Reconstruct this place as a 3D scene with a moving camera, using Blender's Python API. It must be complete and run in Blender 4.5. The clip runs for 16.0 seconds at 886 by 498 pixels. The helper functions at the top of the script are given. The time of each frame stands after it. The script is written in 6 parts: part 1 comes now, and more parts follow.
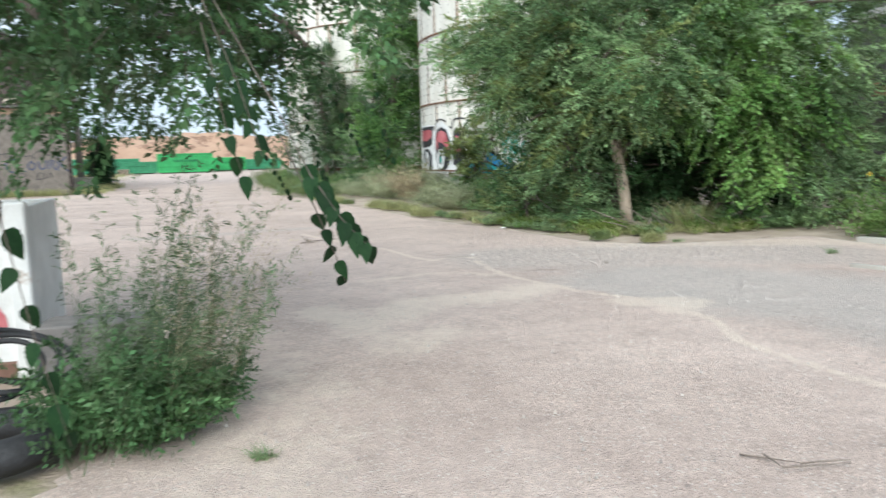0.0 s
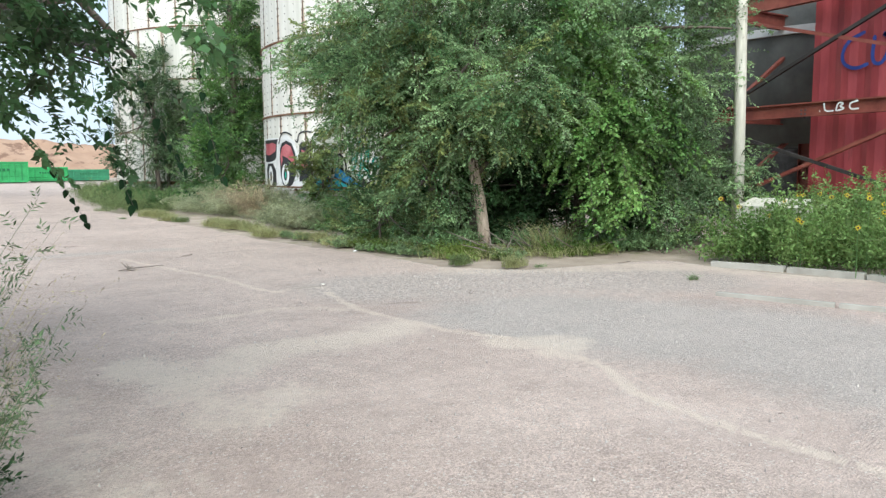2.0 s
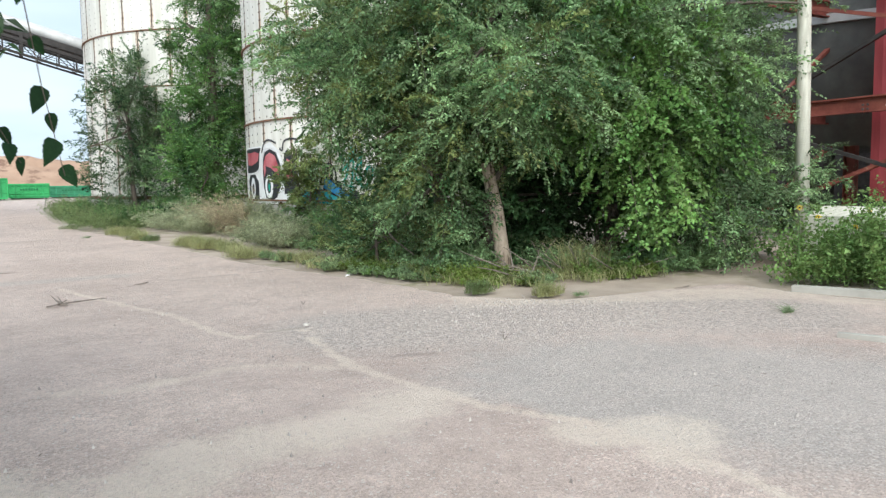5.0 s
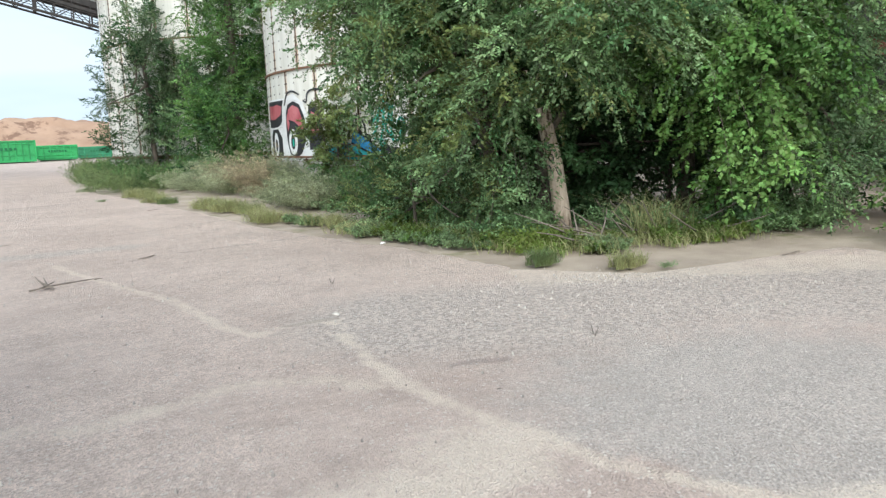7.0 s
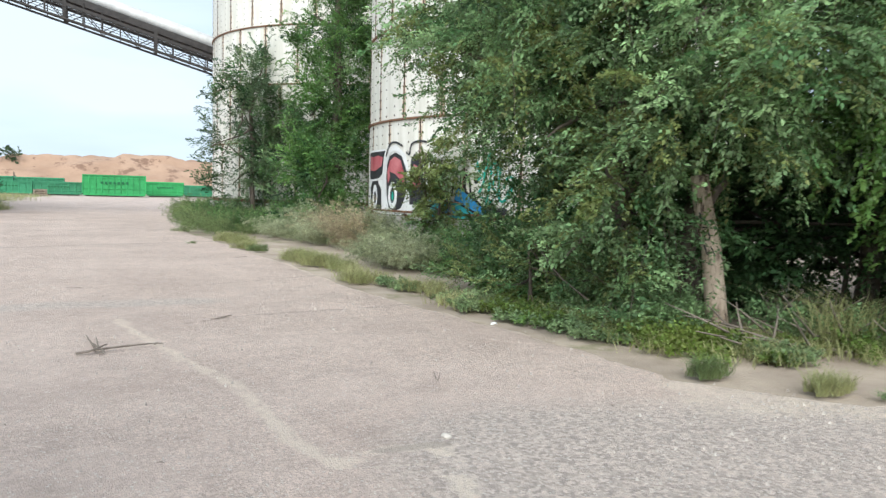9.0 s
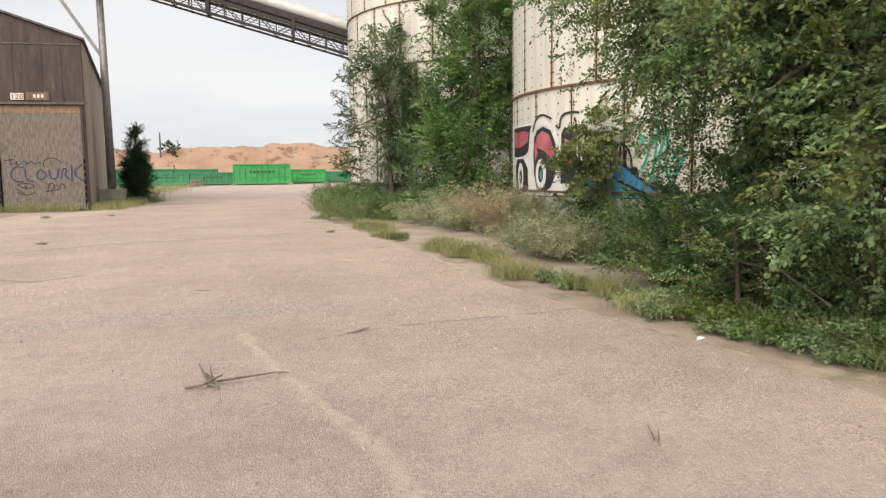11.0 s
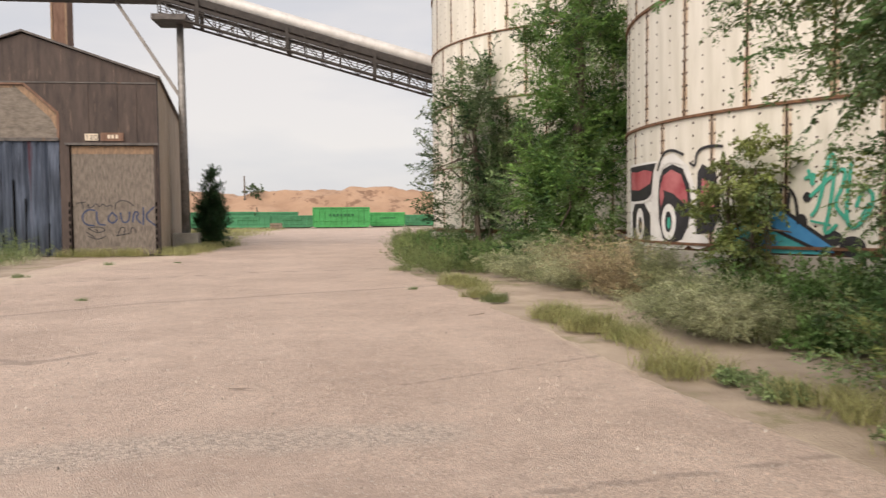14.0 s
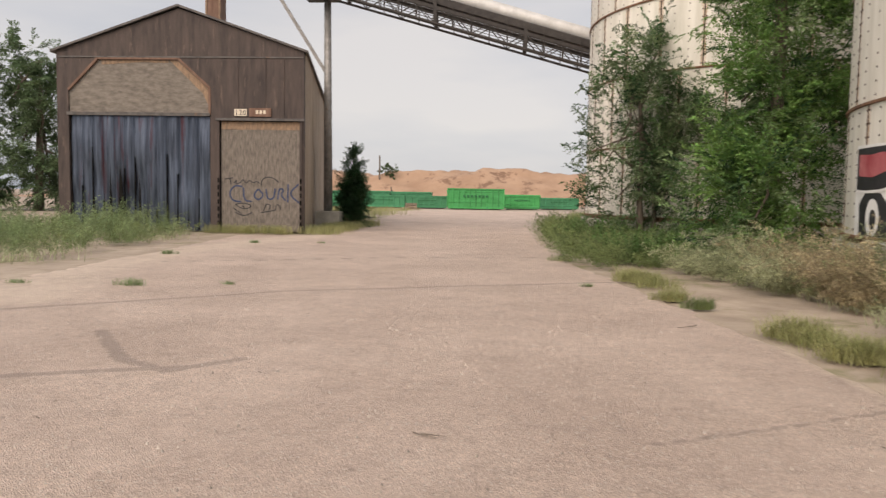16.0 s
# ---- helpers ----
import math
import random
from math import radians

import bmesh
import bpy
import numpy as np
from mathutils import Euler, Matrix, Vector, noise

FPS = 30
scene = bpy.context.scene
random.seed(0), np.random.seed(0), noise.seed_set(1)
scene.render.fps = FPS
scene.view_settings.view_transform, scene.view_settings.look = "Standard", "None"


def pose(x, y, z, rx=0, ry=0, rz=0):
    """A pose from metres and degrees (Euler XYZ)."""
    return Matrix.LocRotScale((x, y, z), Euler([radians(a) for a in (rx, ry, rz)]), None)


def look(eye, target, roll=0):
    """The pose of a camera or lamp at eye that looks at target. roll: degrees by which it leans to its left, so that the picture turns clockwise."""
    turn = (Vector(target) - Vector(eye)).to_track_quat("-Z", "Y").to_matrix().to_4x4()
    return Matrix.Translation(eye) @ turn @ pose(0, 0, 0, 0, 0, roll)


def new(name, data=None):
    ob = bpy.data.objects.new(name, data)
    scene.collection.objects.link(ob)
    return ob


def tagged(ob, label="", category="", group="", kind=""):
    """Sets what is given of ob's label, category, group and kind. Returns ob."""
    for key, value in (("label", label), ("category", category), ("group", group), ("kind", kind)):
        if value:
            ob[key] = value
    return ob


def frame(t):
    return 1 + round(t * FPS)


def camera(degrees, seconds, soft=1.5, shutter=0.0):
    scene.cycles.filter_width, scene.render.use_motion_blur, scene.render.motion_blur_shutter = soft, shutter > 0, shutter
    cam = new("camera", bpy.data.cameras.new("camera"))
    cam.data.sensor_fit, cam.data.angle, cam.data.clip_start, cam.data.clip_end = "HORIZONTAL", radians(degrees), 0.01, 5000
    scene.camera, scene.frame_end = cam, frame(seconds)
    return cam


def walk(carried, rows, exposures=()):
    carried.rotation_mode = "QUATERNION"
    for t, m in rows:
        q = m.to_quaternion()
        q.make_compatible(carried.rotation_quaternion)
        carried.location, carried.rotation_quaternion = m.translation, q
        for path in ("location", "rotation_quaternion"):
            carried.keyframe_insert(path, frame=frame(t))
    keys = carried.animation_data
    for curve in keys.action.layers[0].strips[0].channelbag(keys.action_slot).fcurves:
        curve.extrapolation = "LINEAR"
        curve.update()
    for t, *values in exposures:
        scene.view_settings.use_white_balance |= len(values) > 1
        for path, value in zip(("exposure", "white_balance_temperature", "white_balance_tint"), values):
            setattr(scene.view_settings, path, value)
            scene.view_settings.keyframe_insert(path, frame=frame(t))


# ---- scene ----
cam = camera(61.8, 16.0, 1.35, 0.4)
PATH = [
    (0, (1.131, -0.964, 1.495), (1.773, 0.913, 1.24), -1.5),
    (0.5, (1.17, -0.8, 1.513), (2.012, 0.993, 1.235), -1.5),
    (1, (1.31, -0.487, 1.515), (2.173, 1.299, 1.254), -0.8),
    (1.5, (1.374, -0.229, 1.516), (2.269, 1.543, 1.273), -0.1),
    (2, (1.48, 0.069, 1.53), (2.498, 1.776, 1.31), -0.3),
    (2.5, (1.65, 0.359, 1.519), (2.644, 2.08, 1.3), -0.6),
    (3, (1.858, 0.715, 1.499), (2.832, 2.451, 1.306), 0.4),
    (3.2, (1.908, 0.838, 1.515), (2.905, 2.563, 1.341), 1.0),
    (5.3, (2.507, 2.446, 1.417), (3.545, 4.145, 1.23), -1.1),
    (5.5, (2.563, 2.609, 1.42), (3.549, 4.339, 1.227), -1.4),
    (6, (2.678, 2.997, 1.394), (3.636, 4.732, 1.128), -1.6),
    (6.5, (2.806, 3.336, 1.393), (3.784, 5.056, 1.106), -1.6),
    (7, (3.017, 3.694, 1.394), (3.978, 5.421, 1.086), -2.2),
    (7.5, (3.141, 4.088, 1.381), (4.089, 5.826, 1.096), -1.6),
    (8, (3.253, 4.474, 1.41), (4.183, 6.227, 1.162), -1.4),
    (8.5, (3.36, 4.837, 1.436), (4.193, 6.647, 1.256), 1.4),
    (9, (3.392, 5.271, 1.413), (4.156, 7.113, 1.262), 1.6),
    (9.5, (3.454, 5.647, 1.41), (4.15, 7.513, 1.225), -0.5),
    (10, (3.517, 6.064, 1.432), (4.051, 7.982, 1.24), -0.1),
    (12.3, (3.738, 8.102, 1.437), (4.087, 10.06, 1.223), 0.3),
    (12.5, (3.761, 8.309, 1.443), (4.087, 10.272, 1.239), 1.1),
    (13, (3.794, 8.795, 1.448), (4.099, 10.764, 1.271), 1.7),
    (13.5, (3.735, 9.271, 1.504), (4.063, 11.24, 1.371), 0.8),
    (14, (3.691, 9.787, 1.494), (3.902, 11.773, 1.4), -0.4),
    (14.5, (3.542, 10.292, 1.487), (3.659, 12.287, 1.392), -0.3),
    (15, (3.413, 10.779, 1.481), (3.532, 12.773, 1.376), 0.5),
    (15.5, (3.23, 11.248, 1.483), (3.217, 13.243, 1.351), 1.0),
    (16, (2.985, 11.655, 1.517), (2.855, 13.646, 1.373), 1.0),
]
EXPOSURES = [(0, 0.68, 6050, 5), (6.0, 0.62, 6100, 6), (8.0, 0.62, 6100, 5), (9.0, 0.63, 6150, 6), (9.5, 0.58, 6900, 11), (10.0, 0.48, 7000, 12), (12.5, 0.4, 8000, 19), (13.5, 0.34, 7900, 19), (14.5, 0.2, 7600, 17), (16, 0.12, 7700, 18)]
walk(cam, [(t, look(eye, target, roll)) for t, eye, target, roll in PATH], EXPOSURES)

# ---------------------------------------------------------------- sky and sun
SUN_UP, SUN_TURN = 42.0, 205.0
world = bpy.data.worlds.new("overcast_sky")
scene.world = world
world.use_nodes = True
wn, wl = world.node_tree.nodes, world.node_tree.links
wn.clear()
w_out, w_bg, w_sky = wn.new("ShaderNodeOutputWorld"), wn.new("ShaderNodeBackground"), wn.new("ShaderNodeTexSky")
w_sky.sky_type, w_sky.sun_disc = "NISHITA", False
w_sky.sun_elevation, w_sky.sun_rotation = radians(SUN_UP), radians(SUN_TURN)
w_map, w_noise, w_ramp, w_mix, w_dim = (wn.new("ShaderNodeMapping"), wn.new("ShaderNodeTexNoise"), wn.new("ShaderNodeValToRGB"),
                                        wn.new("ShaderNodeMix"), wn.new("ShaderNodeMix"))
w_co = wn.new("ShaderNodeTexCoord")
w_map.inputs["Scale"].default_value = (1.2, 1.2, 5.0)
w_noise.inputs["Scale"].default_value, w_noise.inputs["Detail"].default_value = 1.4, 5.0
w_ramp.color_ramp.elements[0].position, w_ramp.color_ramp.elements[0].color = 0.34, (5.25, 6.45, 8.1, 1)
w_ramp.color_ramp.elements[1].position, w_ramp.color_ramp.elements[1].color = 0.66, (8.05, 8.85, 9.65, 1)
w_mix.data_type = w_dim.data_type = "RGBA"
w_mix.inputs[0].default_value = 0.86
wl.new(w_co.outputs["Generated"], w_map.inputs[0])
wl.new(w_map.outputs[0], w_noise.inputs["Vector"])
wl.new(w_noise.outputs[0], w_ramp.inputs[0])
wl.new(w_sky.outputs[0], w_mix.inputs[6])
wl.new(w_ramp.outputs[0], w_mix.inputs[7])
wl.new(w_mix.outputs[2], w_bg.inputs[0])
wl.new(w_bg.outputs[0], w_out.inputs[0])
w_bg.inputs[1].default_value = 0.083
sun = new("sun", bpy.data.lights.new("sun", "SUN"))
sun.data.energy, sun.data.angle, sun.data.color = 2.9, radians(50), (1.0, 0.955, 0.89)
sun.matrix_world = pose(0, 0, 30, 90 - SUN_UP, 0, 180 - SUN_TURN)

# ---------------------------------------------------------------- materials
rng = np.random.default_rng(7)


def material(name, dark, light, scale=3.0, rough=0.8, metal=0.0, bump=0.3, bump_scale=40.0, streak=(1, 1, 1), wear=None, wear_at=0.62,
             wear_scale=1.2, island=0.0, piece=0.0, translucent=0.0, spread=0.16):
    """Two tones mixed by coarse noise, a third worn tone in patches, fine bump; optional variation by island or by piece."""
    m = bpy.data.materials.new(name)
    m.use_nodes = True
    n, l = m.node_tree.nodes, m.node_tree.links
    p = n["Principled BSDF"]
    p.inputs["Roughness"].default_value, p.inputs["Metallic"].default_value = rough, metal
    co, mp = n.new("ShaderNodeTexCoord"), n.new("ShaderNodeMapping")
    mp.inputs["Scale"].default_value = streak
    l.new(co.outputs["Object"], mp.inputs[0])
    big = n.new("ShaderNodeTexNoise")
    big.inputs["Scale"].default_value, big.inputs["Detail"].default_value, big.inputs["Roughness"].default_value = scale, 6.0, 0.65
    l.new(mp.outputs[0], big.inputs["Vector"])
    ramp = n.new("ShaderNodeValToRGB")
    ramp.color_ramp.elements[0].position, ramp.color_ramp.elements[0].color = 0.5 - spread, (*dark, 1)
    ramp.color_ramp.elements[1].position, ramp.color_ramp.elements[1].color = 0.5 + spread, (*light, 1)
    l.new(big.outputs[0], ramp.inputs[0])
    colour = ramp.outputs[0]
    if wear:
        wn_, wr, wm = n.new("ShaderNodeTexNoise"), n.new("ShaderNodeValToRGB"), n.new("ShaderNodeMix")
        wn_.inputs["Scale"].default_value, wn_.inputs["Detail"].default_value, wn_.inputs["Roughness"].default_value = wear_scale, 9.0, 0.7
        l.new(mp.outputs[0], wn_.inputs["Vector"])
        wr.color_ramp.elements[0].position, wr.color_ramp.elements[1].position = wear_at, wear_at + 0.08
        l.new(wn_.outputs[0], wr.inputs[0])
        wm.data_type = "RGBA"
        wm.inputs[7].default_value = (*wear, 1)
        l.new(wr.outputs[0], wm.inputs[0])
        l.new(colour, wm.inputs[6])
        colour = wm.outputs[2]
    if island or piece:
        src = n.new("ShaderNodeNewGeometry").outputs["Random Per Island"] if island else n.new("ShaderNodeObjectInfo").outputs["Random"]
        hsv, rg = n.new("ShaderNodeHueSaturation"), n.new("ShaderNodeMapRange")
        k = island or piece
        rg.inputs[3].default_value, rg.inputs[4].default_value = 1 - k, 1 + k
        l.new(src, rg.inputs[0])
        l.new(rg.outputs[0], hsv.inputs["Value"])
        if island:
            rh = n.new("ShaderNodeMapRange")
            rh.inputs[3].default_value, rh.inputs[4].default_value = 0.485, 0.515
            l.new(src, rh.inputs[0])
            l.new(rh.outputs[0], hsv.inputs["Hue"])
        l.new(colour, hsv.inputs["Color"])
        colour = hsv.outputs[0]
    l.new(colour, p.inputs["Base Color"])
    if bump:
        fine, bp = n.new("ShaderNodeTexNoise"), n.new("ShaderNodeBump")
        fine.inputs["Scale"].default_value, fine.inputs["Detail"].default_value = bump_scale, 4.0
        l.new(co.outputs["Object"], fine.inputs["Vector"])
        bp.inputs["Strength"].default_value, bp.inputs["Distance"].default_value = bump, 0.02
        l.new(fine.outputs[0], bp.inputs["Height"])
        l.new(bp.outputs[0], p.inputs["Normal"])
    if translucent:
        tr, mx = n.new("ShaderNodeBsdfTranslucent"), n.new("ShaderNodeMixShader")
        l.new(colour, tr.inputs[0])
        mx.inputs[0].default_value = translucent
        l.new(p.outputs[0], mx.inputs[1])
        l.new(tr.outputs[0], mx.inputs[2])
        l.new(mx.outputs[0], n["Material Output"].inputs[0])
    return m


def leafy(name, dark, light, island=0.42):
    """Leaf material; the mesh's own "tone" makes one bough paler or duller than the next, and inner crown leaves darker
    as painted shade.
    """
    m = material(name, dark, light, scale=0.9, rough=0.58, bump=0, island=island, translucent=0.42, spread=0.12)
    n, l = m.node_tree.nodes, m.node_tree.links
    n["Principled BSDF"].inputs["Specular IOR Level"].default_value = 0.35
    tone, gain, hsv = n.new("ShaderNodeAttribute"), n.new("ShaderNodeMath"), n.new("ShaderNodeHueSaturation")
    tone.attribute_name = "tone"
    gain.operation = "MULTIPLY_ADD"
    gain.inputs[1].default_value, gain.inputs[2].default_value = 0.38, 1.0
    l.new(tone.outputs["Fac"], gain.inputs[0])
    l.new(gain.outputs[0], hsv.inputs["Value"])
    src = n["Principled BSDF"].inputs["Base Color"].links[0].from_socket
    goals = [k.to_socket for k in src.links]
    l.new(src, hsv.inputs["Color"])
    for g in goals:
        l.new(hsv.outputs[0], g)
    return m


M_ELM = leafy("elm_leaf", (0.15, 0.245, 0.11), (0.31, 0.44, 0.205))
M_VINE = leafy("vine_leaf", (0.115, 0.225, 0.06), (0.24, 0.385, 0.115))
# darker copy of the leaf tones: shade under and inside foliage is in the colour
M_DARKLEAF = leafy("shade_painted_leaf", (0.065, 0.13, 0.052), (0.12, 0.22, 0.085))
M_POPLAR = leafy("poplar_leaf", (0.10, 0.205, 0.058), (0.215, 0.37, 0.11), 0.25)
M_OLIVE = leafy("olive_leaf", (0.10, 0.155, 0.08), (0.20, 0.27, 0.135), 0.3)
M_SHRUB = leafy("shrub_leaf", (0.096, 0.168, 0.042), (0.204, 0.264, 0.060))
M_JUNIPER = leafy("juniper_leaf", (0.020, 0.060, 0.025), (0.040, 0.100, 0.040))
M_GRASS = leafy("green_grass", (0.13, 0.185, 0.075), (0.25, 0.31, 0.13))
M_LUSH = leafy("lush_weed", (0.09, 0.175, 0.055), (0.19, 0.3, 0.11))
M_SAGE = leafy("sage_weed", (0.176, 0.257, 0.121), (0.297, 0.378, 0.189))
M_FEATHER = leafy("feathery_weed", (0.33, 0.37, 0.22), (0.52, 0.54, 0.35))
M_DRY = leafy("dry_straw", (0.34, 0.28, 0.18), (0.52, 0.44, 0.29))
M_YELLOWGRASS = leafy("yellowing_grass", (0.26, 0.285, 0.12), (0.45, 0.44, 0.22))
M_PETAL = leafy("sunflower_petal", (0.700, 0.450, 0.020), (0.800, 0.600, 0.030), 0.15)
M_SEED = material("sunflower_seed", (0.03, 0.02, 0.01), (0.06, 0.035, 0.02), bump=0.2)
M_BARK = material("elm_bark", (0.07, 0.055, 0.042), (0.155, 0.122, 0.096), scale=5, streak=(3, 3, 0.5), bump=1.0, bump_scale=25)
M_DEADWOOD = material("bare_deadwood", (0.37, 0.285, 0.215), (0.57, 0.46, 0.36), scale=4, streak=(4, 4, 0.6), bump=0.8, bump_scale=30,
                      wear=(0.09, 0.055, 0.04), wear_at=0.55, wear_scale=2.6)
M_TWIG = material("dry_twig", (0.13, 0.105, 0.085), (0.27, 0.225, 0.185), bump=0.5)
M_DIRT = material("dry_dirt", (0.29, 0.232, 0.185), (0.44, 0.362, 0.292), scale=1.2, bump=0.8, bump_scale=30, wear=(0.20, 0.19, 0.10), wear_scale=0.5, wear_at=0.56)
M_MOUND = material("ochre_spoil", (0.31, 0.19, 0.122), (0.43, 0.285, 0.195), scale=0.16, streak=(1, 1, 0.5), bump=1.0, bump_scale=1.5, wear=(0.20, 0.115, 0.075), wear_scale=0.3, wear_at=0.54)
M_SILO = material("white_silo_paint", (0.60, 0.58, 0.50), (0.80, 0.78, 0.71), scale=1.1, streak=(2.5, 2.5, 0.35), rough=0.45, bump=0.08, bump_scale=8,
                  wear=(0.44, 0.28, 0.15), wear_at=0.645, wear_scale=2.0, piece=0.06)
M_RUST = material("brown_rust", (0.10, 0.05, 0.03), (0.25, 0.13, 0.07), scale=9, bump=0.5, bump_scale=90)
M_RUSTSTAIN = material("rust_stained_paint", (0.42, 0.28, 0.17), (0.72, 0.64, 0.53), scale=6, bump=0.1, streak=(1, 1, 0.4))
M_CONCRETE = material("weathered_concrete", (0.33, 0.31, 0.27), (0.48, 0.46, 0.41), scale=1.6, bump=0.5, bump_scale=60, wear=(0.2, 0.19, 0.16), wear_scale=0.8)
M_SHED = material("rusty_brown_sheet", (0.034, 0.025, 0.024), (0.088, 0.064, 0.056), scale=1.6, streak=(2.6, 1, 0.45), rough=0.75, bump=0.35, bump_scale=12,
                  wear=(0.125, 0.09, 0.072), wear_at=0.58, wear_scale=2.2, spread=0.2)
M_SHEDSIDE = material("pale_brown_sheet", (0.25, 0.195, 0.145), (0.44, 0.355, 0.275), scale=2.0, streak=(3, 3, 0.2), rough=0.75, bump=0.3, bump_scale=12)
M_BOARD = material("grey_weathered_board", (0.125, 0.108, 0.092), (0.23, 0.202, 0.174), scale=3.0, streak=(1.2, 1, 3.0), bump=0.8, bump_scale=18,
                   wear=(0.42, 0.36, 0.3), wear_at=0.66, wear_scale=5)
M_BOARDV = material("grey_scuffed_door", (0.11, 0.094, 0.082), (0.215, 0.186, 0.16), scale=5.0, streak=(3.2, 1, 0.7), bump=0.9, bump_scale=30,
                    wear=(0.36, 0.32, 0.26), wear_at=0.65, wear_scale=13, spread=0.13)
M_ORANGE = material("orange_rust_streak", (0.16, 0.115, 0.085), (0.36, 0.235, 0.15), scale=5, streak=(2, 1, 0.6), bump=0.3)
# pale upright streaks in the colour imitate sky highlights; the maroon patches are stains
M_BLUEDOOR = material("dark_blue_sheet", (0.02, 0.027, 0.042), (0.13, 0.16, 0.215), scale=2.8, streak=(3.4, 3.4, 0.14), rough=0.34, metal=0.7, bump=0.2, bump_scale=6,
                      wear=(0.075, 0.032, 0.042), wear_at=0.57, wear_scale=1.1, spread=0.2)
# near-black and matt: the darkness inside openings, put into the colour
M_DARK = material("gap_shade", (0.008, 0.007, 0.007), (0.018, 0.017, 0.016), rough=1.0, bump=0)
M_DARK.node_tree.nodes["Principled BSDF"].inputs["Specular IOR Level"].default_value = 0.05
M_STEEL = material("grey_steel", (0.17, 0.165, 0.16), (0.30, 0.29, 0.28), scale=4, rough=0.55, metal=0.3, bump=0.2, wear=(0.2, 0.12, 0.08), wear_at=0.62, wear_scale=3)
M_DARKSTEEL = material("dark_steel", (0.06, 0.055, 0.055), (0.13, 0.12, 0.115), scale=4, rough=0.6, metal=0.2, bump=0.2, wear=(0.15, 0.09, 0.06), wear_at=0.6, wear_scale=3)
M_TRUSS = material("brown_black_steel", (0.022, 0.019, 0.018), (0.05, 0.043, 0.04), scale=4, rough=0.7, bump=0.2, wear=(0.08, 0.05, 0.035), wear_at=0.62, wear_scale=3)
M_BOLT = material("dark_bolt_rust", (0.035, 0.02, 0.014), (0.08, 0.045, 0.03), scale=9, bump=0.3)
M_SUNLEAF = leafy("sunflower_leaf", (0.125, 0.21, 0.06), (0.26, 0.375, 0.12))
M_TIRED = leafy("tired_leaf", (0.13, 0.175, 0.055), (0.29, 0.33, 0.12))
M_HAZEL = leafy("dull_feathery_weed", (0.2, 0.235, 0.125), (0.36, 0.39, 0.22))
M_GALV = material("galvanised_cover", (0.5, 0.5, 0.49), (0.66, 0.66, 0.65), scale=2, rough=0.5, metal=0.2, bump=0.15, wear=(0.3, 0.25, 0.2), wear_at=0.64, wear_scale=2)
M_CHIMNEY = material("brown_leg_casing", (0.12, 0.065, 0.045), (0.22, 0.13, 0.095), scale=3, streak=(2, 2, 0.4), bump=0.3)
M_REDSTEEL = material("red_oxide_steel", (0.17, 0.04, 0.03), (0.30, 0.09, 0.062), scale=3, rough=0.6, bump=0.3, wear=(0.36, 0.22, 0.16), wear_at=0.63, wear_scale=4)
M_REDSHEET = material("red_sheet", (0.26, 0.035, 0.045), (0.40, 0.07, 0.075), scale=1.6, streak=(2, 2, 0.4), rough=0.55, bump=0.15, wear=(0.16, 0.04, 0.04), wear_at=0.6)
M_TANK = material("pale_tank", (0.095, 0.10, 0.093), (0.155, 0.16, 0.15), scale=1.5, bump=0.15)
M_POLE = material("whitewashed_pole", (0.48, 0.46, 0.38), (0.68, 0.66, 0.56), scale=4, streak=(3, 3, 0.5), bump=0.5, wear=(0.25, 0.22, 0.15), wear_at=0.62, wear_scale=3)
M_POLEFAR = material("dark_pole", (0.10, 0.085, 0.07), (0.17, 0.145, 0.125), bump=0.2)
M_BIN = material("green_bin_paint", (0.02, 0.23, 0.06), (0.04, 0.33, 0.10), scale=1.2, rough=0.5, bump=0.1, wear=(0.02, 0.22, 0.08), wear_at=0.6, piece=0.25)
M_BINTEAL = material("teal_bin_paint", (0.025, 0.18, 0.085), (0.05, 0.27, 0.13), scale=1.2, rough=0.5, bump=0.1, wear=(0.02, 0.18, 0.1), wear_at=0.6, piece=0.15)
M_BINMARK = material("dark_green_lettering", (0.01, 0.10, 0.04), (0.015, 0.14, 0.05), bump=0)
M_BLACK = material("black_spray", (0.012, 0.012, 0.014), (0.035, 0.035, 0.04), bump=0.05, rough=0.5)
M_RED = material("red_spray", (0.34, 0.05, 0.065), (0.56, 0.2, 0.21), scale=1.6, bump=0.05, rough=0.5)
M_WHITE = material("white_spray", (0.70, 0.70, 0.68), (0.82, 0.82, 0.80), bump=0.05, rough=0.5)
M_BLUE = material("sky_blue_spray", (0.03, 0.22, 0.50), (0.06, 0.32, 0.62), bump=0.05, rough=0.5)
M_CYAN = material("turquoise_spray", (0.03, 0.34, 0.40), (0.07, 0.46, 0.50), bump=0.05, rough=0.5)
M_TEAL = material("teal_spray", (0.02, 0.36, 0.26), (0.04, 0.46, 0.34), bump=0.05, rough=0.5)
M_INKBLUE = material("ink_blue_spray", (0.02, 0.035, 0.085), (0.05, 0.07, 0.14), bump=0.05)
M_ROYAL = material("royal_blue_spray", (0.02, 0.04, 0.22), (0.04, 0.08, 0.34), bump=0.05)
M_WHITEBOX = material("peeling_white_paint", (0.58, 0.58, 0.56), (0.74, 0.74, 0.72), scale=3, bump=0.4, wear=(0.30, 0.20, 0.13), wear_at=0.62, wear_scale=3)
M_RUBBER = material("black_rubber", (0.012, 0.012, 0.013), (0.03, 0.03, 0.032), scale=8, rough=0.7, bump=0.4)
M_TAR = material("tar_seal", (0.13, 0.12, 0.115), (0.20, 0.185, 0.175), scale=6, bump=0.4)
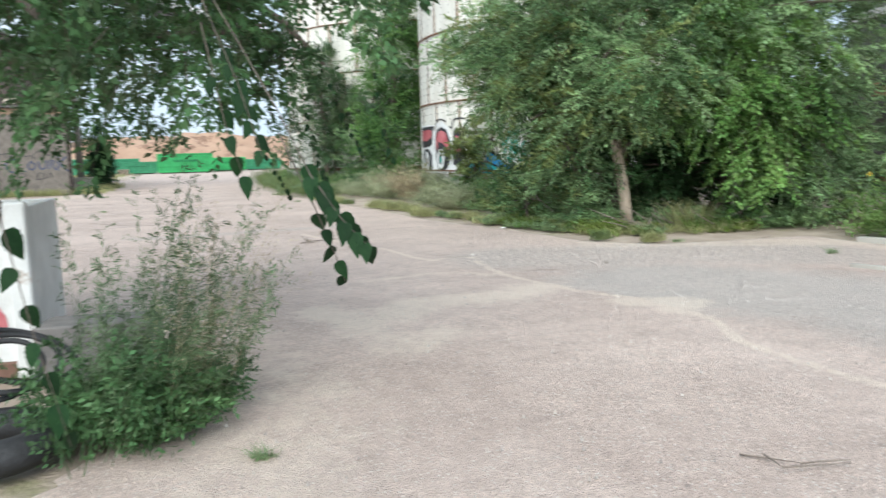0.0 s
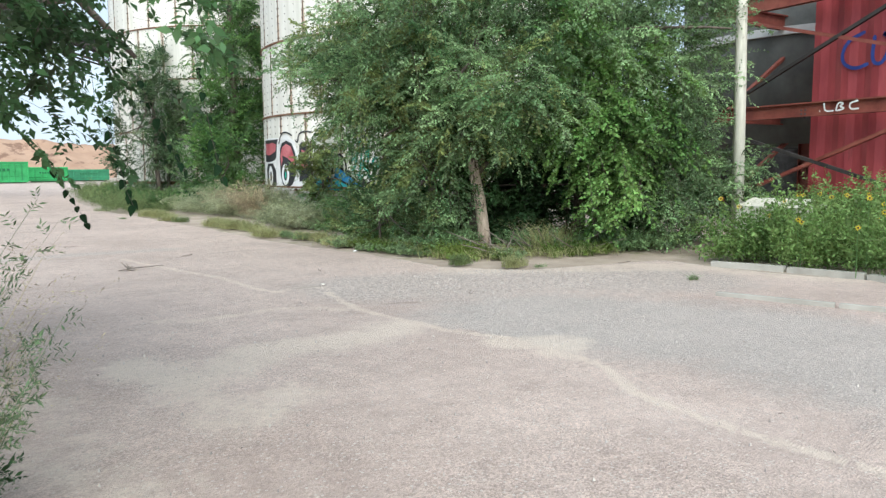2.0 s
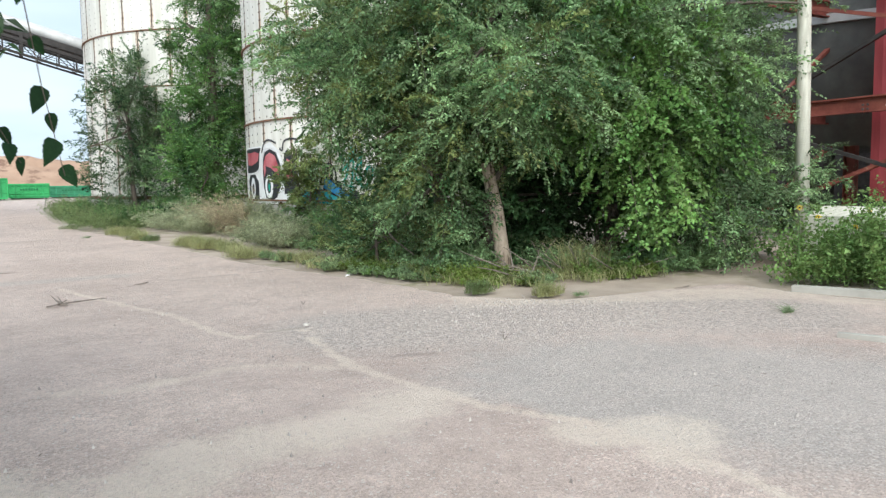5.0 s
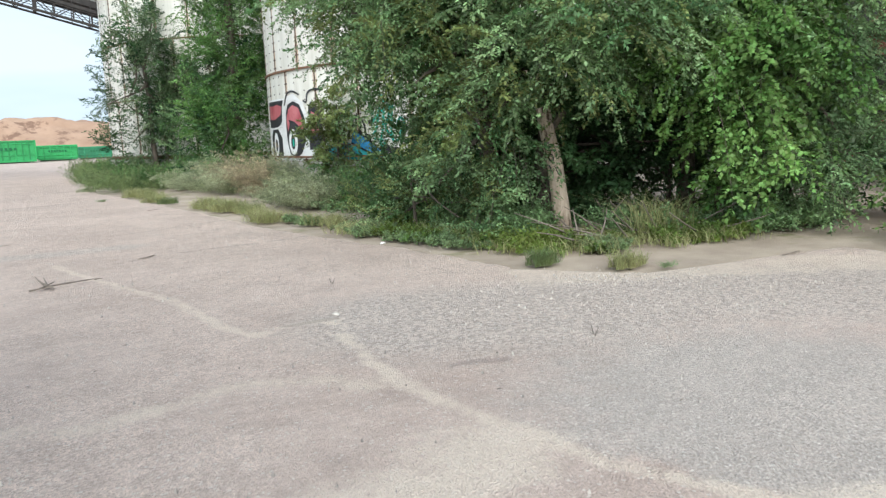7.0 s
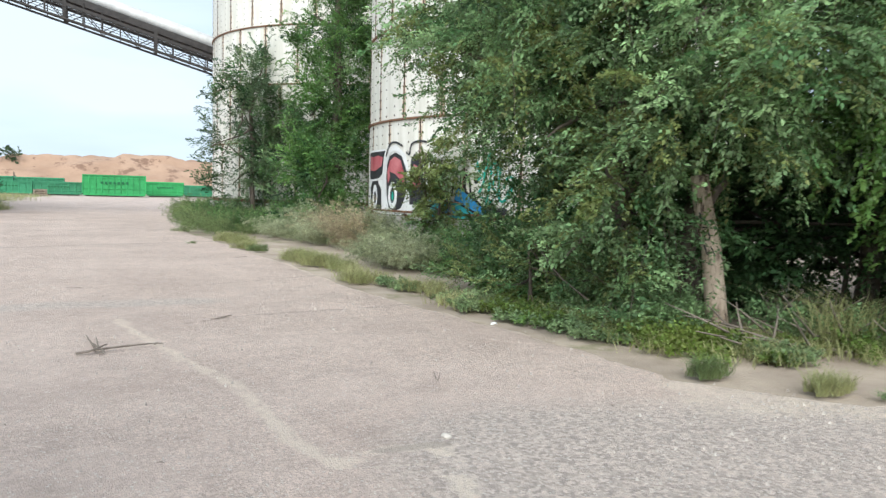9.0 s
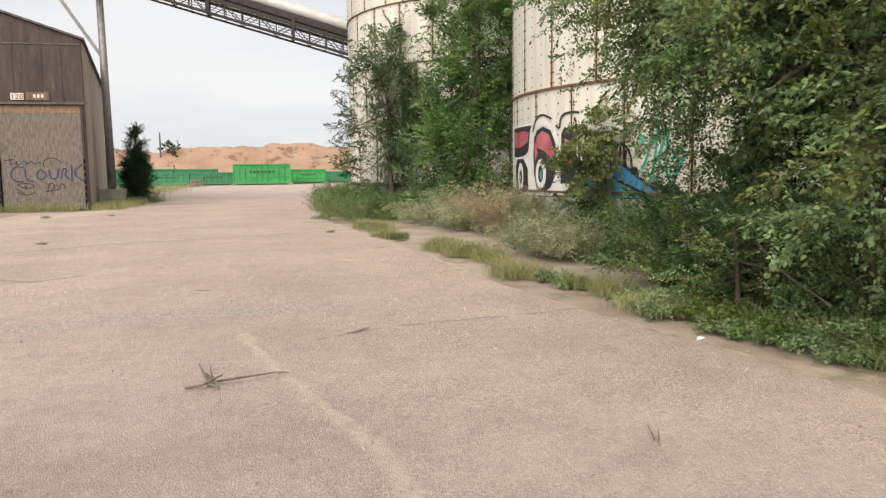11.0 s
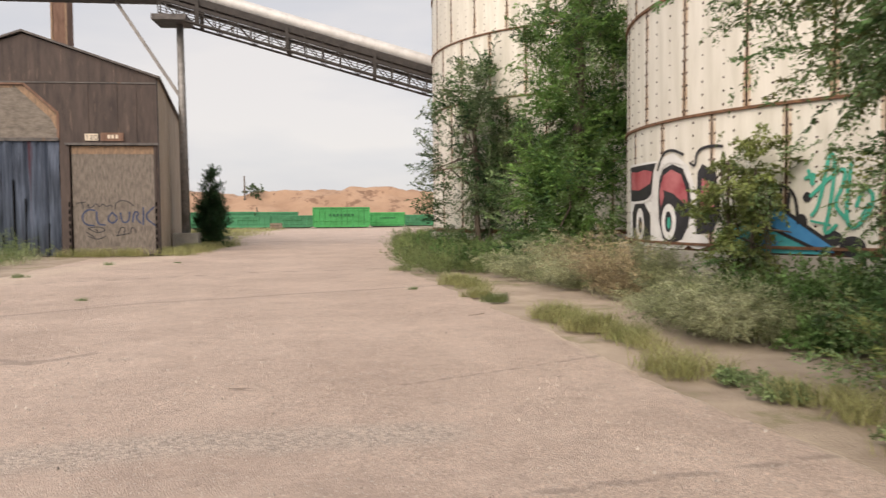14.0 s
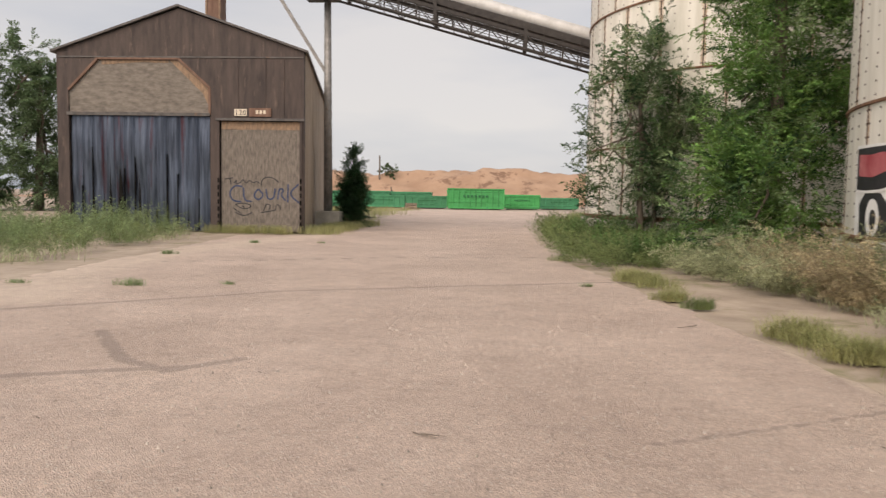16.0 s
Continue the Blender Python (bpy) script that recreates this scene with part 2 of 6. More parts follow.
M_PEBBLE = material("loose_pebble", (0.30, 0.265, 0.235), (0.50, 0.45, 0.41), scale=0.5, bump=0.2, island=0.35)
M_SIGN = material("cream_sign", (0.60, 0.52, 0.42), (0.72, 0.64, 0.53), scale=4, bump=0.1)
M_FARLEAF = leafy("far_leaf", (0.09, 0.145, 0.075), (0.16, 0.235, 0.12))

# weathered asphalt: stone speckle, sand drifts, a smoother grey repair and gravelly stretches, each laid where its own mask says
M_ASPHALT = bpy.data.materials.new("weathered_asphalt")
M_ASPHALT.use_nodes = True
an, al = M_ASPHALT.node_tree.nodes, M_ASPHALT.node_tree.links
a_p = an["Principled BSDF"]
a_p.inputs["Roughness"].default_value = 0.9
a_co = an.new("ShaderNodeTexCoord")


def a_noise(scale, detail=5.0, rough=0.6):
    x = an.new("ShaderNodeTexNoise")
    x.inputs["Scale"].default_value, x.inputs["Detail"].default_value, x.inputs["Roughness"].default_value = scale, detail, rough
    al.new(a_co.outputs["Object"], x.inputs["Vector"])
    return x.outputs[0]


def a_ramp(src, lo, hi, c0=(0, 0, 0), c1=(1, 1, 1)):
    x = an.new("ShaderNodeValToRGB")
    x.color_ramp.elements[0].position, x.color_ramp.elements[1].position = lo, hi
    x.color_ramp.elements[0].color, x.color_ramp.elements[1].color = (*c0, 1), (*c1, 1)
    al.new(src, x.inputs[0])
    return x.outputs[0]


def a_mix(fac, a, b, mode="MIX"):
    x = an.new("ShaderNodeMix")
    x.data_type, x.blend_type = "RGBA", mode
    for s, v in ((0, fac), (6, a), (7, b)):
        if isinstance(v, (tuple, float, int)):
            x.inputs[s].default_value = v
        else:
            al.new(v, x.inputs[s])
    return x.outputs[2]


def a_math(op, a, b):
    x = an.new("ShaderNodeMath")
    x.operation = op
    for s, v in ((0, a), (1, b)):
        if isinstance(v, (float, int)):
            x.inputs[s].default_value = v
        else:
            al.new(v, x.inputs[s])
    return x.outputs[0]


def a_mask(name, sharp=0.22, wobble=0.75, mid=0.5):
    """A mask stored on the mesh, broken up along its rim by noise."""
    at = an.new("ShaderNodeAttribute")
    at.attribute_name = name
    nz = a_math("MULTIPLY", a_math("SUBTRACT", a_noise(3.4, 10, 0.8), 0.5), wobble * 2)
    return a_ramp(a_math("ADD", at.outputs["Fac"], nz), mid - sharp, mid + sharp)


a_base = a_mix(a_ramp(a_noise(0.45, 8, 0.7), 0.38, 0.62), (0.475, 0.372, 0.318, 1), (0.60, 0.48, 0.415, 1))
a_base = a_mix(a_math("MULTIPLY", a_ramp(a_noise(1.9, 10, 0.78), 0.5, 0.7), 0.5), a_base, (0.36, 0.288, 0.248, 1))
a_vor = an.new("ShaderNodeTexVoronoi")
a_vor.inputs["Scale"].default_value = 105.0
al.new(a_co.outputs["Object"], a_vor.inputs["Vector"])
a_sep = an.new("ShaderNodeSeparateColor")
al.new(a_vor.outputs["Color"], a_sep.inputs[0])
a_stone = a_ramp(a_sep.outputs[0], 0.0, 1.0, (0.58, 0.58, 0.58), (1.35, 1.34, 1.32))
a_base = a_mix(a_ramp(a_noise(0.55, 6, 0.6), 0.4, 0.6, (0.25, 0.25, 0.25), (0.78, 0.78, 0.78)), a_base, a_stone, "MULTIPLY")
a_base = a_mix(1.0, a_base, a_ramp(a_noise(16, 12, 0.85), 0.34, 0.66, (0.86, 0.86, 0.86), (1.13, 1.13, 1.13)), "MULTIPLY")
a_base = a_mix(0.55, a_base, a_ramp(a_noise(5.5, 10, 0.8), 0.4, 0.6, (0.84, 0.83, 0.82), (1.12, 1.12, 1.12)), "MULTIPLY")
a_vor2 = an.new("ShaderNodeTexVoronoi")
a_vor2.inputs["Scale"].default_value = 42.0
al.new(a_co.outputs["Object"], a_vor2.inputs["Vector"])
a_sep2 = an.new("ShaderNodeSeparateColor")
al.new(a_vor2.outputs["Color"], a_sep2.inputs[0])
a_pale = a_math("MULTIPLY", a_ramp(a_sep2.outputs[1], 0.76, 0.8), a_ramp(a_vor2.outputs["Distance"], 0.25, 0.42, (1, 1, 1), (0, 0, 0)))
a_grey = a_mix(a_math("MULTIPLY", a_mask("repair", 0.4, 0.9), 0.55), a_base, a_mix(0.75, (0.41, 0.39, 0.36, 1), a_stone, "MULTIPLY"))
a_grav = a_math("MULTIPLY", a_mask("gravel", 0.3, 0.7), 0.85)
a_gcol = a_mix(0.9, (0.45, 0.385, 0.342, 1), a_ramp(a_sep2.outputs[0], 0.0, 1.0, (0.6, 0.6, 0.6), (1.42, 1.4, 1.37)), "MULTIPLY")
a_col = a_mix(a_grav, a_grey, a_gcol)
a_col = a_mix(a_math("MULTIPLY", a_pale, 0.75), a_col, (0.66, 0.6, 0.54, 1))
a_col = a_mix(a_math("MULTIPLY", a_math("MULTIPLY", a_mask("sand", 0.25, 1.3, 0.72), a_ramp(a_noise(30, 9, 0.8), 0.34, 0.5)), 0.75), a_col, a_mix(a_noise(40, 8, 0.8), (0.58, 0.48, 0.385, 1), (0.78, 0.67, 0.56, 1)))
a_col = a_mix(a_math("MULTIPLY", a_mask("crack", 0.1, 0.55), 0.45), a_col, (0.2, 0.165, 0.145, 1))
a_spot = a_ramp(a_noise(16.0, 2, 0.4), 0.74, 0.77)
a_col = a_mix(a_math("MULTIPLY", a_spot, 0.5), a_col, (0.15, 0.13, 0.115, 1))
al.new(a_col, a_p.inputs["Base Color"])
a_bump = an.new("ShaderNodeBump")
a_bump.inputs["Strength"].default_value, a_bump.inputs["Distance"].default_value = 0.9, 0.014
al.new(a_math("ADD", a_vor.outputs["Distance"], a_math("MULTIPLY", a_noise(60, 3), 0.8)), a_bump.inputs["Height"])
al.new(a_bump.outputs[0], a_p.inputs["Normal"])


# ---------------------------------------------------------------- mesh helpers
def mesh_from(name, verts, faces, mats, smooth=False, index=None):
    me = bpy.data.meshes.new(name)
    me.from_pydata([tuple(v) for v in verts], [], faces)
    for m in (mats if isinstance(mats, (list, tuple)) else [mats]):
        me.materials.append(m)
    if index is not None:
        me.polygons.foreach_set("material_index", index)
    if smooth:
        me.polygons.foreach_set("use_smooth", [True] * len(me.polygons))
    me.update()
    return me


def quads_mesh(name, verts, per, mats, tone=None):
    """Fast mesh of many separate polygons, all with `per` corners. verts: (n, per, 3)."""
    n = len(verts)
    me = bpy.data.meshes.new(name)
    me.vertices.add(n * per)
    me.vertices.foreach_set("co", np.ascontiguousarray(verts, dtype=np.float32).ravel())
    me.loops.add(n * per)
    me.loops.foreach_set("vertex_index", np.arange(n * per, dtype=np.int32))
    me.polygons.add(n)
    me.polygons.foreach_set("loop_start", np.arange(0, n * per, per, dtype=np.int32))
    me.polygons.foreach_set("loop_total", np.full(n, per, dtype=np.int32))
    for m in (mats if isinstance(mats, (list, tuple)) else [mats]):
        me.materials.append(m)
    me.update()
    me.validate()
    if tone is not None and len(me.polygons) == n:
        me.attributes.new("tone", "FLOAT", "FACE").data.foreach_set("value", np.ascontiguousarray(tone, dtype=np.float32))
    return me


def part(name, data, parent=None, label="", m=None):
    """Links a mesh as one object under a thing or a part."""
    ob = new(name, data)
    if parent is not None:
        ob.parent = parent
    if m is not None:
        ob.matrix_basis = m
    if label:
        ob["label"] = label
    return ob


def thing(name, x, y, z, label, category, group="", kind="", rz=0.0, data=None):
    ob = new(name, data)
    ob.matrix_basis = pose(x, y, z, 0, 0, rz)
    return tagged(ob, label, category, group, kind)


class Build:
    """Collects boxes, tubes and prisms into one mesh."""

    def __init__(self):
        self.v, self.f = [], []

    def add(self, verts, faces):
        k = len(self.v)
        self.v += [tuple(p) for p in verts]
        self.f += [tuple(i + k for i in q) for q in faces]
        return self

    def box(self, x0, x1, y0, y1, z0, z1):
        b = min(0.012, (x1 - x0) / 5, (y1 - y0) / 5, (z1 - z0) / 5)
        bm = bmesh.new()
        bmesh.ops.create_cube(bm, size=1.0)
        for q in bm.verts:
            q.co = ((x0 + x1) / 2 + q.co.x * (x1 - x0), (y0 + y1) / 2 + q.co.y * (y1 - y0), (z0 + z1) / 2 + q.co.z * (z1 - z0))
        bmesh.ops.bevel(bm, geom=bm.edges[:], offset=b, segments=1, affect="EDGES")
        bm.verts.index_update()
        self.add([q.co.copy() for q in bm.verts], [[q.index for q in fc.verts] for fc in bm.faces])
        bm.free()
        return self

    def beam(self, a, b, w, h=None, up=(0, 0, 1)):
        """A rectangular bar from a to b."""
        h = h or w
        a, b = Vector(a), Vector(b)
        d = (b - a).normalized()
        u = Vector(up)
        if abs(d.dot(u)) > 0.95:
            u = Vector((0, 1, 0))
        s = d.cross(u).normalized() * (w / 2)
        t = s.cross(d).normalized() * (h / 2)
        vs = [p + i * s + j * t for p in (a, b) for i, j in ((-1, -1), (1, -1), (1, 1), (-1, 1))]
        return self.add(vs, [(3, 2, 1, 0), (4, 5, 6, 7), (0, 1, 5, 4), (1, 2, 6, 5), (2, 3, 7, 6), (3, 0, 4, 7)])

    def tube(self, pts, radii, sides=8, rough=0.0):
        pts = [Vector(p) for p in pts]
        if not isinstance(radii, (list, tuple)):
            radii = [radii] * len(pts)
        vs, fs = [], []
        for i, p in enumerate(pts):
            d = (pts[min(i + 1, len(pts) - 1)] - pts[max(i - 1, 0)]).normalized()
            s = d.cross(Vector((0.31, 0.9, 0.12)) if abs(d.y) < 0.9 else Vector((1, 0, 0))).normalized()
            t = s.cross(d)
            for k in range(sides):
                a = 2 * math.pi * k / sides
                q = p + (s * math.cos(a) + t * math.sin(a)) * radii[i]
                if rough:
                    q += (q - p) * rough * noise.noise(q * 3.1)
                vs.append(q)
        for i in range(len(pts) - 1):
            for k in range(sides):
                k2 = (k + 1) % sides
                fs.append((i * sides + k, i * sides + k2, (i + 1) * sides + k2, (i + 1) * sides + k))
        fs.append(tuple(range(sides))[::-1])
        fs.append(tuple((len(pts) - 1) * sides + k for k in range(sides)))
        return self.add(vs, fs)

    def prism(self, poly, y0, y1):
        """A polygon in x and z (anticlockwise seen from -y), pushed from y0 to y1."""
        n = len(poly)
        vs = [(x, y0, z) for x, z in poly] + [(x, y1, z) for x, z in poly]
        fs = [tuple(range(n)), tuple(range(2 * n - 1, n - 1, -1))] + [(i, i + n, (i + 1) % n + n, (i + 1) % n) for i in range(n)]
        return self.add(vs, fs)

    def mesh(self, name, mats, smooth=False):
        return mesh_from(name, self.v, self.f, mats, smooth)


# ---------------------------------------------------------------- leaves and blades
def unit(a):
    return a / np.maximum(np.linalg.norm(a, axis=-1, keepdims=True), 1e-6)


def leaf_quads(base, way, size, ratio=0.55, up=0.6):
    """Folded pointed leaves: two triangles each, as a quad bent along its rib."""
    n = len(base)
    nrm = unit(rng.normal(size=(n, 3)) * (1 - up) + np.array((0, 0, 1.0)) * up)
    side = unit(np.cross(way, nrm))
    nrm = np.cross(side, way)
    L = size[:, None]
    mid = base + way * L * 0.42
    w = side * L * ratio * 0.5
    lift = nrm * L * 0.1
    return np.stack([base, mid + w + lift, base + way * L, mid - w + lift], axis=1)


def in_blobs(blobs, count, shell=0.4):
    """Points in ellipsoids (centre, radii), more of them near the surface; also their outward way."""
    c = np.array([b[0] for b in blobs], float)
    r = np.array([b[1] for b in blobs], float)
    wt = np.prod(r, axis=1) ** 0.75
    k = rng.choice(len(blobs), size=count, p=wt / wt.sum())
    d = unit(rng.normal(size=(count, 3)))
    rad = rng.random(count) ** shell
    lump = 1 + 0.22 * np.sin(d[:, 0] * 7 + k) * np.sin(d[:, 1] * 6 + 2 * k) + 0.15 * np.sin(d[:, 2] * 9 + k)
    return c[k] + d * r[k] * (rad * lump)[:, None], unit(d * r[k])


def sprays(blobs, twigs, leaves, twig_len, leaf_len, droop=0.5, shell=0.4, ratio=0.55, floor=0.03):
    """Leafy twigs that fill the blobs."""
    p, out = in_blobs(blobs, twigs, shell)
    d = unit(out * 0.8 + rng.normal(size=(twigs, 3)) * 0.6 + np.array((0, 0, -droop)))
    ln = twig_len * rng.uniform(0.5, 1.25, twigs)
    s = np.linspace(0.1, 1.0, leaves)
    base = p[:, None] + d[:, None] * (ln[:, None] * s)[..., None]
    base[..., 2] -= (ln[:, None] * s ** 2) * droop * 0.35
    side = unit(np.cross(d, rng.normal(size=(twigs, 3))))
    sign = np.where(np.arange(leaves) % 2 == 0, 1.0, -1.0)
    way = unit(d[:, None] * 0.6 + side[:, None] * sign[None, :, None] * 0.8 + rng.normal(size=(twigs, leaves, 3)) * 0.3 + np.array((0, 0, -0.2)))
    base, way = base.reshape(-1, 3), way.reshape(-1, 3)
    keep = base[:, 2] > floor
    base, way = base[keep], way[keep]
    return leaf_quads(base, way, leaf_len * rng.uniform(0.65, 1.25, len(base)), ratio)


def fronds(root, way, length, droop, twigs, twig_len, leaves, leaf_len, ratio=0.55, flat=True, start=0.2, floor=0.03, stem=0.004, lay=0.6):
    """Boughs or stems with side twigs (in one plane where flat, else all round) and leaves along the twigs.
    Gives the leaves, their tone bough by bough, and the thin strips of the stems."""
    n = len(root)
    up = np.array((0, 0, 1.0))
    side0 = unit(np.cross(way, up + rng.normal(size=(n, 3)) * 0.35))
    nrm0 = unit(np.cross(side0, way))
    s = np.linspace(start, 1.0, twigs)

    def along(u):
        q = root[:, None] + way[:, None] * (length[:, None] * u)[..., None]
        q[..., 2] -= droop * length[:, None] * u ** 2
        return q

    base = along(s)
    tang = unit(way[:, None] - up * (2 * droop * s)[None, :, None])
    phi = math.pi * (np.arange(twigs) % 2)[None] + (rng.normal(size=(n, twigs)) * 0.4 if flat else rng.uniform(0, 2 * math.pi, (n, twigs)))
    out = np.cos(phi)[..., None] * side0[:, None] + np.sin(phi)[..., None] * nrm0[:, None]
    tdir = unit(tang * 0.75 + out * 0.8 + rng.normal(size=(n, twigs, 3)) * 0.12)
    tl = twig_len * (1.2 - 0.7 * s)[None] * rng.uniform(0.6, 1.2, (n, twigs))
    u = np.linspace(0.1, 1.0, leaves)
    b = base[:, :, None] + tdir[:, :, None] * (tl[..., None] * u)[..., None]
    b[..., 2] -= tl[..., None] * u ** 2 * 0.25
    lside = unit(np.cross(tdir, nrm0[:, None] + rng.normal(size=(n, twigs, 3)) * 0.3))
    sign = np.where(np.arange(leaves) % 2 == 0, 1.0, -1.0)
    lway = unit(tdir[:, :, None] * 0.65 + lside[:, :, None] * sign[None, None, :, None] * 0.75 + rng.normal(size=(n, twigs, leaves, 3)) * 0.22 - up * 0.15)
    tone = np.repeat(rng.uniform(-1, 1, n), twigs * leaves)
    b, lway = b.reshape(-1, 3), lway.reshape(-1, 3)
    keep = b[:, 2] > floor
    b, lway, tone = b[keep], lway[keep], tone[keep]
    quads = leaf_quads(b, lway, leaf_len * rng.uniform(0.65, 1.25, len(b)), ratio, lay)
    k = np.linspace(0, 1, 5)
    c = along(k)
    w = side0[:, None] * (stem * (1 - 0.75 * k))[None, :, None]
    strips = np.stack([c[:, :-1] - w[:, :-1], c[:, :-1] + w[:, :-1], c[:, 1:] + w[:, 1:], c[:, 1:] - w[:, 1:]], 2).reshape(-1, 4, 3)
    return quads, tone, strips


def weeds(centres, stems, height, lean, twigs, twig_len, leaves, leaf_len, ratio, splay=0.5, droop=0.35, foot=0.12):
    """Bushy weeds: stems fan out of each centre and arch over, with fine leaves on twigs all round."""
    centres = np.asarray(centres, float)
    k = len(centres)
    c = np.repeat(centres, stems, 0)
    n = len(c)
    a, rad = rng.uniform(0, 2 * math.pi, n), splay * np.sqrt(rng.random(n))
    own = np.repeat(rng.normal(size=(k, 2)) * 0.18, stems, 0)
    way = unit(np.stack([np.cos(a) * rad + lean[0] + own[:, 0], np.sin(a) * rad + lean[1] + own[:, 1], np.ones(n)], 1))
    root = np.concatenate([c + rng.normal(size=(n, 2)) * foot, np.zeros((n, 1))], 1)
    ln = height * rng.uniform(0.5, 1.2, n) * np.repeat(rng.uniform(0.5, 1.2, k), stems)
    q, tone, strips = fronds(root, way, ln, droop, twigs, twig_len, leaves, leaf_len, ratio, False, 0.1, 0.01, 0.003, 0.3)
    return np.concatenate([q, strips]), np.concatenate([tone, np.zeros(len(strips))])


def both(*made):
    return np.concatenate([m[0] for m in made]), np.concatenate([m[1] for m in made])


def blades(xy, height, width, lean=(0, 0), curl=0.5, base_z=0.0, spread=0.35):
    """Grass blades rooted at xy: bent, tapering, two quads long (as quads with a narrow end)."""
    n = len(xy)
    h = height * rng.uniform(0.45, 1.15, n)
    a = rng.uniform(0, 2 * math.pi, n)
    tilt = np.stack([np.cos(a) * spread * rng.random(n) + lean[0], np.sin(a) * spread * rng.random(n) + lean[1]], 1)
    w = np.stack([np.cos(a + 1.2), np.sin(a + 1.2), np.zeros(n)], 1) * (width * rng.uniform(0.6, 1.3, n))[:, None]
    root = np.concatenate([xy, np.full((n, 1), base_z)], 1)
    mid = root + np.concatenate([tilt * (h * 0.5)[:, None], (h * 0.55)[:, None]], 1)
    tip = root + np.concatenate([tilt * (h * (1 + curl))[:, None], (h * (1 - 0.25 * curl))[:, None]], 1)
    lo = np.stack([root - w, root + w, mid + w * 0.8, mid - w * 0.8], 1)
    hi = np.stack([mid - w * 0.8, mid + w * 0.8, tip + w * 0.12, tip - w * 0.12], 1)
    return np.concatenate([lo, hi])


def scatter(poly, count):
    """Random points inside a polygon of (x, y)."""
    poly = np.array(poly, float)
    lo, hi = poly.min(0), poly.max(0)
    got = []
    while sum(map(len, got)) < count:
        p = rng.uniform(lo, hi, (count * 2, 2))
        inside = np.zeros(len(p), bool)
        for (x0, y0), (x1, y1) in zip(poly, np.roll(poly, -1, 0)):
            if y0 == y1:
                continue
            hit = ((y0 > p[:, 1]) != (y1 > p[:, 1])) & (p[:, 0] < (x1 - x0) * (p[:, 1] - y0) / (y1 - y0) + x0)
            inside ^= hit
        got.append(p[inside])
    return np.concatenate(got)[:count]


def clumpy(poly, count, clumps, size):
    """Points gathered round random centres inside a polygon."""
    c = scatter(poly, clumps)
    return c[rng.integers(0, clumps, count)] + rng.normal(size=(count, 2)) * size


def stuff(name, quads, mat, label, category):
    quads, tone = quads if isinstance(quads, tuple) else (quads, None)
    return tagged(new(name, quads_mesh(name, quads, 4, mat, tone)), label, category, kind="stuff")


def rough_line(a, b, steps, wob):
    a, b = Vector(a), Vector(b)
    pts = []
    for i in range(steps + 1):
        q = a.lerp(b, i / steps)
        if 0 < i:
            q += Vector((noise.noise(q * 0.9 + Vector((3, 0, 0))), noise.noise(q * 0.9 + Vector((0, 7, 0))), noise.noise(q * 0.9) * 0.4)) * wob
        pts.append(q)
    return pts


def tree(name, x, y, label, trunks, blobs, mats, twigs, leaves, twig_len, leaf_len, droop=0.5, shell=0.4, limbs=8, bark=None, ratio=0.55, group="", fill=0.32, each=20, rise=0.2, dense=0.85):
    """A tree: trunks (foot, head, radius at foot), limbs reaching into the crown, a crown of leafy twigs per blob set."""
    t = thing(name, x, y, 0, label, "tree" if "tree" in name else "shrub", group)
    at = Matrix.Translation((-x, -y, 0))
    bark = bark or M_BARK
    heads = []
    for foot, head, r in trunks:
        pts = rough_line(foot, head, 7, 0.12)
        pts[0] = pts[0] - Vector((0, 0, 0.1))
        part("trunk", Build().tube(pts, [r * (1.25 if i == 0 else 1 - 0.55 * i / 7) for i in range(8)], 9, 0.25).mesh("trunk", bark, True), t, m=at)
        heads.append((pts, r))
    for i in range(limbs):
        pts, r = heads[i % len(heads)]
        k = 3 + i % 5
        c, rad = blobs[i % len(blobs)]
        goal = Vector(c) + Vector((rng.normal() * rad[0] * 0.5, rng.normal() * rad[1] * 0.5, rng.normal() * rad[2] * 0.4))
        q = rough_line(pts[min(k, 7)], goal, 6, 0.3)
        part("limb", Build().tube(q, [r * 0.45 * (1 - 0.85 * j / 6) + 0.006 for j in range(7)], 6, 0.2).mesh("limb", bark, True), t, m=at)
    c = np.array([q[0] for q in blobs], float)
    rr = np.array([q[1] for q in blobs], float)
    wt = np.prod(rr, axis=1) ** 0.72
    tips = max(10, int(each * 1.1 * len(blobs)))
    ki = rng.choice(len(blobs), size=tips, p=wt / wt.sum())
    kd = unit(rng.normal(size=(tips, 3)))
    kp = c[ki] + kd * rr[ki] * rng.uniform(0.45, 0.92, (tips, 1))
    for mat, share in mats:
        n = max(8, int(twigs * share * leaves * dense / 99))
        j = rng.integers(0, tips, n)
        way = unit(kd[j] * 0.75 + rng.normal(size=(n, 3)) * 0.5 + np.array((0, 0, rise)))
        root = kp[j] + rng.normal(size=(n, 3)) * rr[ki[j]] * 0.14
        ln = twig_len * 2.3 * rng.uniform(0.55, 1.25, n)
        q, tone, strips = fronds(root, way, ln, droop * 0.7, 11, twig_len * 0.78, 9, leaf_len, ratio)
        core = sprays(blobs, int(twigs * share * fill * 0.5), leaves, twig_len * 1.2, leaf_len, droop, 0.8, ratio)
        # core leaves get a fixed darker tone: the crown's inner shade, painted in
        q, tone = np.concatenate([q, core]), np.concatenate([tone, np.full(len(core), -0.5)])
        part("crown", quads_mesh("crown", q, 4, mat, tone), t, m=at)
        part("twigwork", quads_mesh("twigwork", strips, 4, bark), t, m=at)["kind"] = "stuff"
    return t

